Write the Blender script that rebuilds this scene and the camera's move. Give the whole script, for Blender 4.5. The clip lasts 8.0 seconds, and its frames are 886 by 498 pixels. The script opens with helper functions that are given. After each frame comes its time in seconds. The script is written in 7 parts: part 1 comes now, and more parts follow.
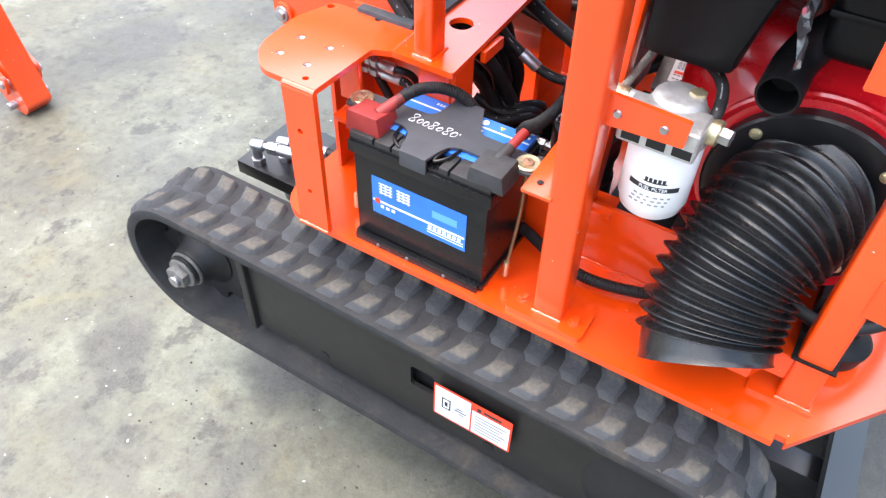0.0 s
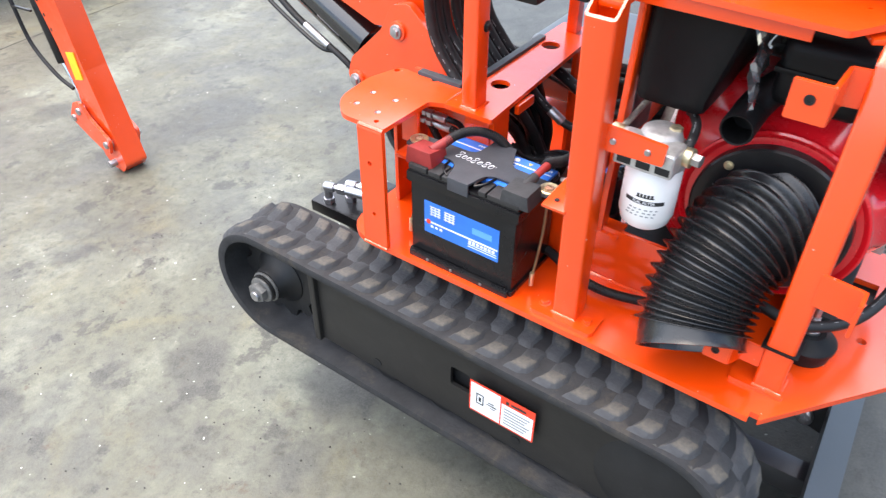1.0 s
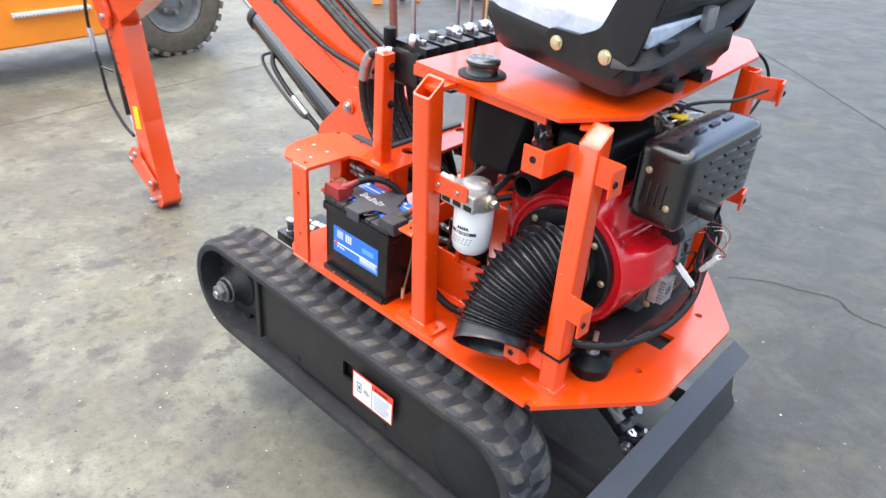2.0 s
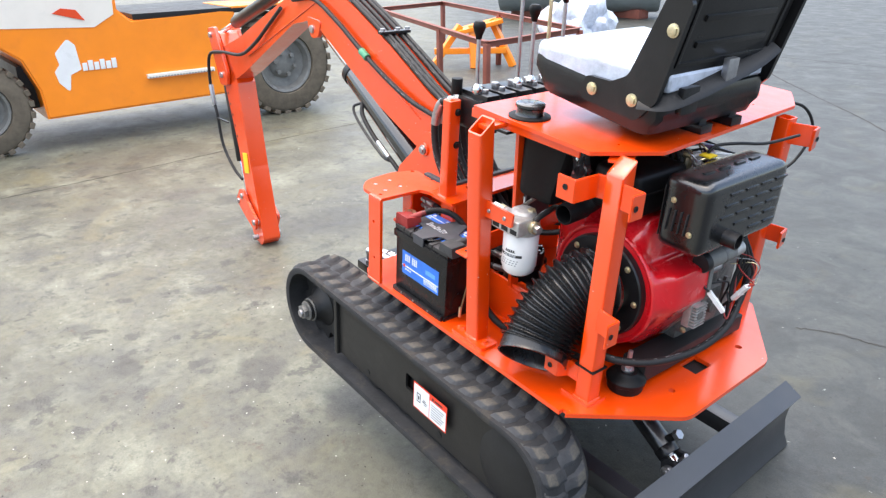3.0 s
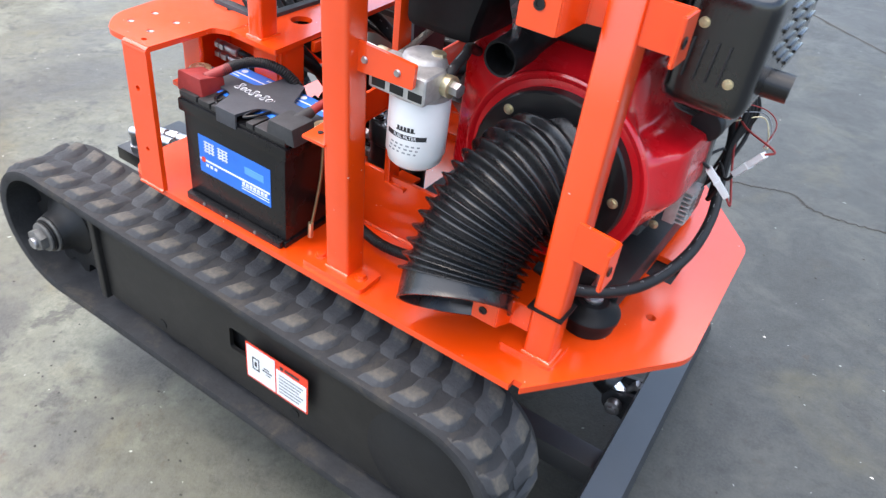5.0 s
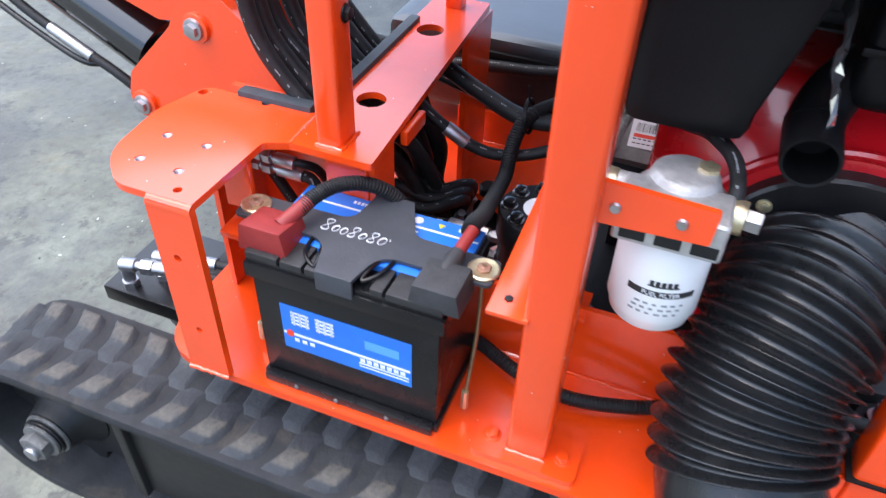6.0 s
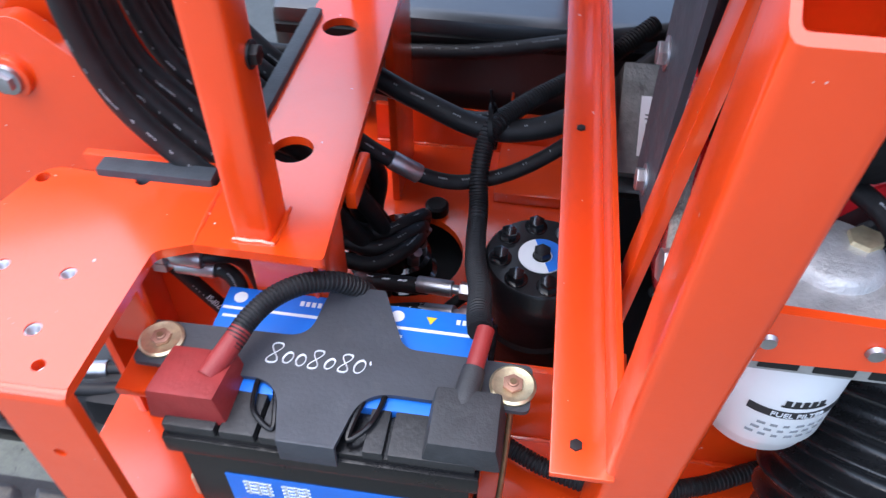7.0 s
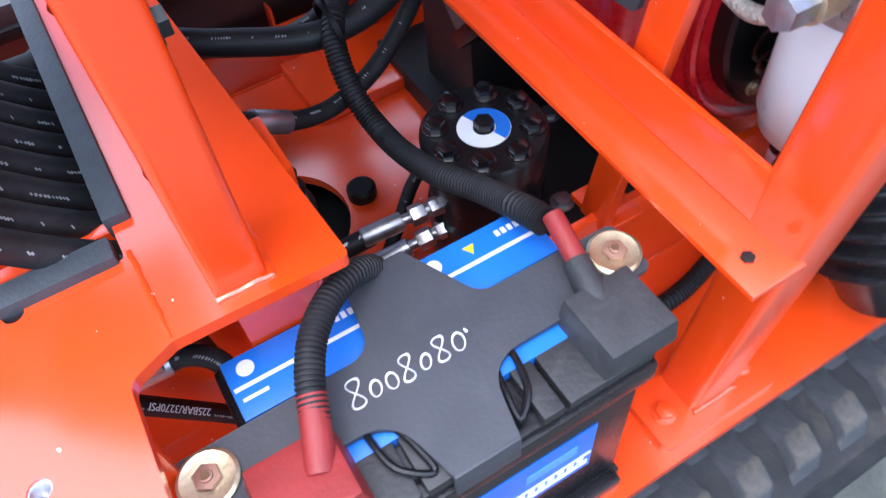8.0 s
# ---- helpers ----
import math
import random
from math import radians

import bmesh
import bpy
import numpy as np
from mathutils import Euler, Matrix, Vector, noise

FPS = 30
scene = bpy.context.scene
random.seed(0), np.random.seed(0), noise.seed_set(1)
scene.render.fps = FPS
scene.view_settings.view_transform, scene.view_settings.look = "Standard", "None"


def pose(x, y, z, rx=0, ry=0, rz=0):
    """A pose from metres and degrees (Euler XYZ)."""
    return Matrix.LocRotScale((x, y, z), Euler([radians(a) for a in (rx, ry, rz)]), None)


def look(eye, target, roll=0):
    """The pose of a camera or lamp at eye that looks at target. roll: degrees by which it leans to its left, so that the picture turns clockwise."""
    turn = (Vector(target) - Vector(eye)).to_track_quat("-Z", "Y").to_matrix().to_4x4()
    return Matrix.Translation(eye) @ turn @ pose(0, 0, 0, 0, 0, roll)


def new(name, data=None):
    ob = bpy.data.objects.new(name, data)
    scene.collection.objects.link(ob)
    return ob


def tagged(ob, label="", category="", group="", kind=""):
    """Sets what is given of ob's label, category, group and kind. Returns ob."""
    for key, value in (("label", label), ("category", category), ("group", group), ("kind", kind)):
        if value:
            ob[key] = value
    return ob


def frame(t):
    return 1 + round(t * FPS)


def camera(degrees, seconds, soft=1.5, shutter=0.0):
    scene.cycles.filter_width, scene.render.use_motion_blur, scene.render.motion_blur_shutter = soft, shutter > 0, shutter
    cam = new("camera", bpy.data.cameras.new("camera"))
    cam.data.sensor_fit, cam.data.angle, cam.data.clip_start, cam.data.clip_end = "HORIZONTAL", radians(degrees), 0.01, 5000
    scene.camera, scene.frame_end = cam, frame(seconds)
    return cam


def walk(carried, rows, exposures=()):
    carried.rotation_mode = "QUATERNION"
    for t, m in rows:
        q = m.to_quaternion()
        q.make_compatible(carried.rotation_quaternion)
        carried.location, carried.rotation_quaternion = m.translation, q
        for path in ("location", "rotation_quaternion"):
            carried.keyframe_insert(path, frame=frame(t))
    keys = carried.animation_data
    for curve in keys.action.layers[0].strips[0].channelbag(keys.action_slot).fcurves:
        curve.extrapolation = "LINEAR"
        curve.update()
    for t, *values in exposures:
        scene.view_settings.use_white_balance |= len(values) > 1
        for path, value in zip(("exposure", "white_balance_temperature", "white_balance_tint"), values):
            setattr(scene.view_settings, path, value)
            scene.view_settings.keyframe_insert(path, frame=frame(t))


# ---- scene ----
cam = camera(61.22, 8.0, soft=1.3, shutter=0.22)
# Blade and arm press on the floor and lift the machine, front end high: its own axes (x along the tracks, z square to the deck) in the world.
UP = Vector((-0.0896, 0.0, 1.0)).normalized()
MACH = UP.rotation_difference(Vector((0, 0, 1))).to_matrix().to_4x4() @ Matrix.Translation((0, 0, 0.0389))
PATH = [
    (0, (0.0259, 0.1088, 1.5922), (-0.6849, 1.3164, 0.1651), 1.96),
    (0.5, (0.1265, -0.0136, 1.6484), (-0.7299, 1.1933, 0.3031), 0.91),
    (1, (0.2134, -0.1577, 1.6905), (-0.6869, 1.1094, 0.4320), 0.42),
    (1.5, (0.5571, -0.2248, 1.7204), (-0.4021, 1.1065, 0.5769), 3.77),
    (2, (0.9183, -0.3038, 1.8379), (-0.2188, 0.9801, 0.8090), 4.78),
    (2.2, (0.9967, -0.3560, 1.8662), (-0.2193, 0.8927, 0.8853), 4.19),
    (3.3, (1.2238, -0.4063, 1.8494), (-0.1606, 0.7252, 0.9534), 2.71),
    (3.5, (1.1711, -0.3819, 1.8146), (-0.2047, 0.7521, 0.9085), 2.88),
    (4, (0.9311, -0.3004, 1.6727), (-0.1689, 0.9919, 0.6145), 4.53),
    (4.2, (0.8407, -0.2632, 1.6399), (-0.1834, 1.0547, 0.5379), 3.61),
    (5.3, (0.2798, 0.1776, 1.4741), (-0.4233, 1.5750, 0.2279), 7.68),
    (5.5, (0.1318, 0.2330, 1.4609), (-0.5244, 1.6239, 0.1823), 5.25),
    (6, (-0.1486, 0.3249, 1.4625), (-0.6746, 1.7433, 0.1543), 2.13),
    (6.5, (-0.3096, 0.5056, 1.4399), (-0.6658, 1.9468, 0.0997), 2.81),
    (7, (-0.3507, 0.6084, 1.3958), (-0.5494, 1.9911, -0.0356), 0.49),
    (7.5, (-0.4744, 0.7658, 1.3058), (-0.2506, 2.0098, -0.2442), -3.45),
    (8, (-0.6039, 0.7564, 1.3004), (-0.0822, 1.8319, -0.3031), -6.44),
]
walk(cam, [(t, MACH @ look(eye, target, roll)) for t, eye, target, roll in PATH],
     exposures=[(0.0, 2.10, 6700, 10), (0.6, 1.94, 6750, 10), (1.5, 1.79, 6780, 10), (3.5, 1.64, 7000, 10), (4.5, 1.60, 6800, 10), (5.5, 1.72, 6300, 10), (6.2, 1.48, 5900, 10), (6.6, 1.36, 5750, 10), (7.2, 1.36, 5700, 10), (8.0, 1.66, 5550, 10)])

# ---- world and light ----
world = bpy.data.worlds.new("overcast")
world.use_nodes = True
scene.world = world
wn = world.node_tree.nodes
sky = wn.new("ShaderNodeTexSky")
sky.sky_type, sky.sun_disc = "NISHITA", False
sky.sun_elevation, sky.sun_rotation = radians(77), radians(243)
sky.air_density, sky.dust_density = 1.0, 3.0
wn["Background"].inputs["Strength"].default_value = 0.15
world.node_tree.links.new(sky.outputs["Color"], wn["Background"].inputs["Color"])
lamp = bpy.data.lights.new("sun", "SUN")
lamp.energy, lamp.angle, lamp.color = 1.75, radians(120), (1.0, 0.99, 0.975)
sun = new("sun", lamp)
sun.matrix_basis = look((-1.6, 0.4, 8.0), (0, 1.2, 0))


# ---- materials ----
def ramp_node(nt, src, stops):
    r = nt.nodes.new("ShaderNodeValToRGB")
    while len(r.color_ramp.elements) < len(stops):
        r.color_ramp.elements.new(0.5)
    for e, (p, c) in zip(r.color_ramp.elements, stops):
        e.position, e.color = p, (*c, 1) if len(c) == 3 else c
    nt.links.new(src, r.inputs["Fac"])
    return r.outputs["Color"]


def noise_node(nt, vec, scale, detail=4.0, rough=0.6, distort=0.0):
    n = nt.nodes.new("ShaderNodeTexNoise")
    n.inputs["Scale"].default_value, n.inputs["Detail"].default_value = scale, detail
    n.inputs["Roughness"].default_value, n.inputs["Distortion"].default_value = rough, distort
    nt.links.new(vec, n.inputs["Vector"])
    return n.outputs["Fac"]


def mix_node(nt, fac, a, b, mode="MIX"):
    m = nt.nodes.new("ShaderNodeMix")
    m.data_type, m.blend_type = "RGBA", mode
    for sock, v in ((m.inputs[0], fac), (m.inputs[6], a), (m.inputs[7], b)):
        if isinstance(v, (int, float)):
            sock.default_value = v
        elif isinstance(v, tuple):
            sock.default_value = (*v, 1)
        else:
            nt.links.new(v, sock)
    return m.outputs[2]


def surface(name, base, rough=0.5, metal=0.0, vary=0.12, scale=14.0, grime=0.25, grime_col=(0.05, 0.045, 0.04), grime_scale=5.0,
            bump=0.05, bump_scale=220.0, coat=0.0, random=0.0, spec=0.5, coat_rough=0.08, crown=None, chips=0.0):
    """A worn surface: a tone that wanders, patches of grime with a rougher gloss, fine relief."""
    m = bpy.data.materials.new(name)
    m.use_nodes = True
    nt = m.node_tree
    b = nt.nodes["Principled BSDF"]
    vec = nt.nodes.new("ShaderNodeTexCoord").outputs["Object"]
    wander = noise_node(nt, vec, scale, 5.0)
    dark = tuple(c * (1 - vary) for c in base)
    light = tuple(min(1, c * (1 + vary)) for c in base)
    col = ramp_node(nt, wander, [(0.3, dark), (0.7, light)])
    if random:
        info = nt.nodes.new("ShaderNodeObjectInfo").outputs["Random"]
        col = mix_node(nt, 1.0, col, ramp_node(nt, info, [(0, (1 - random,) * 3), (1, (1.0,) * 3)]), "MULTIPLY")
    patch = noise_node(nt, vec, grime_scale, 8.0, 0.7, 0.4)
    mask = ramp_node(nt, patch, [(0.55, (0, 0, 0)), (0.78, (grime,) * 3)])
    col = mix_node(nt, mask, col, grime_col)
    if chips:
        # stray flecks of dust and swarf
        spot = noise_node(nt, vec, 130.0, 1.0, 0.4)
        col = mix_node(nt, ramp_node(nt, spot, [(0.80, (0, 0, 0)), (0.81, (chips,) * 3)]), col, (0.72, 0.70, 0.68))
        dust = noise_node(nt, vec, 2.2, 6.0, 0.65)
        col = mix_node(nt, ramp_node(nt, dust, [(0.5, (0, 0, 0)), (0.75, (chips * 0.04,) * 3)]), col, (0.55, 0.36, 0.30))
    if crown:
        # worn, dusty crowns: everything that stands proud of the given height
        z = nt.nodes.new("ShaderNodeSeparateXYZ")
        nt.links.new(vec, z.inputs[0])
        up = nt.nodes.new("ShaderNodeMapRange")
        up.inputs[1].default_value, up.inputs[2].default_value = crown[0], crown[0] + 0.003
        nt.links.new(z.outputs["Z"], up.inputs[0])
        dust = ramp_node(nt, noise_node(nt, vec, 70.0, 6.0, 0.7), [(0.35, (0.15,) * 3), (0.65, (0.85,) * 3)])
        both = mix_node(nt, 1.0, dust, up.outputs[0], "MULTIPLY")
        col = mix_node(nt, both, col, crown[1])
    nt.links.new(col, b.inputs["Base Color"])
    fine = noise_node(nt, vec, bump_scale, 3.0)
    rg = ramp_node(nt, patch, [(0.3, (max(0.03, rough - 0.06),) * 3), (0.75, (min(1, rough + 0.16),) * 3)])
    nt.links.new(rg, b.inputs["Roughness"])
    b.inputs["Metallic"].default_value = metal
    b.inputs["Coat Weight"].default_value = coat
    b.inputs["Coat Roughness"].default_value = coat_rough
    b.inputs["Specular IOR Level"].default_value = spec
    if bump:
        bp = nt.nodes.new("ShaderNodeBump")
        bp.inputs["Strength"].default_value, bp.inputs["Distance"].default_value = bump, 0.004
        nt.links.new(fine, bp.inputs["Height"])
        nt.links.new(bp.outputs["Normal"], b.inputs["Normal"])
    return m


ORANGE = surface("orange_paint", (0.78, 0.058, 0.002), 0.34, vary=0.05, scale=5, grime=0.10, grime_col=(0.42, 0.035, 0.004), grime_scale=9, bump=0.04, bump_scale=160, coat=1.0, coat_rough=0.18, spec=0.15, chips=0.6)
ORANGE.node_tree.nodes["Principled BSDF"].inputs["Coat IOR"].default_value = 1.75
ORANGE_FAR = surface("orange_paint_amber", (0.97, 0.26, 0.012), 0.36, vary=0.05, scale=4, grime=0.12, grime_col=(0.3, 0.08, 0.03), bump=0.03, coat=0.2)
RED = surface("red_engine_enamel", (0.62, 0.007, 0.014), 0.24, vary=0.08, scale=8, grime=0.15, grime_col=(0.12, 0.01, 0.01), bump=0.04, bump_scale=120, coat=0.8, coat_rough=0.1)
RUBBER = surface("track_rubber", (0.024, 0.025, 0.027), 0.70, vary=0.25, scale=22, grime=0.85, grime_col=(0.085, 0.072, 0.055), grime_scale=9, bump=0.35, bump_scale=90, spec=0.3)
LUG = surface("dusty_lug_rubber", (0.048, 0.051, 0.056), 0.75, vary=0.25, scale=30, grime=0.8, grime_col=(0.13, 0.115, 0.085), grime_scale=22, bump=0.4, bump_scale=110, random=0.25, spec=0.3, crown=(0.0115, (0.125, 0.112, 0.088)))
FRAME = surface("black_frame_paint", (0.011, 0.0115, 0.0125), 0.44, vary=0.2, scale=12, grime=0.25, grime_col=(0.05, 0.047, 0.042), grime_scale=7, bump=0.12, bump_scale=130, spec=0.35)
SIDE = surface("side_frame_satin_black", (0.014, 0.0135, 0.013), 0.42, vary=0.15, scale=6, grime=0.4, grime_col=(0.05, 0.047, 0.042), grime_scale=9, bump=0.08, bump_scale=130, spec=0.4)
BLACK = surface("black_plastic", (0.004, 0.004, 0.0045), 0.45, vary=0.2, scale=18, grime=0.2, grime_col=(0.015, 0.0145, 0.0135), bump=0.1, bump_scale=260, spec=0.22)
COVER = surface("moulded_cover_black", (0.010, 0.0105, 0.012), 0.38, vary=0.2, scale=9, grime=0.3, grime_col=(0.045, 0.045, 0.045), bump=0.06, bump_scale=160, coat=0.8, coat_rough=0.3)
CASE = surface("battery_case_black", (0.007, 0.007, 0.008), 0.22, vary=0.2, scale=16, grime=0.25, grime_col=(0.055, 0.05, 0.045), bump=0.08, bump_scale=300, spec=0.35)
STRAPM = surface("strap_black_steel", (0.041, 0.044, 0.052), 0.5, vary=0.15, scale=20, grime=0.4, grime_col=(0.1, 0.1, 0.1), grime_scale=30, bump=0.1)
DUCT = surface("duct_rubber", (0.011, 0.0115, 0.0125), 0.22, vary=0.15, scale=30, grime=0.3, grime_col=(0.06, 0.06, 0.058), grime_scale=14, bump=0.06)
HOSE = surface("hose_rubber", (0.01, 0.01, 0.011), 0.5, vary=0.2, scale=60, grime=0.3, grime_col=(0.06, 0.06, 0.06), grime_scale=30, bump=0.1, bump_scale=700, spec=0.35)
SATIN = surface("satin_black_enamel", (0.007, 0.007, 0.008), 0.3, vary=0.2, scale=16, grime=0.2, grime_col=(0.05, 0.05, 0.05), bump=0.1, bump_scale=140, coat=0.2, spec=0.35)
MUFF = surface("muffler_black_enamel", (0.005, 0.0055, 0.0065), 0.24, vary=0.2, scale=14, grime=0.15, grime_col=(0.02, 0.02, 0.02), bump=0.08, bump_scale=140, coat=0.9, coat_rough=0.16)
GLOSSBLK = surface("glossy_black_enamel", (0.006, 0.006, 0.007), 0.16, vary=0.2, scale=12, grime=0.2, grime_col=(0.04, 0.04, 0.04), bump=0.04, coat=1.0, coat_rough=0.05)
STEEL = surface("bright_zinc_steel", (0.44, 0.44, 0.46), 0.34, 0.95, vary=0.15, scale=60, grime=0.4, grime_col=(0.2, 0.18, 0.16), grime_scale=50, bump=0.1)
GOLD = surface("yellow_zinc", (0.66, 0.58, 0.38), 0.34, 0.9, vary=0.2, scale=80, grime=0.35, grime_col=(0.3, 0.2, 0.12), grime_scale=60, bump=0.1)
ALU = surface("cast_aluminium", (0.50, 0.50, 0.49), 0.5, 0.75, vary=0.2, scale=40, grime=0.5, grime_col=(0.16, 0.15, 0.14), grime_scale=24, bump=0.25, bump_scale=260)
CAST = surface("grimy_engine_casting", (0.16, 0.16, 0.155), 0.5, 0.5, vary=0.3, scale=40, grime=0.75, grime_col=(0.03, 0.028, 0.025), grime_scale=18, bump=0.5, bump_scale=180)
LIDBLK = surface("battery_lid_plastic", (0.017, 0.017, 0.018), 0.42, vary=0.25, scale=30, grime=0.5, grime_col=(0.08, 0.08, 0.08), grime_scale=26, bump=0.12, bump_scale=260)
CHROME = surface("chrome_rod", (0.75, 0.76, 0.78), 0.1, 1.0, vary=0.04, grime=0.1, bump=0.0)
WHITE = surface("white_enamel", (0.78, 0.78, 0.77), 0.3, vary=0.04, scale=10, grime=0.12, grime_col=(0.5, 0.48, 0.44), bump=0.03, coat=0.2)
PAPER = surface("printed_white", (0.72, 0.74, 0.76), 0.4, vary=0.05, grime=0.12, grime_col=(0.5, 0.5, 0.5), bump=0.0)
INK = surface("black_ink", (0.02, 0.02, 0.022), 0.5, vary=0.1, bump=0.0, grime=0.1)
GREYINK = surface("grey_ink", (0.24, 0.25, 0.26), 0.5, vary=0.1, bump=0.0, grime=0.1)
REDINK = surface("red_ink", (0.72, 0.05, 0.02), 0.45, vary=0.08, bump=0.0, grime=0.1)
BLUE = surface("blue_print", (0.025, 0.16, 0.62), 0.32, vary=0.15, scale=9, grime=0.15, grime_col=(0.1, 0.25, 0.5), bump=0.02)
BLUELITE = surface("light_blue_print", (0.10, 0.32, 0.78), 0.32, vary=0.12, scale=9, grime=0.1, bump=0.0)
REDRUB = surface("red_rubber_boot", (0.24, 0.020, 0.018), 0.5, vary=0.15, scale=30, grime=0.35, grime_col=(0.15, 0.03, 0.025), grime_scale=25, bump=0.15)
STRIP = surface("rubber_edge_strip", (0.035, 0.042, 0.05), 0.55, vary=0.2, scale=40, grime=0.4, grime_col=(0.1, 0.11, 0.12), bump=0.2)
BLADE = surface("blade_grey_paint", (0.019, 0.021, 0.0245), 0.36, vary=0.15, scale=9, grime=0.3, grime_col=(0.05, 0.05, 0.05), grime_scale=6, bump=0.1, coat=0.7, coat_rough=0.28)
CHALK = surface("chalk_marker", (0.62, 0.63, 0.65), 0.8, vary=0.2, scale=200, grime=0.3, grime_col=(0.2, 0.2, 0.2), grime_scale=150, bump=0.0)
YELLOW = surface("yellow_sticker", (0.75, 0.52, 0.02), 0.45, vary=0.08, grime=0.15, bump=0.0)
BOOTBLK = surface("dusty_black_boot", (0.028, 0.029, 0.031), 0.6, vary=0.25, scale=40, grime=0.5, grime_col=(0.09, 0.09, 0.09), grime_scale=30, bump=0.2)
RODM = surface("brown_zinc_rod", (0.30, 0.20, 0.11), 0.4, 0.8, vary=0.25, scale=60, grime=0.4, grime_col=(0.1, 0.06, 0.04), grime_scale=40, bump=0.1)
TYRE = surface("forklift_tyre", (0.125, 0.102, 0.074), 0.85, vary=0.25, scale=12, grime=0.5, grime_col=(0.2, 0.17, 0.13), grime_scale=6, bump=0.4, bump_scale=60)
RIM = surface("grey_rim", (0.17, 0.17, 0.16), 0.6, 0.2, vary=0.2, scale=14, grime=0.5, grime_col=(0.07, 0.06, 0.05), bump=0.2)
CREAM = surface("cream_paint", (0.80, 0.74, 0.66), 0.4, vary=0.05, scale=3, grime=0.1, bump=0.02)
TANKGREY = surface("grey_tank_paint", (0.22, 0.25, 0.25), 0.45, vary=0.1, scale=3, grime=0.2, bump=0.05)


def floor_material():
    m = bpy.data.materials.new("stained_concrete")
    m.use_nodes = True
    nt = m.node_tree
    b = nt.nodes["Principled BSDF"]
    vec = nt.nodes.new("ShaderNodeTexCoord").outputs["Object"]
    big = noise_node(nt, vec, 0.8, 6, 0.62, 0.3)
    mid = noise_node(nt, vec, 3.0, 10, 0.70, 0.6)
    small = noise_node(nt, vec, 15.0, 10, 0.74, 0.3)
    grit = noise_node(nt, vec, 130.0, 4, 0.7)
    warm = ramp_node(nt, big, [(0.30, (0.066, 0.058, 0.044)), (0.5, (0.125, 0.114, 0.086)), (0.70, (0.195, 0.182, 0.143))])
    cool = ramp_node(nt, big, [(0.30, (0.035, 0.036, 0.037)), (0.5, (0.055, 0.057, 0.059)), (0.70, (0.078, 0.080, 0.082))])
    pale = noise_node(nt, vec, 2.1, 9, 0.72)
    warm = mix_node(nt, ramp_node(nt, pale, [(0.48, (0, 0, 0)), (0.64, (0.7,) * 3)]), warm, (0.29, 0.28, 0.235))
    # the slab turns darker and cooler towards +x and +y, along a wandering edge
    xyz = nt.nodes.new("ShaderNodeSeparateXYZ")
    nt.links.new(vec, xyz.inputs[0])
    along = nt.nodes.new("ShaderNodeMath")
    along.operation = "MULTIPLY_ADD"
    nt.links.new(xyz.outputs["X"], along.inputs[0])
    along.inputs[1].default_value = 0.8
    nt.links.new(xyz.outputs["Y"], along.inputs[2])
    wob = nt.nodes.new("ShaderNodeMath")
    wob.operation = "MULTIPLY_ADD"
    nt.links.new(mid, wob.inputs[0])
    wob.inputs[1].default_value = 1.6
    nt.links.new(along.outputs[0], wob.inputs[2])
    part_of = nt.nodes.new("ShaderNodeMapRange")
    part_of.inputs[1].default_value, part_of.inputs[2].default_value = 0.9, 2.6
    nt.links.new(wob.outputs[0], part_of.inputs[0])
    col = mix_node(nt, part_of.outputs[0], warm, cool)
    col = mix_node(nt, ramp_node(nt, mid, [(0.46, (0, 0, 0)), (0.62, (0.9,) * 3)]), col, (0.105, 0.096, 0.082))
    col = mix_node(nt, ramp_node(nt, small, [(0.56, (0, 0, 0)), (0.68, (0.85,) * 3)]), col, (0.055, 0.047, 0.040))
    col = mix_node(nt, ramp_node(nt, noise_node(nt, vec, 1.7, 6, 0.6, 1.2), [(0.56, (0, 0, 0)), (0.70, (0.5,) * 3)]), col, (0.19, 0.150, 0.075))
    col = mix_node(nt, ramp_node(nt, noise_node(nt, vec, 2.6, 10, 0.74, 0.2), [(0.55, (0, 0, 0)), (0.66, (0.75,) * 3)]), col, (0.050, 0.046, 0.046))
    shade = noise_node(nt, vec, 1.3, 7, 0.66, 0.15)
    col = mix_node(nt, ramp_node(nt, shade, [(0.52, (0, 0, 0)), (0.63, (0.55,) * 3)]), col, (0.075, 0.070, 0.070))
    # old oil stains with ragged rims, each at its own place on the slab; (-3.77, 1.64) paints the arm's soft shadow,
    # (-0.94, 0.92) a dark patch by the track
    ragged = nt.nodes.new("ShaderNodeVectorMath")
    ragged.operation = "MULTIPLY_ADD"
    rag = nt.nodes.new("ShaderNodeTexNoise")
    rag.inputs["Scale"].default_value, rag.inputs["Detail"].default_value = 9.0, 6.0
    nt.links.new(vec, rag.inputs["Vector"])
    nt.links.new(rag.outputs["Color"], ragged.inputs[0])
    ragged.inputs[1].default_value = (0.22, 0.22, 0.0)
    nt.links.new(vec, ragged.inputs[2])
    for sx, sy, sr in ((-1.44, 0.74, 0.12), (-1.85, 0.29, 0.09), (-1.79, -0.15, 0.07), (-5.14, 1.33, 0.11), (-2.36, 0.9, 0.07), (-2.9, 2.05, 0.35), (-3.77, 1.64, 0.13), (-0.94, 0.92, 0.14), (-2.93, 0.53, 0.06), (-1.17, 0.6, 0.03)):
        far = nt.nodes.new("ShaderNodeVectorMath")
        far.operation = "DISTANCE"
        nt.links.new(ragged.outputs[0], far.inputs[0])
        far.inputs[1].default_value = (sx + 0.11, sy + 0.11, 0.0)
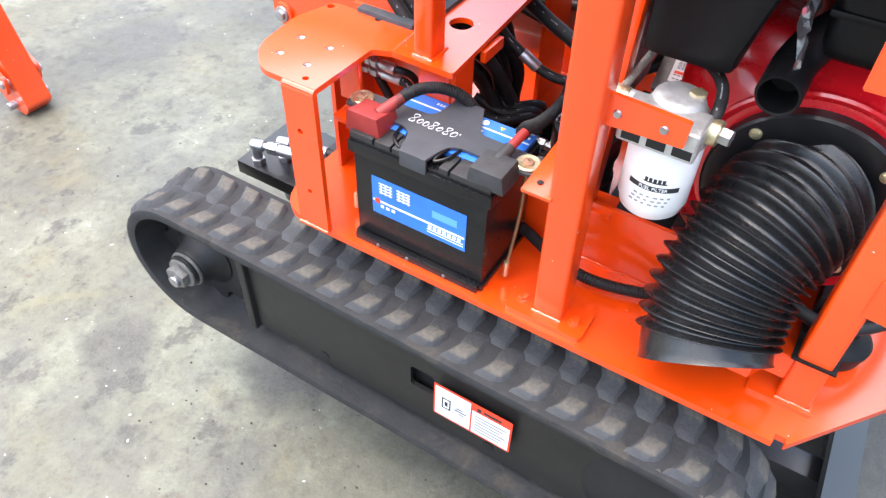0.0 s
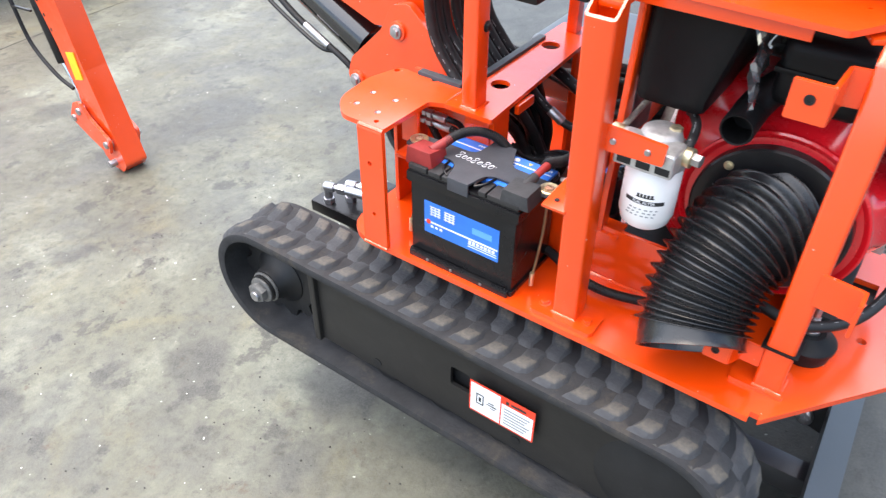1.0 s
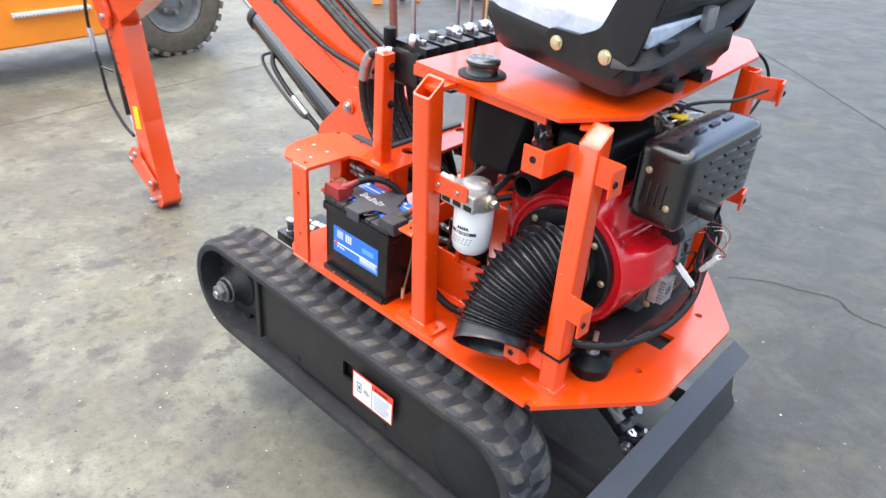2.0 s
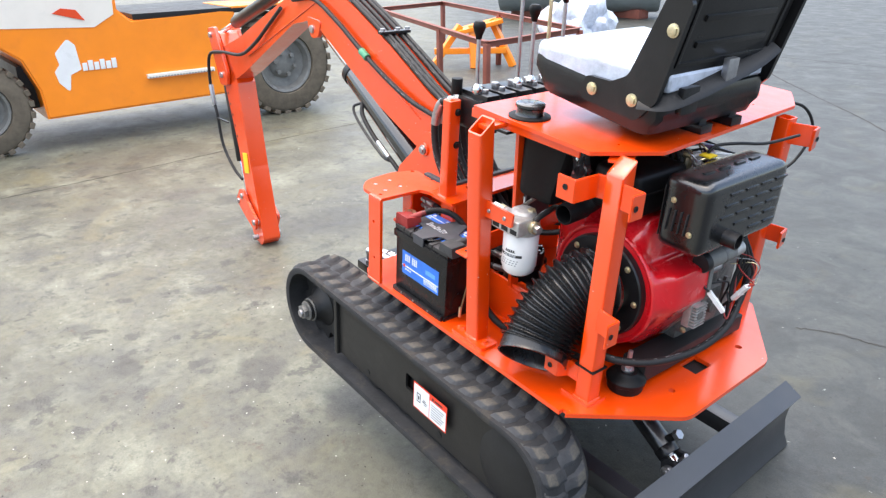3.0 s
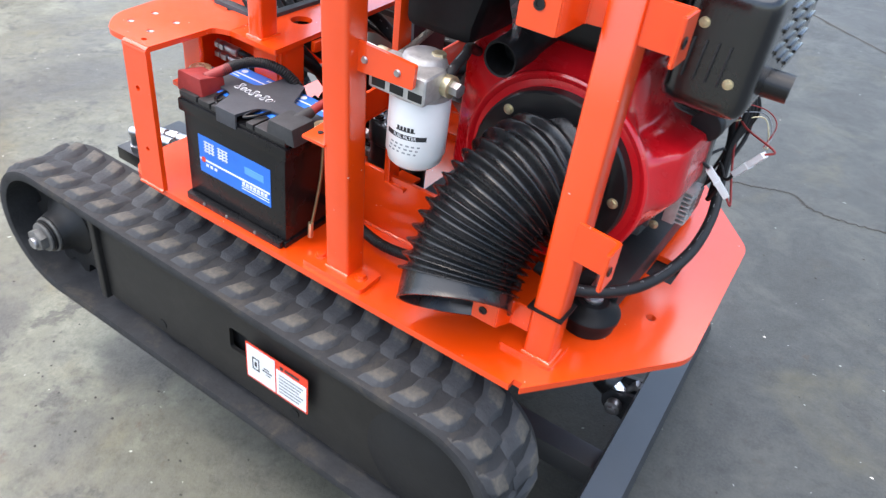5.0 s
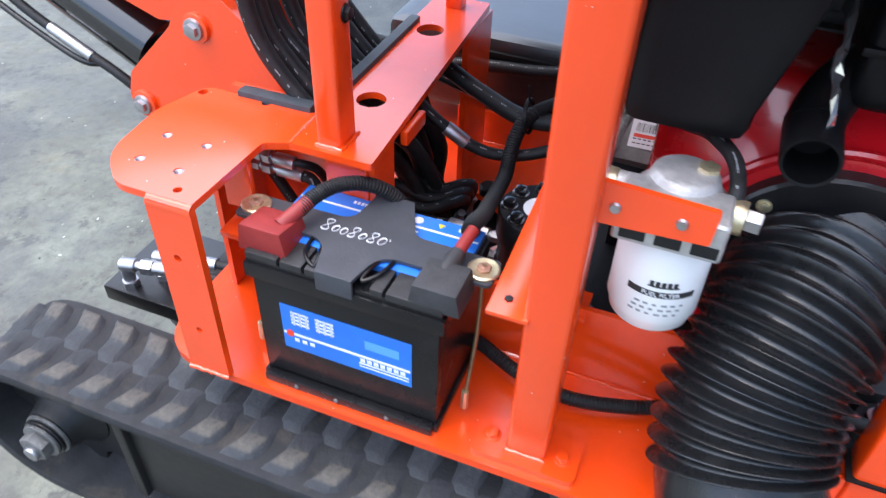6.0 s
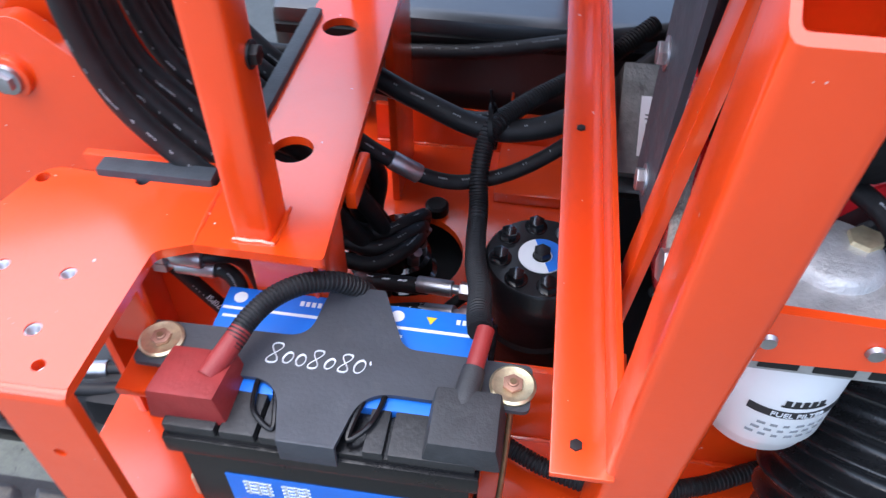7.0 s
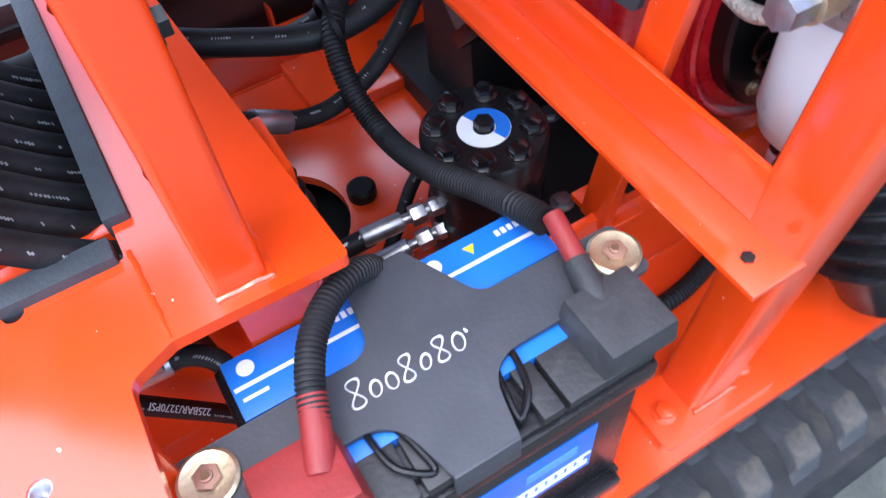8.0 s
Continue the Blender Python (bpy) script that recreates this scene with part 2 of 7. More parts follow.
        fade = nt.nodes.new("ShaderNodeMapRange")
        fade.inputs[1].default_value, fade.inputs[2].default_value = sr * 1.25, sr * 0.55
        fade.inputs[3].default_value, fade.inputs[4].default_value = 0.0, 0.8
        nt.links.new(far.outputs["Value"], fade.inputs[0])
        col = mix_node(nt, fade.outputs[0], col, (0.048, 0.043, 0.042))
    # scattered oil drips, rubber marks and rust-brown spots
    drip = noise_node(nt, vec, 6.5, 6, 0.66, 0.2)
    col = mix_node(nt, ramp_node(nt, drip, [(0.575, (0, 0, 0)), (0.625, (0.75,) * 3)]), col, (0.042, 0.038, 0.037))
    rust = noise_node(nt, vec, 9.0, 7, 0.7)
    col = mix_node(nt, ramp_node(nt, rust, [(0.62, (0, 0, 0)), (0.70, (0.7,) * 3)]), col, (0.085, 0.045, 0.026))
    col = mix_node(nt, ramp_node(nt, grit, [(0.35, (0.5,) * 3), (0.6, (0, 0, 0))]), col, (0.13, 0.12, 0.105))
    mott = noise_node(nt, vec, 19.0, 9, 0.80)
    col = mix_node(nt, 1.0, col, ramp_node(nt, mott, [(0.36, (0.62,) * 3), (0.48, (0.92,) * 3), (0.64, (1.12, 1.12, 1.11))]), "MULTIPLY")
    fleck = noise_node(nt, vec, 34.0, 2, 0.5)
    col = mix_node(nt, ramp_node(nt, fleck, [(0.735, (0, 0, 0)), (0.76, (0.8,) * 3)]), col, (0.55, 0.54, 0.50))
    speck = noise_node(nt, vec, 48.0, 3, 0.6)
    col = mix_node(nt, ramp_node(nt, speck, [(0.70, (0, 0, 0)), (0.74, (0.85,) * 3)]), col, (0.05, 0.046, 0.042))
    # the same far side multiplied darker and bluer once more
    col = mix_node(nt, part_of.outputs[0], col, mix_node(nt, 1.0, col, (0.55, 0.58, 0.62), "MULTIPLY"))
    col = mix_node(nt, 1.0, col, (0.80, 0.87, 0.80), "MULTIPLY")
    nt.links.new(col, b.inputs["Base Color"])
    nt.links.new(ramp_node(nt, mid, [(0.3, (0.62,) * 3), (0.7, (0.40,) * 3)]), b.inputs["Roughness"])
    h = mix_node(nt, 0.35, small, grit)
    bp = nt.nodes.new("ShaderNodeBump")
    bp.inputs["Strength"].default_value, bp.inputs["Distance"].default_value = 0.35, 0.01
    nt.links.new(h, bp.inputs["Height"])
    nt.links.new(bp.outputs["Normal"], b.inputs["Normal"])
    return m


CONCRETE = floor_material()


# ---- builders ----
def thing(name, label, category, base=(0, 0, 0), group="", frame_m=None):
    """An empty at the thing's base; its parts are built in the same axes as base."""
    ob = new(name)
    ob.empty_display_size = 0.05
    ob.matrix_basis = (MACH if frame_m is None else frame_m) @ Matrix.Translation(base)
    ob["base"] = list(base)
    return tagged(ob, label, category, group)


def part(name, bm, material, parent, label="", smooth=True):
    """Links a bmesh, built in the machine's axes, as one mesh under a thing or a part."""
    top = parent
    while top.parent:
        top = top.parent
    bmesh.ops.translate(bm, verts=bm.verts, vec=-Vector(top["base"]))
    bmesh.ops.recalc_face_normals(bm, faces=bm.faces)
    me = bpy.data.meshes.new(name)
    bm.to_mesh(me)
    bm.free()
    me.materials.append(material)
    if smooth:
        me.polygons.foreach_set("use_smooth", [True] * len(me.polygons))
        me.set_sharp_from_angle(angle=radians(38))
    ob = new(name, me)
    ob.parent = parent
    if label:
        ob["label"] = label
    return ob


def setting(name, bm, material, label, category, frame_m=None):
    me = bpy.data.meshes.new(name)
    bm.to_mesh(me)
    bm.free()
    me.materials.append(material)
    ob = new(name, me)
    ob.matrix_basis = frame_m or Matrix.Identity(4)
    return tagged(ob, label, category, kind="structure")


def B():
    return bmesh.new()


def bevel_new(bm, verts, width, seg=2):
    edges = {e for v in verts for e in v.link_edges}
    if width > 0:
        bmesh.ops.bevel(bm, geom=list(edges), offset=width, segments=seg, profile=0.7, affect="EDGES", clamp_overlap=True)
    return bm


def box(lo, hi, bev=0.003, bm=None, m=None, seg=2):
    bm = bm or B()
    lo, hi = Vector(lo), Vector(hi)
    t = Matrix.Translation((lo + hi) / 2) @ Matrix.Diagonal((*(hi - lo), 1))
    vs = bmesh.ops.create_cube(bm, size=1, matrix=(m or Matrix.Identity(4)) @ t)["verts"]
    return bevel_new(bm, vs, bev, seg)


def axes_to(p0, p1):
    d = Vector(p1) - Vector(p0)
    return Matrix.Translation((Vector(p0) + Vector(p1)) / 2) @ d.to_track_quat("Z", "Y").to_matrix().to_4x4(), d.length


def bar(p0, p1, w, h, bev=0.003, bm=None, spin=0.0):
    """A square bar between two points."""
    bm = bm or B()
    m, n = axes_to(p0, p1)
    m = m @ pose(0, 0, 0, 0, 0, spin)
    vs = bmesh.ops.create_cube(bm, size=1, matrix=m @ Matrix.Diagonal((w, h, n, 1)))["verts"]
    return bevel_new(bm, vs, bev)


def cyl(p0, p1, r, seg=24, r2=None, bev=0.0015, bm=None):
    bm = bm or B()
    m, n = axes_to(p0, p1)
    vs = bmesh.ops.create_cone(bm, cap_ends=True, segments=seg, radius1=r, radius2=r if r2 is None else r2, depth=n, matrix=m)["verts"]
    if bev:
        rims = {e for v in vs for e in v.link_edges if any(len(f.verts) > 4 for f in e.link_faces)}
        bmesh.ops.bevel(bm, geom=list(rims), offset=bev, segments=2, profile=0.6, affect="EDGES", clamp_overlap=True)
    return bm


def lathe(profile, p0, p1, seg=40, bm=None):
    """Turns (along, radius) pairs round the line from p0 to p1, along running in metres from p0."""
    bm = bm or B()
    d = (Vector(p1) - Vector(p0)).normalized()
    q = d.to_track_quat("Z", "Y").to_matrix()
    rows = []
    for a, r in profile:
        if r < 1e-5:
            rows.append([bm.verts.new(Vector(p0) + d * a)])
        else:
            rows.append([bm.verts.new(Vector(p0) + d * a + q @ Vector((r * math.cos(k * math.tau / seg), r * math.sin(k * math.tau / seg), 0))) for k in range(seg)])
    for u, v in zip(rows, rows[1:]):
        for k in range(seg):
            ring = [u[k % len(u)], u[(k + 1) % len(u)], v[(k + 1) % len(v)], v[k % len(v)]]
            ring = list(dict.fromkeys(ring))
            if len(ring) > 2:
                bm.faces.new(ring)
    return bm


def smooth_path(pts, n=8):
    """A Catmull-Rom curve through the points."""
    p = [Vector(q) for q in pts]
    p = [p[0] * 2 - p[1]] + p + [p[-1] * 2 - p[-2]]
    out = []
    for i in range(1, len(p) - 2):
        for k in range(n):
            t = k / n
            out.append(0.5 * (2 * p[i] + (p[i + 1] - p[i - 1]) * t + (2 * p[i - 1] - 5 * p[i] + 4 * p[i + 1] - p[i + 2]) * t * t
                              + (3 * p[i] - p[i - 1] - 3 * p[i + 1] + p[i + 2]) * t ** 3))
    return out + [p[-2]]


def sweep(path, radius, seg=12, bm=None, flat=None):
    """A tube along the path; radius is a number or a function of 0..1 along it."""
    bm = bm or B()
    rows, side = [], None
    n = len(path)
    for i, p in enumerate(path):
        d = (path[min(i + 1, n - 1)] - path[max(i - 1, 0)]).normalized()
        side = (d.orthogonal() if side is None else side - d * side.dot(d)).normalized()
        up = d.cross(side)
        r = radius(i / (n - 1)) if callable(radius) else radius
        rows.append([bm.verts.new(p + side * r * math.cos(a) + up * r * math.sin(a) * (flat or 1)) for a in (k * math.tau / seg for k in range(seg))])
    for u, v in zip(rows, rows[1:]):
        for k in range(seg):
            bm.faces.new((u[k], u[(k + 1) % seg], v[(k + 1) % seg], v[k]))
    bm.faces.new(rows[0][::-1]), bm.faces.new(rows[-1])
    return bm


def round_poly(pts, default=0.0, seg=6):
    """A flat outline with rounded corners: points are (x, y) or (x, y, radius)."""
    out, n = [], len(pts)
    for i in range(n):
        p = Vector(pts[i][:2])
        r = pts[i][2] if len(pts[i]) > 2 else default
        a, b = Vector(pts[i - 1][:2]) - p, Vector(pts[(i + 1) % n][:2]) - p
        if r <= 0:
            out.append(p)
            continue
        ang = a.angle(b)
        cut = min(r / math.tan(ang / 2), a.length * 0.49, b.length * 0.49)
        s, e = p + a.normalized() * cut, p + b.normalized() * cut
        for k in range(seg + 1):
            t = k / seg
            out.append(s * (1 - t) ** 2 + p * 2 * t * (1 - t) + e * t * t)
    return out


def circle(c, r, seg=20):
    return [Vector((c[0] + r * math.cos(k * math.tau / seg), c[1] + r * math.sin(k * math.tau / seg))) for k in range(seg)]


def plate(outline, thick, m=None, holes=(), bm=None, bev=0.0):
    """A flat sheet with real holes: outline in its own x and y, from z = 0 down to -thick, then laid by m."""
    bm = bm or B()
    edges = []
    for loop in (outline, *holes):
        vs = [bm.verts.new((p[0], p[1], 0)) for p in loop]
        edges += [bm.edges.new((vs[i - 1], vs[i])) for i in range(len(vs))]
    got = bmesh.ops.triangle_fill(bm, use_beauty=True, use_dissolve=True, edges=edges)
    faces = [f for f in got["geom"] if isinstance(f, bmesh.types.BMFace)]
    ext = bmesh.ops.extrude_face_region(bm, geom=faces)
    vs = [v for v in ext["geom"] if isinstance(v, bmesh.types.BMVert)]
    bmesh.ops.translate(bm, verts=vs, vec=(0, 0, -thick))
    every = list({v for f in bm.faces for v in f.verts})
    bmesh.ops.recalc_face_normals(bm, faces=bm.faces)
    if m is not None:
        bmesh.ops.transform(bm, matrix=m, verts=every)
    return bm


def bolt(parent, p, d, r=0.009, h=0.007, mat=None, name="bolt", washer=True, label=""):
    """A hexagon head with its washer."""
    d = Vector(d).normalized()
    p = Vector(p)
    bm = cyl(p, p + d * h, r, 6, bev=0.001)
    if washer:
        cyl(p - d * 0.001, p + d * 0.002, r * 1.35, 20, bev=0.0004, bm=bm)
    return part(name, bm, mat or STEEL, parent, label)


PLAIN = {}


def hose(name, pts, r, label, mat=None, n=8, ribs=0, category="hose", seg=12, parent=None):
    path = smooth_path(pts, n)
    if ribs:
        dense = []
        path = smooth_path(pts, 40)
        for a, b in zip(path, path[1:]):
            k = max(1, round((b - a).length / 0.0009))
            dense += [a.lerp(b, i / k) for i in range(k)]
        path = dense + [path[-1]]
        state = {"i": 0}

        def rad(t):
            state["i"] += 1
            return r * (1.0 if state["i"] % 5 < 3 else 0.87)
    else:
        rad = r
    if parent is not None:
        return part(name, sweep(path, rad, seg), mat or HOSE, parent, label)
    t = thing(name, label, category, tuple(path[0]))
    part("tube", sweep(path, rad, seg), mat or HOSE, t)
    if not ribs and mat is None and r > 0.0075:
        PLAIN[t.name] = (t, pts, r)
    return t


def words(name, text, size, m, mat, parent, depth=0.0003, bold=0.0):
    """Lettering as a thin mesh."""
    cu = bpy.data.curves.new(name, "FONT")
    cu.body, cu.size, cu.extrude, cu.align_x, cu.align_y, cu.offset = text, size, depth, "CENTER", "CENTER", bold
    cu.resolution_u = 2
    tmp = new(name + "_tmp", cu)
    bpy.context.view_layer.update()
    me = bpy.data.meshes.new_from_object(tmp.evaluated_get(bpy.context.evaluated_depsgraph_get()))
    bpy.data.objects.remove(tmp)
    bm = B()
    bm.from_mesh(me)
    bpy.data.meshes.remove(me)
    bmesh.ops.transform(bm, matrix=m, verts=bm.verts)
    return part(name, bm, mat, parent, smooth=False)


def facing(o, x, y):
    """A pose at o whose own x runs along x and whose y runs along y."""
    x, y = Vector(x).normalized(), Vector(y).normalized()
    z = x.cross(y)
    m = Matrix((x, y, z)).transposed().to_4x4()
    m.translation = o
    return m


def hose_print(parent, pts, r, t0, t1, up, mat, seed=1, size=0.005):
    """Rows of short printed bars along a hose, on the side that up points to."""
    PLAIN.pop(parent.name, None)
    path = smooth_path(pts, 24)
    rnd = random.Random(seed)
    bm = B()
    s, n = t0, len(path) - 1
    while s < t1:
        i = min(int(s * n), n - 1)
        a, b = path[i], path[i + 1]
        d = (b - a).normalized()
        u = (Vector(up) - d * Vector(up).dot(d)).normalized()
        p = a.lerp(b, s * n - i)
        w = rnd.uniform(0.0007, 0.0018)
        bar(p + u * (r - 0.0012), p + u * (r + 0.0004), w, size * rnd.uniform(0.6, 1.0), 0, bm=bm, spin=math.degrees(math.atan2(d.y, d.x)))
        length = sum((q - p2).length for p2, q in zip(path, path[1:]))
        s += rnd.choice((0.0032, 0.0032, 0.004, 0.026)) / length
    return tagged(part("print", bm, mat, parent), kind="stuff")


def scribble(name, strokes, m, r, mat, parent):
    """Handwriting: thin strokes laid on a surface."""
    bm = B()
    for st in strokes:
        sweep([m @ Vector((x, y, 0)) for x, y in st], r, 6, bm=bm, flat=0.5)
    return part(name, bm, mat, parent)


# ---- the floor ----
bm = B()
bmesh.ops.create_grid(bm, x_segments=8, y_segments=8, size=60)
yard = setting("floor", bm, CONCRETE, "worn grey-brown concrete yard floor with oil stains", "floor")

yard["base"] = [0.0, 0.0, 0.0]
FLAKE = surface("white_flake", (0.52, 0.50, 0.45), 0.7, vary=0.2, scale=60, bump=0.0)
JOINT = surface("crack_dirt", (0.035, 0.033, 0.030), 0.9, vary=0.2, scale=30, grime=0.3, bump=0.2)


def crack(name, pts, width, seed, jag):
    """A thin dirt-filled line in the slab."""
    rnd = random.Random(seed)
    path = smooth_path([(x, y, 0.0) for x, y in pts], 24)
    bm = B()
    rows = []
    for i, p in enumerate(path):
        d = (path[min(i + 1, len(path) - 1)] - path[max(i - 1, 0)]).normalized()
        n = Vector((-d.y, d.x, 0))
        q = p + n * rnd.uniform(-jag, jag)
        w = width * rnd.uniform(0.3, 1.0)
        rows.append([bm.verts.new(q + n * w + Vector((0, 0, 0.0015))), bm.verts.new(q + Vector((0, 0, 0.003))), bm.verts.new(q - n * w + Vector((0, 0, 0.0015)))])
    for u, v in zip(rows, rows[1:]):
        bm.faces.new((u[0], u[1], v[1], v[0])), bm.faces.new((u[1], u[2], v[2], v[1]))
    return part(name, bm, JOINT, yard)


crack("joint", [(1.44, 4.25), (-0.26, 5.95), (-1.69, 7.47), (-2.91, 8.55), (-3.92, 9.48), (-5.2, 10.9)], 0.014, 1, 0.005)
crack("joint", [(-5.16, 11.2), (-4.6, 10.95), (-3.25, 11.07), (0.0, 11.27)], 0.014, 2, 0.006)
crack("joint", [(-4.83, -1.2), (-4.92, 0.30), (-5.0, 1.28), (-5.11, 2.27), (-5.2, 3.40), (-5.3, 4.8), (-5.4, 6.4)], 0.006, 4, 0.004)
crack("crack", [(-0.10, 2.94), (0.06, 3.03), (0.206, 3.06), (0.345, 3.095), (0.445, 3.015), (0.60, 3.00), (0.9, 3.05)], 0.0055, 3, 0.008)



def debris(name, count, lo, hi, mat, label, seed):
    """Crumbs and flakes strewn over the slab, each a small uneven chip lying on it."""
    rnd = random.Random(seed)
    vs, fs = [], []
    for _ in range(count):
        x, y = rnd.uniform(-4.5, 2.6), rnd.uniform(-1.3, 5.5)
        if rnd.random() < 0.6:
            x, y = rnd.gauss(-1.2, 1.2), rnd.gauss(0.6, 1.3)
        r = rnd.uniform(lo, hi) * (1.5 if rnd.random() < 0.08 else 1.0)
        a, n, base = rnd.uniform(0, 6.28), rnd.choice((4, 5, 6)), len(vs)
        pts = [(x + r * rnd.uniform(0.6, 1.2) * math.cos(a + k * math.tau / n), y + r * rnd.uniform(0.4, 0.9) * math.sin(a + k * math.tau / n)) for k in range(n)]
        vs += [(p, q, 0.0005) for p, q in pts] + [(x + rnd.uniform(-r, r) * 0.3, y, r * rnd.uniform(0.3, 0.7))]
        fs += [(base + k, base + (k + 1) % n, base + n) for k in range(n)]
    me = bpy.data.meshes.new(name)
    me.from_pydata(vs, [], fs)
    me.materials.append(mat)
    tagged(new(name, me), label, "debris", kind="stuff")


debris("dark_crumbs", 900, 0.002, 0.0055, JOINT, "dark crumbs of dirt strewn on the concrete", 41)
debris("pale_flakes", 170, 0.002, 0.0055, FLAKE, "small white flakes strewn on the concrete", 42)

# ---- the mini excavator's body ----
DZ = 0.575         # top of the deck
body = thing("mini_excavator", "orange mini excavator with its covers off, engine bay open", "excavator", (-0.4, 1.385, 0.1))

outline = round_poly([(-0.835, 0.89, 0.10), (0.163, 0.895), (0.163, 0.912), (0.180, 0.912), (0.180, 0.897, 0.01),
                      (0.392, 1.168, 0.08), (0.374, 1.598, 0.08), (0.150, 1.880, 0.04), (-0.835, 1.88, 0.10)])
deck = part("deck_plate", plate(outline, 0.014, Matrix.Translation((0, 0, DZ)),
            [circle((0.290, 1.227), 0.010), circle((0.276, 1.591), 0.011), [Vector(p) for p in ((0.226, 1.352), (0.284, 1.352), (0.284, 1.434), (0.226, 1.434))],
             circle((-0.52, 1.385), 0.088, 36), circle((0.02, 1.62), 0.03)]), ORANGE, body, "orange painted steel deck plate")
# swing bearing and the centre frame under the deck
part("swing_bearing", lathe([(0, 0.0), (0, 0.22), (0.07, 0.22), (0.07, 0.13), (0.02, 0.13), (0.02, 0)], (-0.45, 1.385, 0.485), (-0.45, 1.385, 0.6), 48), FRAME, body)
part("centre_frame", box((-0.95, 1.12, 0.26), (-0.27, 1.66, 0.47), 0.02), FRAME, body, "black centre frame between the tracks")

part("slot_box", box((0.205, 1.332, 0.500), (0.305, 1.456, 0.556), 0.004), FRAME, body, "black box under the deck slot")
# inner rib walls on the deck
part("rib_wall", box((-0.41, 1.096, DZ), (-0.02, 1.106, DZ + 0.138), 0.002), ORANGE, body)
part("rib_wall", box((-0.62, 1.655, DZ), (0.10, 1.667, DZ + 0.075), 0.002), ORANGE, body)
part("rib_wall", box((-0.39, 1.667, DZ), (-0.385, 1.69, DZ + 0.10), 0.002), ORANGE, body)
part("floor_pad", box((-0.40, 1.52, DZ), (-0.05, 1.655, DZ + 0.02), 0.004), ORANGE, body)

# upper front plate with its bent leg
PZ = 0.895
top_out = round_poly([(-0.757, 0.893, 0.012), (-0.690, 0.893, 0.004), (-0.686, 1.048, 0.014), (-0.653, 1.062, 0.004), (-0.527, 1.060, 0.006), (-0.556, 1.63, 0.006),
                      (-0.66, 1.63, 0.01), (-0.66, 1.145, 0.004), (-0.845, 1.150, 0.03), (-0.872, 1.06, 0.09), (-0.860, 0.945, 0.10), (-0.806, 0.893, 0.05)], seg=10)
holes = [circle(c, 0.0075, 14) for c in ((-0.750, 1.010), (-0.748, 0.946), (-0.815, 1.011), (-0.812, 0.950), (-0.841, 1.131), (-0.738, 1.142))]
holes += [circle((-0.724, 0.912), 0.006, 12), circle((-0.602, 1.215), 0.023), circle((-0.614, 1.475), 0.024)]
upper = part("front_top_plate", plate(top_out, 0.011, Matrix.Translation((0, 0, PZ)), holes), ORANGE, body, "orange front plate with threaded holes")
for x, y in ((-0.750, 1.010), (-0.748, 0.946), (-0.815, 1.011), (-0.812, 0.950)):
    part("threaded_insert", lathe([(-0.010, 0), (-0.006, 0.0022), (-0.004, 0.0042), (-0.0022, 0.0052), (-0.0014, 0.0062), (-0.0014, 0.0078), (-0.010, 0.0078), (-0.010, 0)], (x, y, PZ), (x, y, PZ + 1), 20), STEEL, upper, "dull steel threaded insert")
leg_m = facing((-0.7235, 0.886, 0), (1, 0, 0), (0, 0, 1))
part("bent_leg", plate(round_poly([(-0.034, DZ), (0.034, DZ), (0.034, PZ - 0.004, 0.008), (-0.034, PZ - 0.004, 0.008)]), 0.011, leg_m,
     [circle((0.0, 0.665), 0.005, 10), circle((-0.004, 0.80), 0.006, 10)]), ORANGE, body)
bend = B()
for k in range(5):
    a0, a1 = math.radians(90 * k / 5), math.radians(90 * (k + 1) / 5)
    c = Vector((0, 0.8975, PZ - 0.0125))
    ring = []
    for x in (-0.757, -0.690):
        for a, r in ((a0, 0.0125), (a1, 0.0125), (a1, 0.002), (a0, 0.002)):
            ring.append(bend.verts.new(c + Vector((x, -r * math.cos(a), r * math.sin(a)))))
    p, q = ring[:4], ring[4:]
    for i in range(4):
        bend.faces.new((p[i], p[(i + 1) % 4], q[(i + 1) % 4], q[i]))
    bend.faces.new(p[::-1]), bend.faces.new(q)
part("bend", bend, ORANGE, body)
part("inner_bracket", box((-0.735, 1.012, 0.80), (-0.690, 1.022, PZ - 0.011), 0.002), ORANGE, body)
part("battery_shelf_tab", box((-0.710, 0.955, 0.792), (-0.645, 1.03, 0.802), 0.002), ORANGE, body)
# box wall behind the battery, with the round port for the fittings
wall_m = facing((0, 1.085, 0), (1, 0, 0), (0, 0, 1))
part("mast_wall", plate([Vector(p) for p in ((-0.612, DZ), (-0.535, DZ), (-0.535, PZ - 0.011), (-0.612, PZ - 0.011))], 0.012, wall_m), ORANGE, body)
part("mast_wall", box((-0.612, 1.097, DZ), (-0.600, 1.185, PZ - 0.011), 0.002), ORANGE, body)
part("mast_wall", box((-0.83, 1.185, DZ), (-0.600, 1.197, PZ - 0.011), 0.002), ORANGE, body)
part("mast_wall", box((-0.547, 1.097, DZ), (-0.535, 1.150, PZ - 0.011), 0.002), ORANGE, body)
part("mast_wall", box((-0.562, 1.50, DZ), (-0.550, 1.63, PZ - 0.011), 0.002), ORANGE, body)
part("mast_wall", box((-0.800, 1.060, DZ), (-0.790, 1.184, PZ - 0.011), 0.002), ORANGE, body)
part("weld_lug", box((-0.535, 1.17, PZ - 0.036), (-0.523, 1.24, PZ - 0.013), 0.004), ORANGE, body)


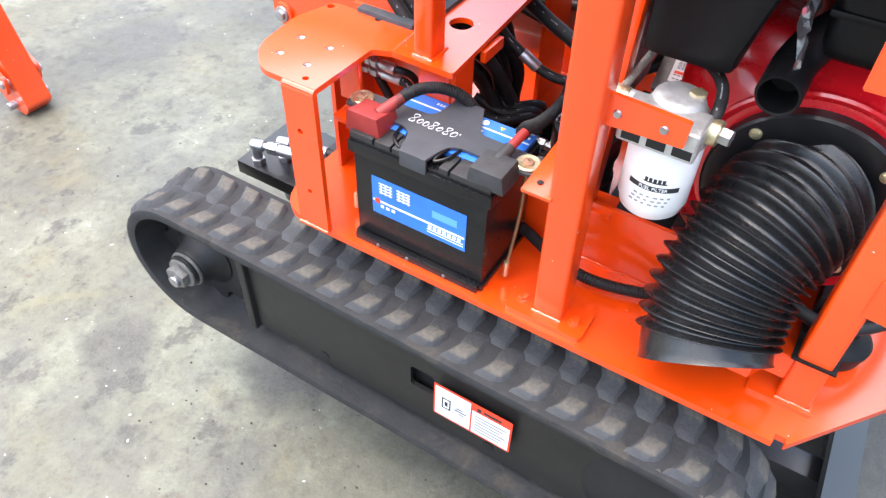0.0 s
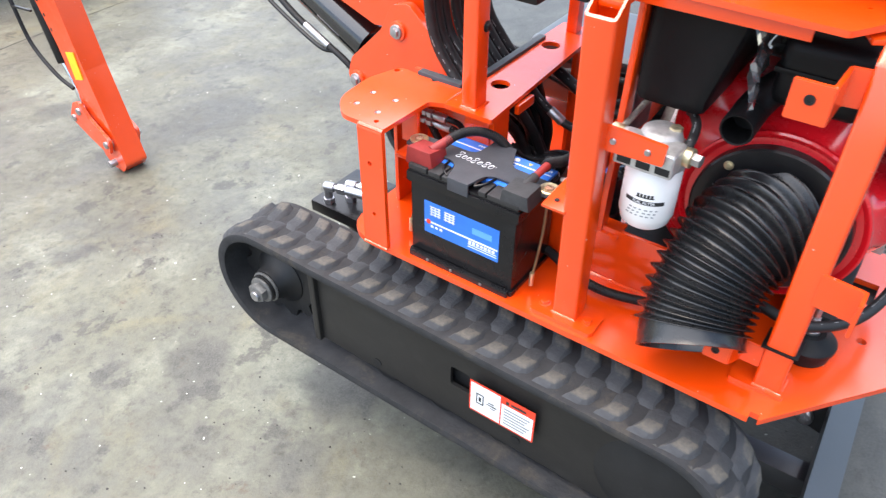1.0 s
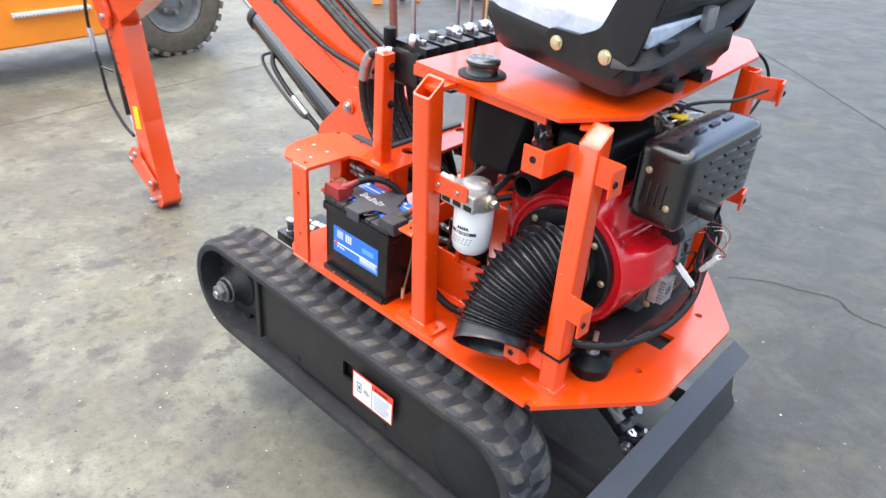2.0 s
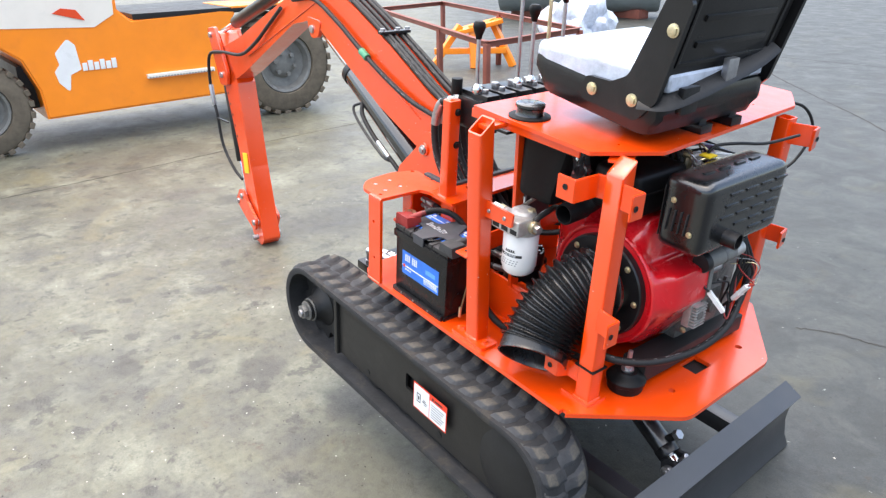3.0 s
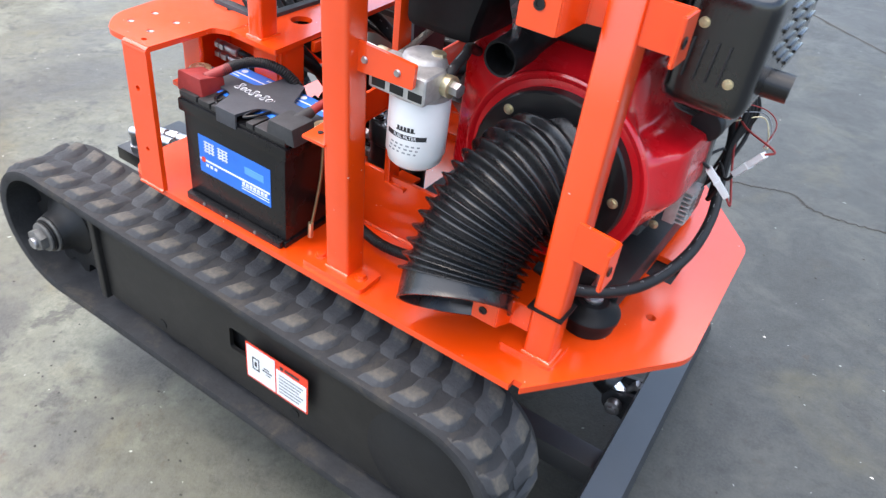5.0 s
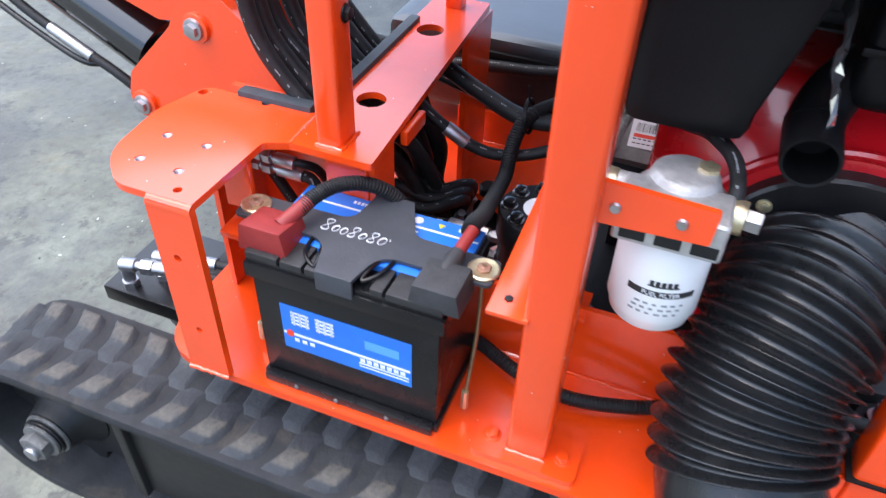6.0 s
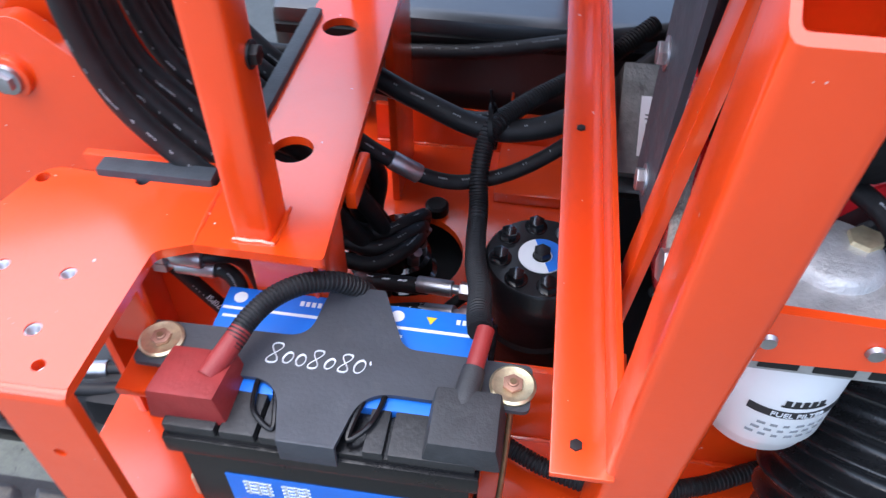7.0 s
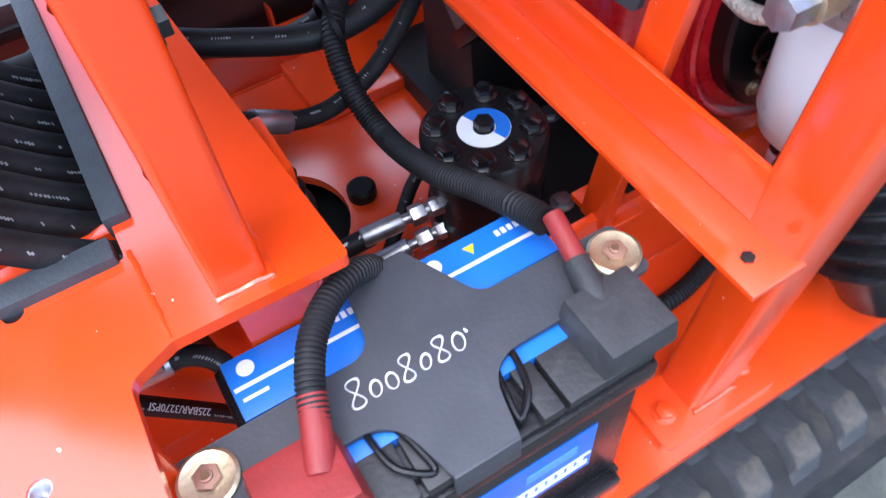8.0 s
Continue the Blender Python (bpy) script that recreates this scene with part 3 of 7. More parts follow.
def weld(parent, pts, r=0.0032, seed=1):
    """A painted weld bead along a corner."""
    rnd = random.Random(seed)
    path = [Vector(a).lerp(Vector(b), i / n) for a, b in zip(pts, pts[1:]) for n in (max(2, round((Vector(b) - Vector(a)).length / 0.006)),) for i in range(n)] + [Vector(pts[-1])]
    path = [p + Vector((rnd.uniform(-1, 1), rnd.uniform(-1, 1), rnd.uniform(-1, 1))) * 0.0006 for p in path]
    sizes = [r * rnd.uniform(0.75, 1.2) for _ in path]
    return part("weld_bead", sweep(path, lambda t: sizes[min(len(sizes) - 1, round(t * (len(sizes) - 1)))], 8), ORANGE, parent)


weld(body, [(-0.618, 1.074, PZ), (-0.578, 1.074, PZ), (-0.578, 1.126, PZ)], seed=2)
weld(body, [(-0.653, 1.064, PZ - 0.0008), (-0.656, 1.150, PZ - 0.0008)], 0.0022, 3)
weld(body, [(-0.757, 0.885, DZ), (-0.690, 0.885, DZ)], 0.0035, 4)
weld(body, [(-0.41, 1.095, DZ), (-0.02, 1.095, DZ)], 0.0035, 5)
weld(body, [(-0.268, 0.921, DZ + 0.010), (-0.213, 0.921, DZ + 0.010)], 0.003, 6)
weld(body, [(0.142, 0.974, DZ + 0.008), (0.195, 0.974, DZ + 0.008), (0.195, 1.025, DZ + 0.008)], 0.003, 7)
weld(body, [(-0.547, 1.084, DZ + 0.02), (-0.547, 1.084, PZ - 0.011)], 0.003, 8)
weld(body, [(-0.62, 1.654, DZ), (0.10, 1.654, DZ)], 0.0035, 9)
# rubber edge strips round the hose opening
for lo, hi in (((-0.788, 1.142, PZ - 0.012), (-0.664, 1.164, PZ + 0.009)), ((-0.664, 1.178, PZ - 0.012), (-0.645, 1.505, PZ + 0.009))):
    part("edge_strip", box(lo, hi, 0.004), STRIP, body, "black rubber edge strip")


def tube_post(name, x0, x1, y0, y1, z0, z1, lean=0.0, cut=0.0, label="", wall=0.0045, lean_y=0.0, capped=False):
    """A hollow square tube; lean shifts its top along x, cut slants the open top down towards the front."""
    bm = B()
    ro, ri = 0.007, 0.004
    out = round_poly([(x0, y0, ro), (x1, y0, ro), (x1, y1, ro), (x0, y1, ro)], seg=3)
    inn = round_poly([(x0 + wall, y0 + wall, ri), (x1 - wall, y0 + wall, ri), (x1 - wall, y1 - wall, ri), (x0 + wall, y1 - wall, ri)], seg=3)

    def ring(loop, z, slant):
        return [bm.verts.new((p.x + lean * (z - z0) / (z1 - z0), p.y + lean_y * (z - z0) / (z1 - z0), z - slant * (y1 - p.y) / (y1 - y0))) for p in loop]

    rows = [ring(out, z0, 0), ring(out, z1, cut), ring(inn, z1, cut), ring(inn, z0 + 0.05, 0)]
    if capped:
        rows = [ring(out, z0, 0), ring(out, z1 - 0.003, cut), ring(inn, z1, cut)]
    n = len(out)
    for u, v in zip(rows, rows[1:]):
        for k in range(n):
            bm.faces.new((u[k], u[(k + 1) % n], v[(k + 1) % n], v[k]))
    bm.faces.new(rows[0][::-1]), bm.faces.new(rows[-1])
    return part(name, bm, ORANGE, body, label)


tube_post("front_post", -0.618, -0.580, 1.076, 1.124, PZ, 1.225, label="short orange square-tube post", capped=True)
for z in (1.075, 1.185):
    bolt(body, (-0.580, 1.110, z), (1, 0, 0), 0.009, 0.008, SATIN)
part("far_front_post", box((-0.625, 1.575, PZ), (-0.595, 1.605, 1.225), 0.003), ORANGE, body)
tube_post("middle_post", -0.268, -0.213, 0.922, 0.972, DZ + 0.01, 1.290, lean=0.008, lean_y=-0.048, cut=0.040, label="tall orange square-tube post")
part("foot_plate", plate(round_poly([(-0.315, 0.903, 0.012), (-0.168, 0.903, 0.012), (-0.168, 0.972, 0.012), (-0.315, 0.972, 0.012)]), 0.010, Matrix.Translation((0, 0, DZ + 0.010))), ORANGE, body)
for x in (-0.292, -0.192):
    bolt(body, (x, 0.937, DZ + 0.010), (0, 0, 1), 0.0095, 0.008, ORANGE)
tube_post("rear_post", 0.142, 0.194, 0.975, 1.025, DZ + 0.01, 1.280, lean=-0.003, cut=0.040, label="orange rear square-tube post", capped=True)
part("foot_plate", plate(round_poly([(0.098, 0.966, 0.008), (0.203, 0.966, 0.008), (0.203, 1.045, 0.008), (0.098, 1.045, 0.008)]), 0.008, Matrix.Translation((0, 0, DZ + 0.008))), ORANGE, body)
part("post_gusset", bar((0.150, 1.010, 1.262), (0.105, 1.085, 1.268), 0.060, 0.008, 0.002, spin=0), ORANGE, body)
part("post_gusset", box((-0.252, 0.905, 1.258), (-0.212, 0.995, 1.270), 0.002), ORANGE, body)
tube_post("far_rear_post", 0.135, 0.180, 1.745, 1.795, DZ, 1.262)
tube_post("far_middle_post", -0.322, -0.268, 1.805, 1.855, DZ, 1.262)


def strap_bracket(pts, width, thick, hole=None, name="cover_bracket"):
    """A bent flat bar: pts are (x, y) bends seen from above, z the lower edge first."""
    bm = B()
    path, z0 = [Vector(p) for p in pts[:-1]], pts[-1]
    rows = []
    for i, p in enumerate(path):
        a = (path[i] - path[i - 1]).normalized() if i else (path[1] - path[0]).normalized()
        b = (path[i + 1] - path[i]).normalized() if i + 1 < len(path) else a
        n = Vector((-(a + b).y, (a + b).x)).normalized() * thick / max(0.5, (a + b).length / 2) / 2
        rows.append([bm.verts.new((q.x, q.y, z)) for q, z in ((p - n, z0), (p + n, z0), (p + n, z0 + width), (p - n, z0 + width))])
    for u, v in zip(rows, rows[1:]):
        for k in range(4):
            bm.faces.new((u[k], u[(k + 1) % 4], v[(k + 1) % 4], v[k]))
    bm.faces.new(rows[0][::-1]), bm.faces.new(rows[-1])
    bmesh.ops.bevel(bm, geom=list(bm.edges), offset=0.0018, segments=2, affect="EDGES", clamp_overlap=True)
    ob = part(name, bm, ORANGE, body)
    if hole:
        p, d = Vector(hole[0]), Vector(hole[1])
        part("nut_hole", lathe([(0, 0.0), (0, 0.0045), (0.0015, 0.0045), (0.0015, 0.008), (0, 0.008)], p, p + d, 16), FRAME, ob, "dark threaded hole")
    return ob


strap_bracket([(0.054, 0.903), (0.110, 0.903), (0.112, 0.985), (0.142, 0.990), 1.166], 0.062, 0.007, ((0.083, 0.8990, 1.202), (0, -1, 0)))
strap_bracket([(0.182, 0.985), (0.250, 0.985), (0.250, 0.940), 1.160], 0.066, 0.007, ((0.2545, 0.955, 1.192), (1, 0, 0)))
strap_bracket([(0.182, 0.975), (0.252, 0.968), (0.252, 0.925), 0.812], 0.070, 0.007, ((0.2565, 0.940, 0.846), (1, 0, 0)))
strap_bracket([(0.042, 0.955), (0.090, 0.955), (0.104, 0.985), (0.142, 0.985), 0.620], 0.052, 0.007, ((0.064, 0.951, 0.646), (0, -1, 0)))
strap_bracket([(0.175, 1.78), (0.235, 1.79), (0.245, 1.74), 0.865], 0.055, 0.007, ((0.249, 1.76, 0.893), (1, 0, 0)))
strap_bracket([(0.155, 1.76), (0.245, 1.80), (0.255, 1.755), 1.185], 0.065, 0.007, ((0.259, 1.775, 1.22), (1, 0, 0)))

# angle bar under the tank, from the middle post to the far side
ang = box((-0.308, 0.898, 0.856), (-0.258, 1.80, 0.862), 0.0015)
box((-0.264, 0.946, 0.8625), (-0.258, 1.80, 0.914), 0.0015, bm=ang)
for v in ang.verts:
    v.co.z += 0.042 * (v.co.y - 0.9)
    v.co.x -= 0.016 * (v.co.y - 0.9)
part("angle_bar", ang, ORANGE, body, "orange angle bar")
for y in (0.924, 1.322):
    bolt(body, (-0.288 - 0.016 * (y - 0.9), y, 0.8615 + 0.042 * (y - 0.9)), (0, 0, 1), 0.0055, 0.003, FRAME, washer=False)
strut = box((-0.0065, -0.017, 0.700), (0.0065, 0.017, 1.275), 0.0015)
for v in strut.verts:
    v.co.x += -0.241 + 0.064 * (v.co.z - 1)
    v.co.y += 1.0737 - 0.108 * (v.co.z - 1)
part("tank_strut", strut, ORANGE, body)
part("tank_strut", box((-0.262, 1.085, 0.695), (-0.215, 1.145, 0.703), 0.002), ORANGE, body)

part("post_tie", box((0.134, 0.970, 0.682), (0.200, 1.030, 0.686), 0.001), BLACK, body, "black cable tie round the rear post")
# the seat plate
SZ = 1.285
seat_out = round_poly([(-0.352, 0.972, 0.004), (0.098, 0.955, 0.01), (0.197, 1.118, 0.02), (0.145, 1.83, 0.02), (0.05, 1.98, 0.02), (-0.352, 1.98, 0.02)])
part("seat_plate", plate(seat_out, 0.010, Matrix.Translation((0, 0, SZ)), [circle((0.10, 1.06), 0.004, 10), circle((0.07, 1.72), 0.004, 10)]), ORANGE, body, "orange plate that carries the seat")
part("plate_lip", box((-0.36, 0.975, SZ - 0.035), (0.05, 0.981, SZ - 0.010), 0.001), ORANGE, body)

# ---- crawler tracks ----
TX0, TX1, TZ, TR = -1.095, 0.045, 0.285, 0.172


def stadium(s, r):
    """Point and outward direction, in x and z, at s metres along the belt."""
    L = TX1 - TX0
    arc = math.pi * TR
    s %= 2 * L + 2 * arc
    if s < L:
        return Vector((TX0 + s, 0, TZ + r)), Vector((0, 0, 1))
    s -= L
    if s < arc:
        a = math.pi / 2 - s / TR
        return Vector((TX1 + r * math.cos(a), 0, TZ + r * math.sin(a))), Vector((math.cos(a), 0, math.sin(a)))
    s -= arc
    if s < L:
        return Vector((TX1 - s, 0, TZ - r)), Vector((0, 0, -1))
    s -= L
    a = -math.pi / 2 - s / TR
    return Vector((TX0 + r * math.cos(a), 0, TZ + r * math.sin(a))), Vector((math.cos(a), 0, math.sin(a)))


BELT = 2 * (TX1 - TX0) + 2 * math.pi * TR


def lug_mesh():
    """One slanted tread block with rounded flanks and a worn crown, growing out along z."""
    bm = B()
    us = (-1.0, -0.62, -0.52, 0.0, 0.52, 0.62, 1.0)
    vs = (0.0, 0.14, 0.18, 0.50, 0.56, 0.82, 1.0)
    high = (0.0, 0.93, 1.0, 1.0, 0.78, 0.62, 0.30)
    grid = []
    for v, hv in zip(vs, high):
        row = []
        for u in us:
            half = 0.031 - 0.006 * v
            x = -0.018 + 0.044 * v + 0.012 * math.sin(v * 5.2) + half * u
            hu = min(1.0, (1 - abs(u)) / 0.40)
            row.append(bm.verts.new((x, 0.0 + 0.092 * v, -0.003 + 0.0170 * hv * hu)))
        grid.append(row)
    for a, b in zip(grid, grid[1:]):
        for k in range(len(us) - 1):
            bm.faces.new((a[k], a[k + 1], b[k + 1], b[k]))
    bmesh.ops.recalc_face_normals(bm, faces=bm.faces)
    if sum(f.normal.z for f in bm.faces) < 0:
        bmesh.ops.reverse_faces(bm, faces=bm.faces)
    me = bpy.data.meshes.new("lug")
    bm.to_mesh(me)
    bm.free()
    me.polygons.foreach_set("use_smooth", [True] * len(me.polygons))
    me.set_sharp_from_angle(angle=radians(70))
    me.materials.append(LUG)
    return me


LUG_MESH = lug_mesh()


def crawler(y0, y1, side):
    t = thing("crawler_track", "black rubber crawler track with dusty tread blocks", "track", (-0.5, (y0 + y1) / 2, 0.09), "crawler tracks")
    base = Vector(t["base"])
    n = 150
    bm = B()
    prof = [(TR - 0.020, y0 + 0.004), (TR - 0.004, y0), (TR + 0.004, y0 + 0.003), (TR + 0.006, y0 + 0.02), (TR + 0.006, y1 - 0.02), (TR + 0.004, y1 - 0.003), (TR - 0.004, y1), (TR - 0.020, y1 - 0.004)]
    rows = []
    for i in range(n):
        row = []
        for r, y in prof:
            p, d = stadium(BELT * i / n, r)
            row.append(bm.verts.new((p.x, y, p.z)))
        rows.append(row)
    for i in range(n):
        u, v = rows[i], rows[(i + 1) % n]
        for k in range(len(prof)):
            bm.faces.new((u[k], u[(k + 1) % len(prof)], v[(k + 1) % len(prof)], v[k]))
    belt = part("belt", bm, RUBBER, t, "black rubber belt")
    count = 46
    for i in range(count):
        for row in (0, 1):
            p, d = stadium(BELT * (i + 0.5 * row) / count, TR + 0.004)
            along = Vector((0, 1, 0)).cross(d)
            yy = y0 + 0.011 if row == 0 else y1 - 0.011
            o = new("lug", LUG_MESH)
            o.parent = belt
            flip = 1 if row == 0 else -1
            m = Matrix((along, Vector((0, flip, 0)), d)).transposed().to_4x4()
            m.translation = Vector((p.x, yy, p.z)) - base
            o.matrix_basis = m
    # side frame and wheels
    ys = y0 + 0.042 if side < 0 else y1 - 0.042
    yi = ys - side * 0.012
    lo, hi = min(ys, yi), max(ys, yi)
    fm = facing((0, lo, 0), (1, 0, 0), (0, 0, 1))
    side_out = round_poly([(-0.918, 0.405, 0.012), (-0.918, 0.175, 0.012), (-0.03, 0.158, 0.03), (0.06, 0.165, 0.05), (0.128, 0.250, 0.05), (0.110, 0.350, 0.05), (0.045, 0.412, 0.03)])
    slot = round_poly([(-0.480, 0.272, 0.010), (-0.422, 0.272, 0.010), (-0.422, 0.335, 0.010), (-0.480, 0.335, 0.010)])
    fr = part("side_frame", plate(side_out, 0.010, fm, [slot]), SIDE, t, "black painted side frame with an inspection slot")
    part("frame_edge", box((-0.934, lo - 0.014, 0.168), (-0.912, lo + 0.05, 0.412), 0.008, seg=4), SIDE, t)
    part("frame_body", box((-0.85, y0 + 0.065, 0.20), (0.06, y1 - 0.05, 0.42), 0.01), FRAME, t)
    for x in (-0.716, -0.288):
        part("frame_bolt", lathe([(0, 0), (0, 0.013), (0.005, 0.012), (0.008, 0.007), (0.008, 0)][::-1], (x, lo - 0.002 + 0.0, 0.196), (x, lo + 0.1, 0.196), 20), FRAME, fr)
    for x in (-0.70, -0.52, -0.34, -0.16):
        part("roller", lathe([(0, 0), (0, 0.04), (0.02, 0.045), (0.03, 0.03), (0.06, 0.03), (0.07, 0.045), (0.09, 0.04), (0.09, 0)], (x, y0 + 0.058, 0.170), (x, y1, 0.170), 28), FRAME, t)
    # sprocket with teeth, hub and its nut
    spr = B()
    ring = []
    for k in range(44):
        r = 0.142 if (k // 2) % 2 else 0.118
        a = k * math.tau / 44
        ring.append((TX0 + r * math.cos(a), TZ + r * math.sin(a)))
    plate([Vector(p) for p in ring], 0.022, facing((0, y0 + 0.075, 0), (1, 0, 0), (0, 0, 1)), [circle((TX0, TZ), 0.04, 24)], bm=spr)
    sp = part("sprocket", spr, FRAME, t, "black toothed drive sprocket")
    part("motor_hub", lathe([(0.0, 0.0), (0.0, 0.048), (0.012, 0.052), (0.03, 0.058), (0.05, 0.085), (0.11, 0.085), (0.11, 0)], (TX0, y0 + 0.022, TZ), (TX0, y1, TZ), 36), FRAME, sp)
    for k, (r, d) in enumerate(((0.047, 0.014), (0.043, 0.006), (0.039, -0.002))):
        part("hub_ring", cyl((TX0, y0 + d, TZ), (TX0, y0 + d + 0.007, TZ), r, 30, bev=0.0025), SATIN if k % 2 else CAST, sp, "dark stepped hub ring")
    part("hub_nut", cyl((TX0, y0 - 0.022, TZ), (TX0, y0 - 0.002, TZ), 0.030, 6, bev=0.003), CAST, sp, "oily steel hub nut")
    part("axle_end", cyl((TX0 + 0.003, y0 - 0.032, TZ - 0.002), (TX0 + 0.003, y0 - 0.021, TZ - 0.002), 0.015, 18, bev=0.003), STEEL, sp, "bare steel axle end")
    part("idler", lathe([(0, 0), (0, 0.10), (0.012, 0.135), (0.05, 0.142), (0.06, 0.12), (0.09, 0.12), (0.10, 0.142), (0.13, 0.13), (0.14, 0)], (TX1, y0 + 0.03, TZ), (TX1, y1, TZ), 40), FRAME, t)
    return t


crawler(0.812, 1.005, -1)
far_track = crawler(1.765, 1.958, 1)
far_track.matrix_basis = far_track.matrix_basis @ Matrix.Translation((-0.17, 0, 0))

# warning plate on the near side frame
decal = thing("warning_sticker", "white warning sticker with red band on the black track frame", "sticker", (-0.415, 0.8375, 0.29))
dm = facing((-0.324, 0.8385, 0.2965), (1, 0, 0), (0, 0, 1)) @ Matrix.Diagonal((0.985, 1.25, 1, 1))
part("sheet", plate(round_poly([(-0.090, -0.042, 0.003), (0.090, -0.042, 0.003), (0.090, 0.042, 0.003), (-0.090, 0.042, 0.003)]), 0.0012, dm @ Matrix.Translation((0, 0, 0.0012))), REDINK, decal, "red border")
part("field", plate([Vector(p) for p in ((-0.086, -0.038), (-0.003, -0.038), (-0.003, 0.038), (-0.086, 0.038))], 0.0008, dm @ Matrix.Translation((0, 0, 0.002))), PAPER, decal)
part("field", plate([Vector(p) for p in ((0.001, -0.038), (0.086, -0.038), (0.086, 0.022), (0.001, 0.022))], 0.0008, dm @ Matrix.Translation((0, 0, 0.002))), PAPER, decal)
bars = B()
for k in range(6):
    box((0.008, 0.010 - 0.008 * k, 0.0018), (0.078 - 0.006 * (k % 3), 0.0135 - 0.008 * k, 0.0023), 0, bm=bars, m=dm)
part("text_lines", bars, GREYINK, decal)
pic = B()
for lo, hi in (((-0.070, -0.012), (-0.067, 0.014)), ((-0.052, -0.012), (-0.049, 0.014)), ((-0.070, 0.012), (-0.049, 0.015)), ((-0.070, -0.014), (-0.049, -0.011)), ((-0.063, -0.006), (-0.056, 0.006)),
               ((-0.040, -0.004), (-0.012, -0.001)), ((-0.036, 0.002), (-0.02, 0.005)), ((-0.03, -0.010), (-0.016, -0.008))):
    box((*lo, 0.0018), (*hi, 0.0023), 0, bm=pic, m=dm)
part("pictogram", pic, INK, decal)
tri = B()
box((0.012, 0.026, 0.0012), (0.020, 0.034, 0.0020), 0, bm=tri, m=dm)
box((0.026, 0.028, 0.0012), (0.066, 0.033, 0.0020), 0, bm=tri, m=dm)
part("heading", tri, INK, decal)

# ---- the battery on the deck ----
BX0, BX1, BY0, BY1, BZ = -0.648, -0.362, 0.917, 1.088, 0.812
bat = thing("battery", "black car battery with blue label and numbered hold-down strap", "battery", ((BX0 + BX1) / 2, 1.0, DZ))
bm = box((BX0 + 0.008, BY0 + 0.003, DZ), (BX1 - 0.008, BY1 - 0.004, BZ - 0.035), 0.004)
box((BX0 + 0.004, BY0 - 0.002, DZ), (BX1 - 0.004, BY1, DZ + 0.012), 0.002, bm=bm)
part("case", bm, CASE, bat, "glossy black battery case")
part("lid", box((BX0, BY0 - 0.003, BZ - 0.037), (BX1, BY1 + 0.001, BZ - 0.012), 0.004), CASE, bat)
part("lid_rim", box((BX0 + 0.004, BY0 + 0.001, BZ - 0.012), (BX1 - 0.004, BY1 - 0.003, BZ - 0.004), 0.003), CASE, bat)
for x0, x1 in ((-0.644, -0.596), (-0.592, -0.560), (-0.556, -0.5), (-0.464, -0.446), (-0.442, -0.366)):
    part("lid_block", box((x0, BY0 + 0.000, BZ - 0.006), (x1, 0.982, BZ + 0.006), 0.003), LIDBLK, bat)
foot = box((BX0 + 0.010, BY0 - 0.012, DZ), (BX1 - 0.010, BY0 + 0.002, DZ + 0.016), 0.003)
part("foot_rib", foot, CASE, bat)
for x in (-0.585, -0.520, -0.440):
    part("foot_screw", lathe([(0, 0), (0, 0.004), (0.003, 0.003), (0.003, 0)], (x, BY0 - 0.0115, DZ + 0.008), (x, BY0 - 1, DZ + 0.008), 12), CAST, bat)
# blue strips on the lid
part("lid_label", box((-0.640, 1.030, BZ - 0.005), (-0.527, 1.083, BZ + 0.003), 0.0015), BLUE, bat, "blue printed lid label")
part("lid_label", box((-0.478, 1.030, BZ - 0.005), (-0.368, 1.083, BZ + 0.003), 0.0015), BLUE, bat)
part("lid_label", box((-0.600, 0.960, BZ - 0.005), (-0.400, 0.975, BZ + 0.0066), 0.001), BLUE, bat)
marks = B()
for x0, x1 in ((-0.640, -0.527), (-0.478, -0.368)):
    box((x0 + 0.002, 1.054, BZ + 0.0026), (x1 - 0.002, 1.0575, BZ + 0.0034), 0, bm=marks)
    box((x0 + 0.005, 1.044, BZ + 0.0026), (x0 + 0.025, 1.047, BZ + 0.0034), 0, bm=marks)
    for k in range(5):
        box((x1 - 0.035 + 0.006 * k, 1.068, BZ + 0.0026), (x1 - 0.031 + 0.006 * k, 1.074, BZ + 0.0034), 0, bm=marks)
    cyl((x0 + 0.016, 1.070, BZ + 0.0026), (x0 + 0.016, 1.070, BZ + 0.0034), 0.007, 20, bev=0, bm=marks)
part("print", marks, PAPER, bat, "white print")
tri = B()
cyl((-0.428, 1.070, BZ + 0.0028), (-0.428, 1.070, BZ + 0.0036), 0.006, 3, bev=0, bm=tri)
part("warning_triangle", tri, YELLOW, bat)
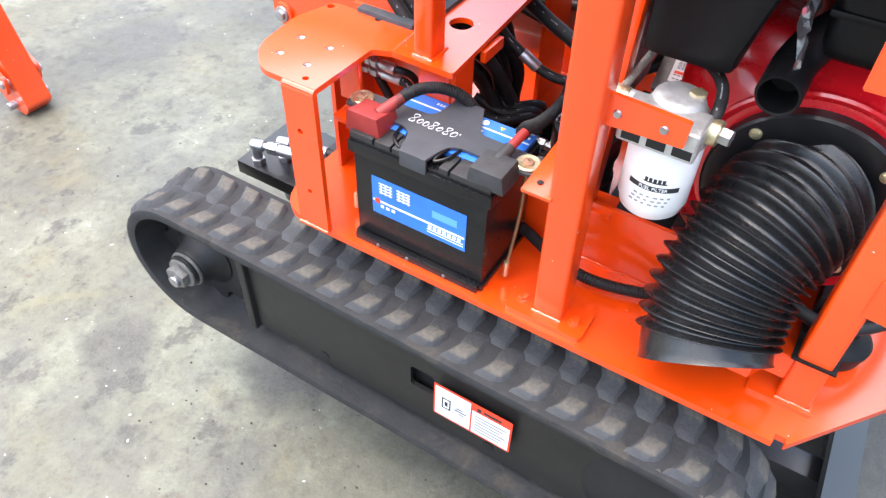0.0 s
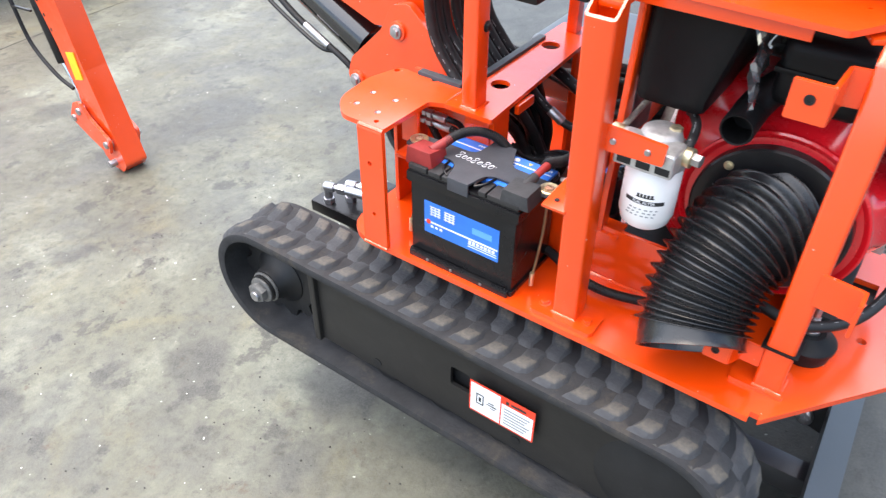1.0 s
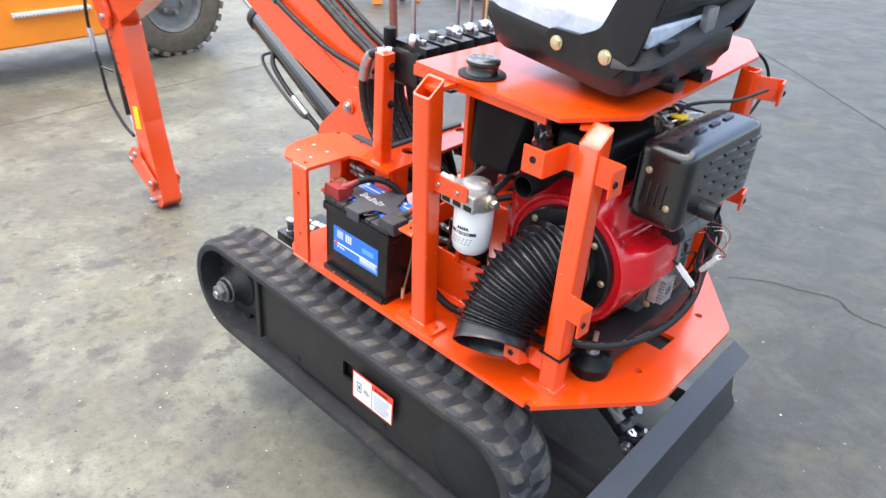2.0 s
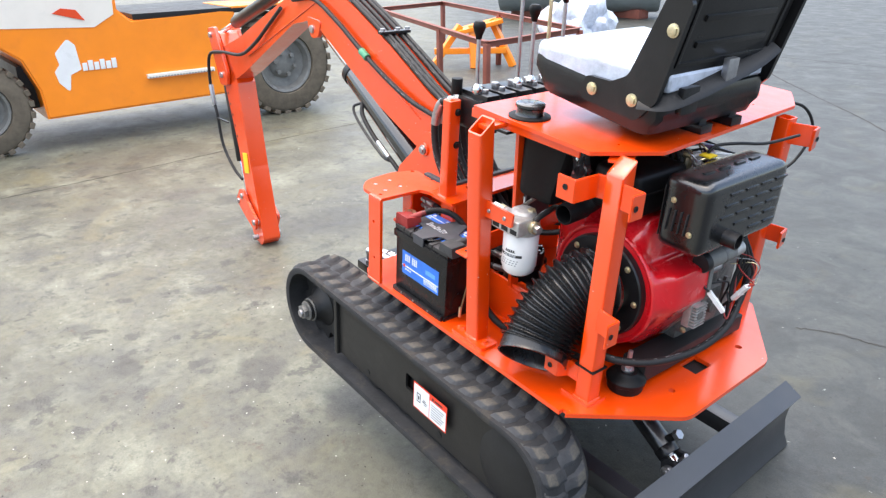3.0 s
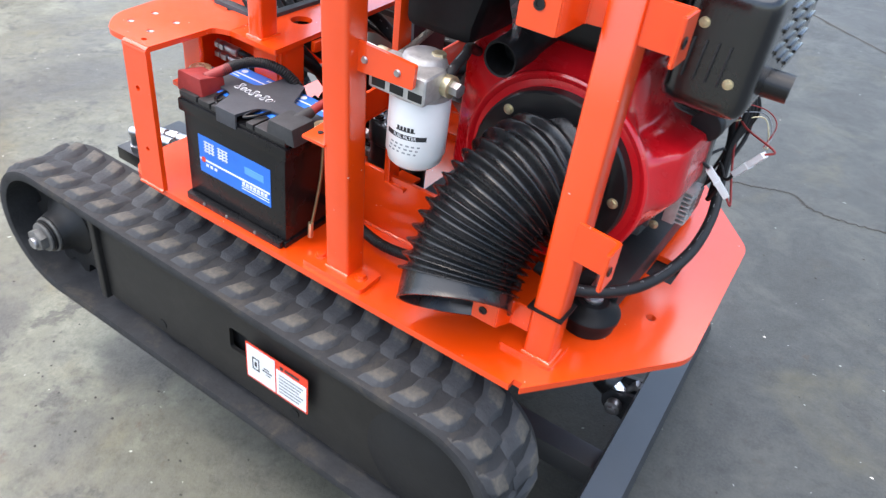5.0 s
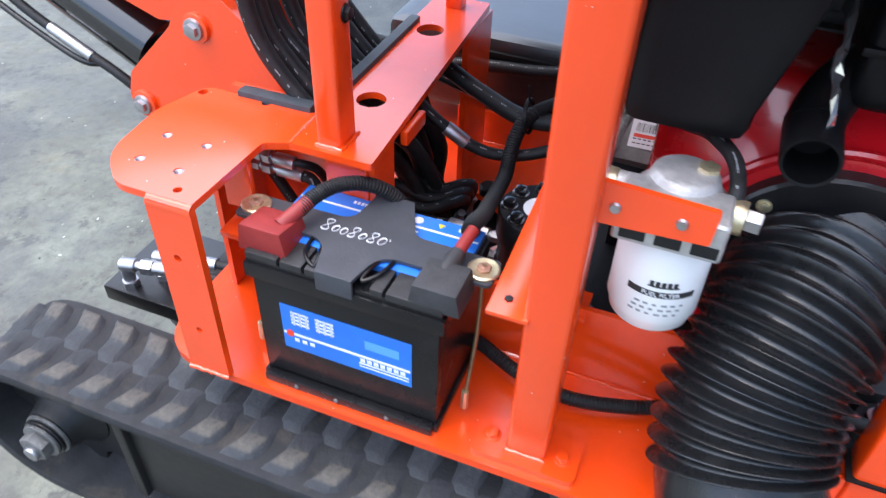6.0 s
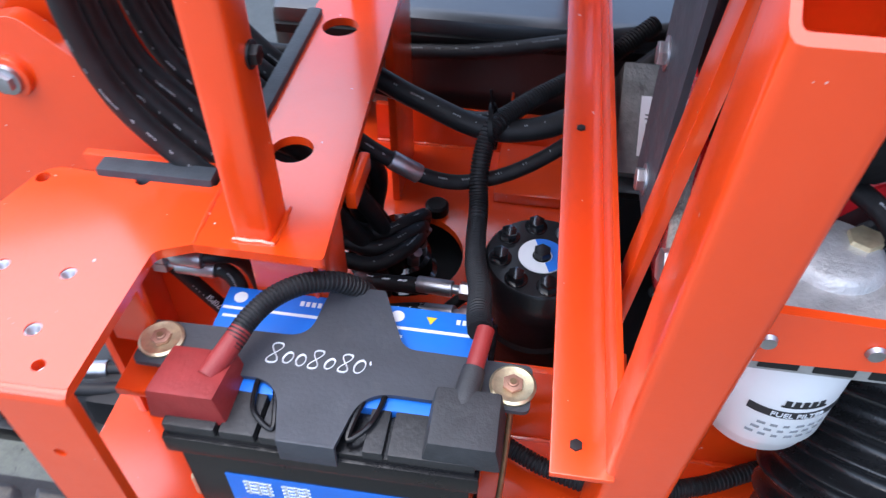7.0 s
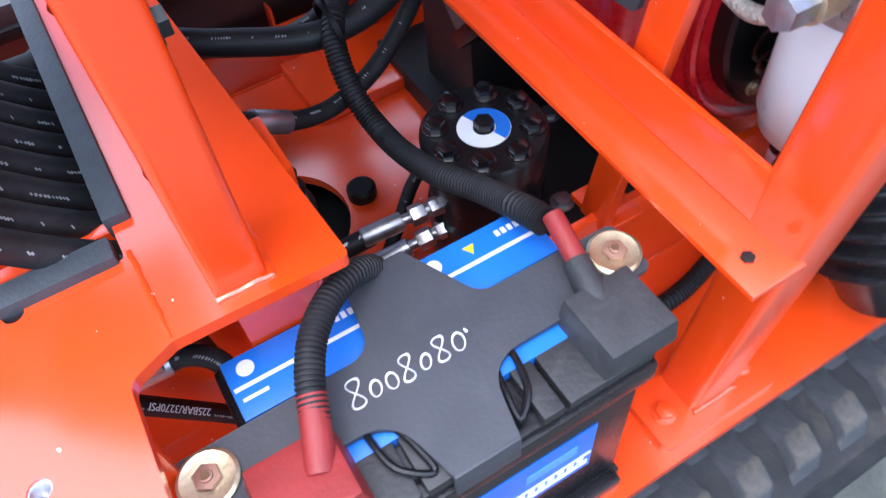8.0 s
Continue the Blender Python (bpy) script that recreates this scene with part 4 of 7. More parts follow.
# front label
fl = facing((-0.505, BY0 + 0.0028, 0.6945), (1, 0, 0), (0, 0, 1)) @ Matrix.Diagonal((1.0, 0.97, 1, 1))
lab = part("front_label", plate([Vector(p) for p in ((-0.098, -0.044), (0.098, -0.044), (0.098, 0.044), (-0.098, 0.044))], 0.001, fl @ Matrix.Translation((0, 0, 0.001))), BLUE, bat, "blue printed front label")
pr = B()
for lo, hi in (((-0.096, -0.014), (0.096, -0.010)), ((0.02, -0.028), (0.094, -0.0265)), ((0.02, -0.034), (0.094, -0.0325))):
    box((*lo, 0.001), (*hi, 0.0018), 0, bm=pr, m=fl)
for cx in (-0.068, -0.030):
    for k in range(4):
        box((cx - 0.014, 0.010 + 0.007 * k, 0.001), (cx + 0.014, 0.0125 + 0.007 * k, 0.0018), 0, bm=pr, m=fl)
    for dx in (-0.010, 0.0, 0.010):
        box((cx + dx - 0.0015, 0.008, 0.001), (cx + dx + 0.0015, 0.034, 0.0018), 0, bm=pr, m=fl)
for k in range(7):
    box((0.022 + 0.010 * k, -0.024, 0.001), (0.029 + 0.010 * k, -0.017, 0.0018), 0, bm=pr, m=fl)
for k in range(3):
    box((-0.080 + 0.012 * k, -0.026, 0.001), (-0.073 + 0.012 * k, -0.020, 0.0018), 0, bm=pr, m=fl)
part("print", pr, PAPER, lab)
pr = B()
box((0.03, 0.006, 0.0009), (0.080, 0.022, 0.0014), 0, bm=pr, m=fl)
part("print", pr, BLUELITE, lab)
pr = B()
cyl(fl @ Vector((-0.086, -0.012, 0.001)), fl @ Vector((-0.086, -0.012, 0.0021)), 0.006, 20, bev=0, bm=pr)
part("print", pr, REDINK, lab)
# hold-down strap: a cross of black steel
SY0, SY1, STZ = 0.972, 1.022, BZ + 0.0135
cross = round_poly([(-0.694, SY0, 0.008), (-0.553, SY0, 0.035), (-0.538, 0.915), (-0.486, 0.915), (-0.474, SY0, 0.040), (-0.325, SY0, 0.008), (-0.325, SY1, 0.008), (-0.447, SY1 + 0.002, 0.02),
                    (-0.478, 1.092, 0.003), (-0.532, 1.092, 0.003), (-0.540, SY1 + 0.002, 0.024), (-0.694, SY1, 0.008)], seg=8)
strap = part("hold_down_strap", plate(cross, 0.005, Matrix.Translation((0, 0, STZ))), STRAPM, bat, "black steel cross strap with chalk number")
part("strap_lip", box((-0.538, 0.912, STZ - 0.032), (-0.486, 0.917, STZ - 0.0002), 0.002), STRAPM, strap)
wm = facing((-0.524, 1.000, STZ + 0.0003), (1, 0.0, 0), (0, 1, 0))


def hand_eight(cx, cy, w, h, lean):
    return [(cx + w * math.sin(2 * a) + lean * h * math.cos(a), cy + h * math.cos(a)) for a in (0.25 + k * math.tau / 22 for k in range(24))]


def hand_zero(cx, cy, w, h, lean):
    return [(cx + w * math.cos(a) + lean * h * math.sin(a), cy + h * math.sin(a)) for a in (1.3 + k * math.tau / 16 for k in range(18))]


scribble("chalk_number", [hand_eight(-0.041, 0.001, 0.0052, 0.0115, 0.12), hand_zero(-0.027, -0.003, 0.0042, 0.0062, 0.2), hand_zero(-0.0145, -0.004, 0.0043, 0.0064, 0.1), hand_eight(-0.001, -0.001, 0.0045, 0.0105, 0.2),
                          hand_zero(0.013, -0.004, 0.0040, 0.0058, 0.3), hand_eight(0.027, -0.001, 0.0046, 0.0102, 0.15), hand_zero(0.041, -0.003, 0.0048, 0.0072, 0.2), [(0.0495, 0.004), (0.0505, 0.0005)]], wm, 0.0012, CHALK, strap)
for lx0, lx1, lx2 in ((-0.572, -0.566, -0.546), (-0.455, -0.462, -0.478)):
    part("handle_loop", sweep(smooth_path([(lx0, 0.984, BZ + 0.008), (lx0, 0.965, BZ + 0.010), (lx1, 0.940, BZ + 0.010), (lx2, 0.926, BZ + 0.007), (lx2 + (lx1 - lx2) * 0.1, 0.945, BZ + 0.010), (lx1 * 0.45 + lx2 * 0.55, 0.970, BZ + 0.010)], 6), 0.0028, 8), CASE, bat, "thin black carrying loop")
for x, y in ((-0.675, 0.999), (-0.342, 0.997)):
    bm = lathe([(0, 0), (0, 0.021), (0.003, 0.0215), (0.0045, 0.019), (0.003, 0.013), (0.003, 0)], (x, y, STZ), (x, y, STZ + 1), 32)
    part("washer", bm, GOLD, bat, "yellow zinc washer")
    bm = cyl((x, y, STZ + 0.003), (x, y, STZ + 0.007), 0.010, 6, bev=0.001)
    cyl((x, y, STZ + 0.006), (x, y, STZ + 0.009), 0.005, 14, bm=bm)
    part("clamp_nut", bm, surface("rusty_zinc", (0.42, 0.24, 0.17), 0.45, 0.6, vary=0.3, scale=90), bat, "rusty clamp nut")
    part("tie_rod", sweep(smooth_path([(x, y, STZ + 0.01), (x + 0.001, y - 0.01, 0.72), (x - 0.002, y - 0.035, 0.605)], 4), 0.0032, 10), RODM, bat, "thin brown zinc tie rod")
    part("rod_end", cyl((x - 0.002, y - 0.035, 0.59), (x - 0.002, y - 0.034, 0.625), 0.0055, 8), GOLD, bat)


def boot(name, lo, hi, tilt, mat, label):
    bm = box(lo, hi, 0.005, seg=2)
    mid = (Vector(lo) + Vector(hi)) / 2
    for v in bm.verts:
        f = (v.co.z - lo[2]) / (hi[2] - lo[2])
        v.co.x = mid.x + (v.co.x - mid.x) * (1 - 0.18 * f)
        v.co.z += tilt * (v.co.y - mid.y) * f
    return part(name, bm, mat, bat, label)


boot("terminal_boot", (-0.660, 0.926, BZ - 0.002), (-0.586, 0.985, BZ + 0.036), -0.20, REDRUB, "red rubber terminal boot")
boot("terminal_boot", (-0.414, 0.918, BZ - 0.002), (-0.344, 0.976, BZ + 0.033), 0.0, BOOTBLK, "black rubber terminal boot")
# battery cables
c1 = hose("battery_cable", [(-0.598, 0.985, 0.850), (-0.588, 1.012, 0.858), (-0.572, 1.038, 0.862), (-0.548, 1.062, 0.858), (-0.520, 1.082, 0.842), (-0.500, 1.098, 0.810), (-0.492, 1.12, 0.74), (-0.49, 1.16, 0.66)], 0.0108, "black corrugated cable conduit from the red boot", ribs=1, category="cable", n=10)
part("core", sweep(smooth_path([(-0.610, 0.955, 0.842), (-0.602, 0.975, 0.848), (-0.592, 1.002, 0.855)], 4), 0.0105), REDRUB, c1, "red cable sleeve")
c2 = hose("battery_cable", [(-0.377, 1.040, 0.846), (-0.381, 1.064, 0.840), (-0.385, 1.117, 0.814), (-0.396, 1.184, 0.783), (-0.402, 1.242, 0.766), (-0.405, 1.294, 0.764), (-0.409, 1.325, 0.782), (-0.408, 1.352, 0.806), (-0.398, 1.380, 0.826), (-0.36, 1.43, 0.834), (-0.28, 1.50, 0.85), (-0.2, 1.56, 0.89)], 0.0125, "black corrugated battery cable conduit crossing the engine bay", ribs=1, category="cable", n=10)
part("core", sweep(smooth_path([(-0.380, 0.985, 0.838), (-0.376, 1.010, 0.846), (-0.372, 1.038, 0.852)], 4), 0.0085), REDRUB, c2, "red cable core")
part("boot_neck", cyl((-0.384, 0.958, 0.832), (-0.378, 1.000, 0.842), 0.0125, 18, r2=0.0105), BOOTBLK, c2, "black rubber neck")

BRAID = surface("steel_braid", (0.40, 0.38, 0.33), 0.45, 0.7, vary=0.35, scale=240, grime=0.4, grime_col=(0.2, 0.18, 0.14), grime_scale=60, bump=0.9, bump_scale=420)
# ---- fuel filter on its bracket ----
fx, fy = -0.139, 0.996
flt = thing("fuel_filter", "white spin-on fuel filter under a cast aluminium head", "filter", (fx, fy, 0.83))
can = part("canister", lathe([(0, 0), (0, 0.030), (0.003, 0.040), (0.010, 0.0465), (0.022, 0.0485), (0.026, 0.051), (0.124, 0.051), (0.130, 0.048), (0.132, 0)], (fx, fy, 0.842), (fx, fy, 1.0), 48), WHITE, flt, "white filter canister")
part("drain", cyl((fx, fy, 0.828), (fx, fy, 0.843), 0.02, 20), BLACK, flt)
bm = lathe([(0, 0.0), (0, 0.053), (0.010, 0.054), (0.014, 0.050), (0.036, 0.048), (0.044, 0.040), (0.060, 0.034), (0.064, 0.028), (0.064, 0)], (fx, fy, 0.974), (fx, fy, 1.05), 40)
box((fx - 0.056, 0.926, 0.984), (fx + 0.052, 0.985, 1.030), 0.007, bm=bm, seg=3)
head = part("head", bm, ALU, flt, "cast aluminium filter head")
for k in range(3):
    part("pocket", box((fx - 0.048 + 0.035 * k, 0.9252, 0.990), (fx - 0.022 + 0.035 * k, 0.9275, 1.004), 0.001), FRAME, head, "dark casting pocket")
part("outlet", cyl((fx + 0.02, fy - 0.010, 1.006), (fx + 0.045, fy - 0.012, 1.006), 0.017, 18), ALU, head)
part("banjo", cyl((fx + 0.045, fy - 0.012, 1.006), (fx + 0.066, fy - 0.014, 1.006), 0.018, 20), GOLD, head, "brass banjo fitting")
part("banjo_bolt", cyl((fx + 0.066, fy - 0.014, 1.006), (fx + 0.082, fy - 0.016, 1.006), 0.012, 6), STEEL, head)
part("inlet", cyl((fx - 0.04, fy - 0.006, 1.006), (fx - 0.066, fy - 0.006, 1.007), 0.015, 18), ALU, head)
part("banjo", cyl((fx - 0.066, fy - 0.006, 1.007), (fx - 0.088, fy - 0.006, 1.008), 0.016, 20), GOLD, head, "brass banjo fitting")
part("banjo_bolt", cyl((fx - 0.088, fy - 0.006, 1.008), (fx - 0.112, fy - 0.007, 1.010), 0.013, 6), STEEL, head)
part("bleed_bolt", cyl((fx + 0.02, fy + 0.01, 1.018), (fx + 0.02, fy + 0.01, 1.042), 0.012, 6), GOLD, head)


def wrap(name, a0, a1, z0, z1, r, mat, parent, n=14):
    """A printed patch wrapped on the round can."""
    bm = B()
    rows = [[bm.verts.new((fx + rr * math.cos(a), fy + rr * math.sin(a), z)) for rr, z in ((r, z0), (r, z1), (r - 0.001, z1), (r - 0.001, z0))] for a in (a0 + (a1 - a0) * k / n for k in range(n + 1))]
    for u, v in zip(rows, rows[1:]):
        for k in range(4):
            bm.faces.new((u[k], v[k], v[(k + 1) % 4], u[(k + 1) % 4]))
    return part(name, bm, mat, parent)


D = math.radians
wrap("logo_band", D(-98), D(-60), 0.9205, 0.922, 0.0517, INK, can)
for k in range(5):
    wrap("logo_bar", D(-96 + 7 * k), D(-91 + 7 * k), 0.922, 0.9285, 0.0517, INK, can, 3)
wrap("name_band", D(-122), D(-38), 0.9065, 0.9145, 0.0517, INK, can)
for row in range(3):
    for k in range(6):
        wrap("text_bar", D(-115 + 11 * k + 3 * row), D(-108 + 11 * k + 3 * row - (k % 3)), 0.880 + 0.007 * row, 0.8825 + 0.007 * row, 0.0516, GREYINK, can, 3)


def bent_words(text, size, z, mid_deg, r, mat, parent):
    ob = words("band_words", text, size, Matrix.Identity(4), mat, parent)
    base = Vector(flt["base"])
    for v in ob.data.vertices:
        p = v.co + base
        a = D(mid_deg) + p.x / r
        rr = r + p.z
        v.co = Vector((fx + rr * math.cos(a), fy + rr * math.sin(a), z + p.y)) - base
    return ob


bent_words("FUEL FILTER", 0.0078, 0.9105, -80, 0.0520, PAPER, can)
br = part("filter_bracket", plate(round_poly([(-0.222, 1.008, 0.004), (-0.102, 1.013, 0.004), (-0.100, 1.052, 0.004), (-0.222, 1.058, 0.004)]), 0.007, facing((0, 0.9145, 0), (1, 0, 0), (0, 0, 1))), ORANGE, body, "orange filter bracket")
for x in (-0.194, -0.131):
    part("screw", lathe([(0, 0), (0, 0.0062), (-0.003, 0.005), (-0.003, 0)], (x, 0.914, 1.031), (x, 1.0, 1.031), 18), STEEL, br)
hose("fuel_line", [(-0.089, 0.985, 1.012), (-0.088, 1.005, 1.028), (-0.098, 1.05, 1.032), (-0.125, 1.11, 1.02), (-0.150, 1.18, 0.985), (-0.16, 1.24, 0.96)], 0.0085, "black fuel line from the filter head")
hose("fuel_line", [(-0.232, 0.990, 1.004), (-0.236, 1.010, 0.990), (-0.232, 1.035, 0.985), (-0.226, 1.08, 0.995), (-0.215, 1.13, 1.02), (-0.20, 1.16, 1.05)], 0.0062, "braided steel fuel pipe behind the filter", BRAID)

# ---- corrugated cooling-air duct ----
duct = thing("air_duct", "black corrugated rubber air duct on the engine fan", "duct", (0.03, 0.92, 0.62))
P0, P3 = Vector((0.050, 1.130, 0.842)), Vector((0.0245, 0.916, 0.656))
MOUTH = Vector((0.36, -0.66, -0.66)).normalized()
P1, P2 = P0 + Vector((-0.032, -0.105, 0.004)), P3 - MOUTH * 0.115
SIDES = 60


def duct_tube(t0, t1, step, outer, thick):
    """A stretch of the duct along its bent axis, with its wall thickness; outer gives the radius at 0..1."""
    bm = B()
    n = max(2, round((t1 - t0) / step))
    ts = [t0 + (t1 - t0) * i / n for i in range(n + 1)]
    loops = []
    for inner in (0, 1):
        rows = []
        for t in ts:
            p = P0 * (1 - t) ** 3 + P1 * 3 * t * (1 - t) ** 2 + P2 * 3 * t * t * (1 - t) + P3 * t ** 3
            d = ((P1 - P0) * 3 * (1 - t) ** 2 + (P2 - P1) * 6 * t * (1 - t) + (P3 - P2) * 3 * t * t).normalized()
            s = (Vector((1, 0, 0)) - d * d.x).normalized()
            u = d.cross(s)
            r = outer(t) - thick * inner
            rows.append([bm.verts.new(p + s * r * math.cos(a) + u * r * math.sin(a)) for a in (k * math.tau / SIDES for k in range(SIDES))])
        for a, b in zip(rows, rows[1:]):
            for k in range(SIDES):
                bm.faces.new((a[k], a[(k + 1) % SIDES], b[(k + 1) % SIDES], b[k]))
        loops.append(rows)
    for e in (0, -1):
        a, b = loops[0][e], loops[1][e]
        for k in range(SIDES):
            bm.faces.new((a[k], a[(k + 1) % SIDES], b[(k + 1) % SIDES], b[k]))
    return bm


def ridge(t):
    w = 0.5 + 0.5 * math.cos(t / 0.875 * 14 * math.tau)
    return 0.1125 - 0.004 * t - 0.0165 + 0.0165 * w ** 1.6


part("bellows", duct_tube(0.0, 0.88, 0.0035, ridge, 0.004), DUCT, duct, "black corrugated rubber bellows")
part("cuff", duct_tube(0.872, 1.0, 0.02, lambda t: 0.0985 + 0.002 * (t > 0.98), 0.005), DUCT, duct, "smooth rubber cuff at the open mouth")

# ---- the diesel engine ----
EX, EZ = 0.050, 0.838
eng = thing("diesel_engine", "red and black air-cooled diesel engine on a black base rail", "engine", (EX, 1.35, DZ))


COWL = round_poly([(0.264, 0.835, 0.022), (0.258, 0.934, 0.014), (0.176, 0.944, 0.020), (0.138, 1.062, 0.030), (-0.12, 1.068, 0.06), (-0.188, 0.98, 0.08), (-0.190, 0.72, 0.06), (-0.13, 0.655, 0.05), (0.150, 0.655, 0.030)], seg=5)


def cowl_radius(a):
    """Distance from the fan's axis to the cowl's outline in direction a."""
    c, s = math.cos(a), math.sin(a)
    best = 0.0
    for p, q in zip(COWL, COWL[1:] + COWL[:1]):
        px, pz, dx, dz = p.x - EX, p.y - EZ, q.x - p.x, q.y - p.y
        det = c * -dz + s * dx
        if abs(det) > 1e-9:
            r, u = (px * -dz + pz * dx) / det, (c * pz - s * px) / det
            if r > 0 and -1e-6 <= u <= 1 + 1e-6:
                best = max(best, r)
    return best


def housing(stations, n=160):
    """A moulded cowl: from a round flange to the cut-away outline, one ring behind the other."""
    bm = B()
    out = [cowl_radius(k * math.tau / n) for k in range(n)]
    rows = []
    for y, ring, mix, grow in stations:
        row = []
        for k in range(n):
            a = k * math.tau / n
            r = ring * (1 - mix) + (out[k] + grow) * mix
            row.append(bm.verts.new((EX + r * math.cos(a), y, EZ + r * math.sin(a))))
        rows.append(row)
    for u, v in zip(rows, rows[1:]):
        for k in range(n):
            bm.faces.new((u[k], u[(k + 1) % n], v[(k + 1) % n], v[k]))
    bm.faces.new(rows[0][::-1]), bm.faces.new(rows[-1])
    return bm


part("fan_shroud", housing([(1.150, 0.164, 0, 0), (1.145, 0.170, 0, 0), (1.144, 0.174, 0, 0), (1.147, 0.178, 0, 0), (1.153, 0.179, 0, 0), (1.155, 0.177, 0, 0), (1.164, 0.178, 0.12, -0.02), (1.180, 0.180, 0.45, -0.02),
                            (1.192, 0.182, 0.78, -0.016), (1.200, 0.182, 0.94, -0.010), (1.210, 0.182, 1, -0.005), (1.225, 0.182, 1, -0.001), (1.240, 0.182, 1, 0), (1.335, 0.182, 1, 0.002)]), RED, eng, "glossy red fan shroud")
part("shroud_gasket", housing([(1.335, 0.18, 1, 0.006), (1.350, 0.18, 1, 0.007)]), RIM, eng, "grey seal round the shroud")
part("fan_ring", lathe([(0, 0.095), (0, 0.146), (0.004, 0.150), (0.034, 0.152), (0.034, 0.095), (0, 0.095)], (EX, 1.128, EZ), (EX, 1.5, EZ), 56), SATIN, eng, "black fan ring")
for a in (45, 135, 225, 315, 0):
    bolt(eng, (EX + 0.130 * math.cos(D(a)), 1.128, EZ + 0.130 * math.sin(D(a))), (0, -1, 0), 0.007, 0.006, GOLD)
part("crankcase", box((-0.10, 1.352, 0.64), (0.19, 1.62, 0.93), 0.02), CAST, eng, "grey cast engine block")
for k in range(7):
    part("crankcase_rib", box((0.188, 1.35 + 0.035 * k, 0.68), (0.200, 1.362 + 0.035 * k, 0.80), 0.002), CAST, eng)
bm = box((-0.06, 1.36, 0.93), (0.16, 1.58, 1.10), 0.01)
part("cylinder_block", bm, CAST, eng)
for k in range(8):
    part("cylinder_fin", box((-0.075, 1.356, 0.945 + 0.019 * k), (0.175, 1.60, 0.953 + 0.019 * k), 0.002), CAST, eng)
bm = box((0.19, 1.37, 0.72), (0.245, 1.46, 0.83), 0.012)
cyl((0.245, 1.41, 0.78), (0.262, 1.41, 0.78), 0.025, 20, bm=bm)
part("oil_pump", bm, CAST, eng, "grey cast side cover")
part("injector_body", cyl((0.20, 1.44, 0.83), (0.20, 1.44, 0.99), 0.030, 24), CAST, eng)
for y in (1.40, 1.45, 1.50):
    part("injector_pipe", sweep(smooth_path([(0.19, y, 0.88), (0.22, y + 0.02, 0.93), (0.18, y, 1.0), (0.15, y - 0.02, 1.1)], 6), 0.004, 8), STEEL, eng)
part("rocker_cover", box((-0.03, 1.38, 1.10), (0.14, 1.56, 1.155), 0.015, seg=3), SATIN, eng)
for x, y, r0, mt in ((0.05, 1.42, 0.016, GOLD), (0.10, 1.38, 0.012, GOLD), (0.13, 1.44, 0.011, STEEL), (0.09, 1.50, 0.013, GOLD), (0.145, 1.36, 0.010, STEEL), (0.02, 1.39, 0.010, STEEL)):
    part("fuel_fitting", cyl((x, y, 1.15), (x, y, 1.178 + r0), r0, 6), mt, eng)
for k in range(5):
    part("lead", sweep(smooth_path([(0.03 + 0.028 * k, 1.40, 1.165), (0.05 + 0.03 * k, 1.37 - 0.01 * k, 1.215), (0.10 + 0.025 * k, 1.42, 1.235 - 0.006 * k), (0.15 + 0.02 * k, 1.50, 1.20)], 6), 0.0035, 8), (HOSE, STEEL, HOSE, WHITE, GOLD)[k], eng)
for k, (x, y, z, mt) in enumerate(((0.165, 1.33, 1.215, STEEL), (0.120, 1.345, 1.225, GOLD), (0.172, 1.375, 1.230, STEEL), (0.095, 1.36, 1.215, CAST))):
    part("fuel_fitting", cyl((x, y, 1.13), (x, y, z), 0.008, 6), mt, eng)
    part("banjo", cyl((x - 0.011, y, z - 0.014), (x + 0.011, y, z - 0.014), 0.0095, 16), mt, eng)
    part("fuel_pipe", sweep(smooth_path([(x, y, z - 0.01), (x - 0.02, y - 0.015, z + 0.012), (x - 0.05, y + 0.01, z + 0.005), (x - 0.06, y + 0.06, z - 0.04)], 6), 0.0030, 8), (STEEL, HOSE, GOLD, HOSE)[k], eng)
part("throttle_cable", sweep(smooth_path([(0.16, 1.36, 1.20), (0.175, 1.37, 1.245), (0.20, 1.44, 1.250), (0.22, 1.56, 1.235), (0.24, 1.70, 1.24)], 8), 0.0045, 10), HOSE, eng)
part("yellow_tag", box((0.158, 1.335, 1.222), (0.190, 1.372, 1.227), 0.001, m=Matrix.Translation((0, 0, 0.0))), YELLOW, eng)
part("violet_cap", cyl((0.150, 1.39, 1.19), (0.150, 1.39, 1.238), 0.013, 14), surface("violet_plastic", (0.10, 0.05, 0.16), 0.4), eng)
part("engine_bracket", plate(round_poly([(0.19, 0.75, 0.01), (0.255, 0.78, 0.01), (0.258, 0.95, 0.02), (0.19, 1.0, 0.01)]), 0.012, facing((0, 1.356, 0), (1, 0, 0), (0, 0, 1))), RIM, eng)
for x, z in ((0.245, 0.93), (0.242, 0.80), (0.21, 0.69), (0.235, 0.86)):
    bolt(eng, (x, 1.355, z), (0, -1, 0), 0.007, 0.006, GOLD)
part("clamp_bolt", cyl((0.235, 1.40, 0.91), (0.262, 1.40, 0.91), 0.014, 6), STEEL, eng)
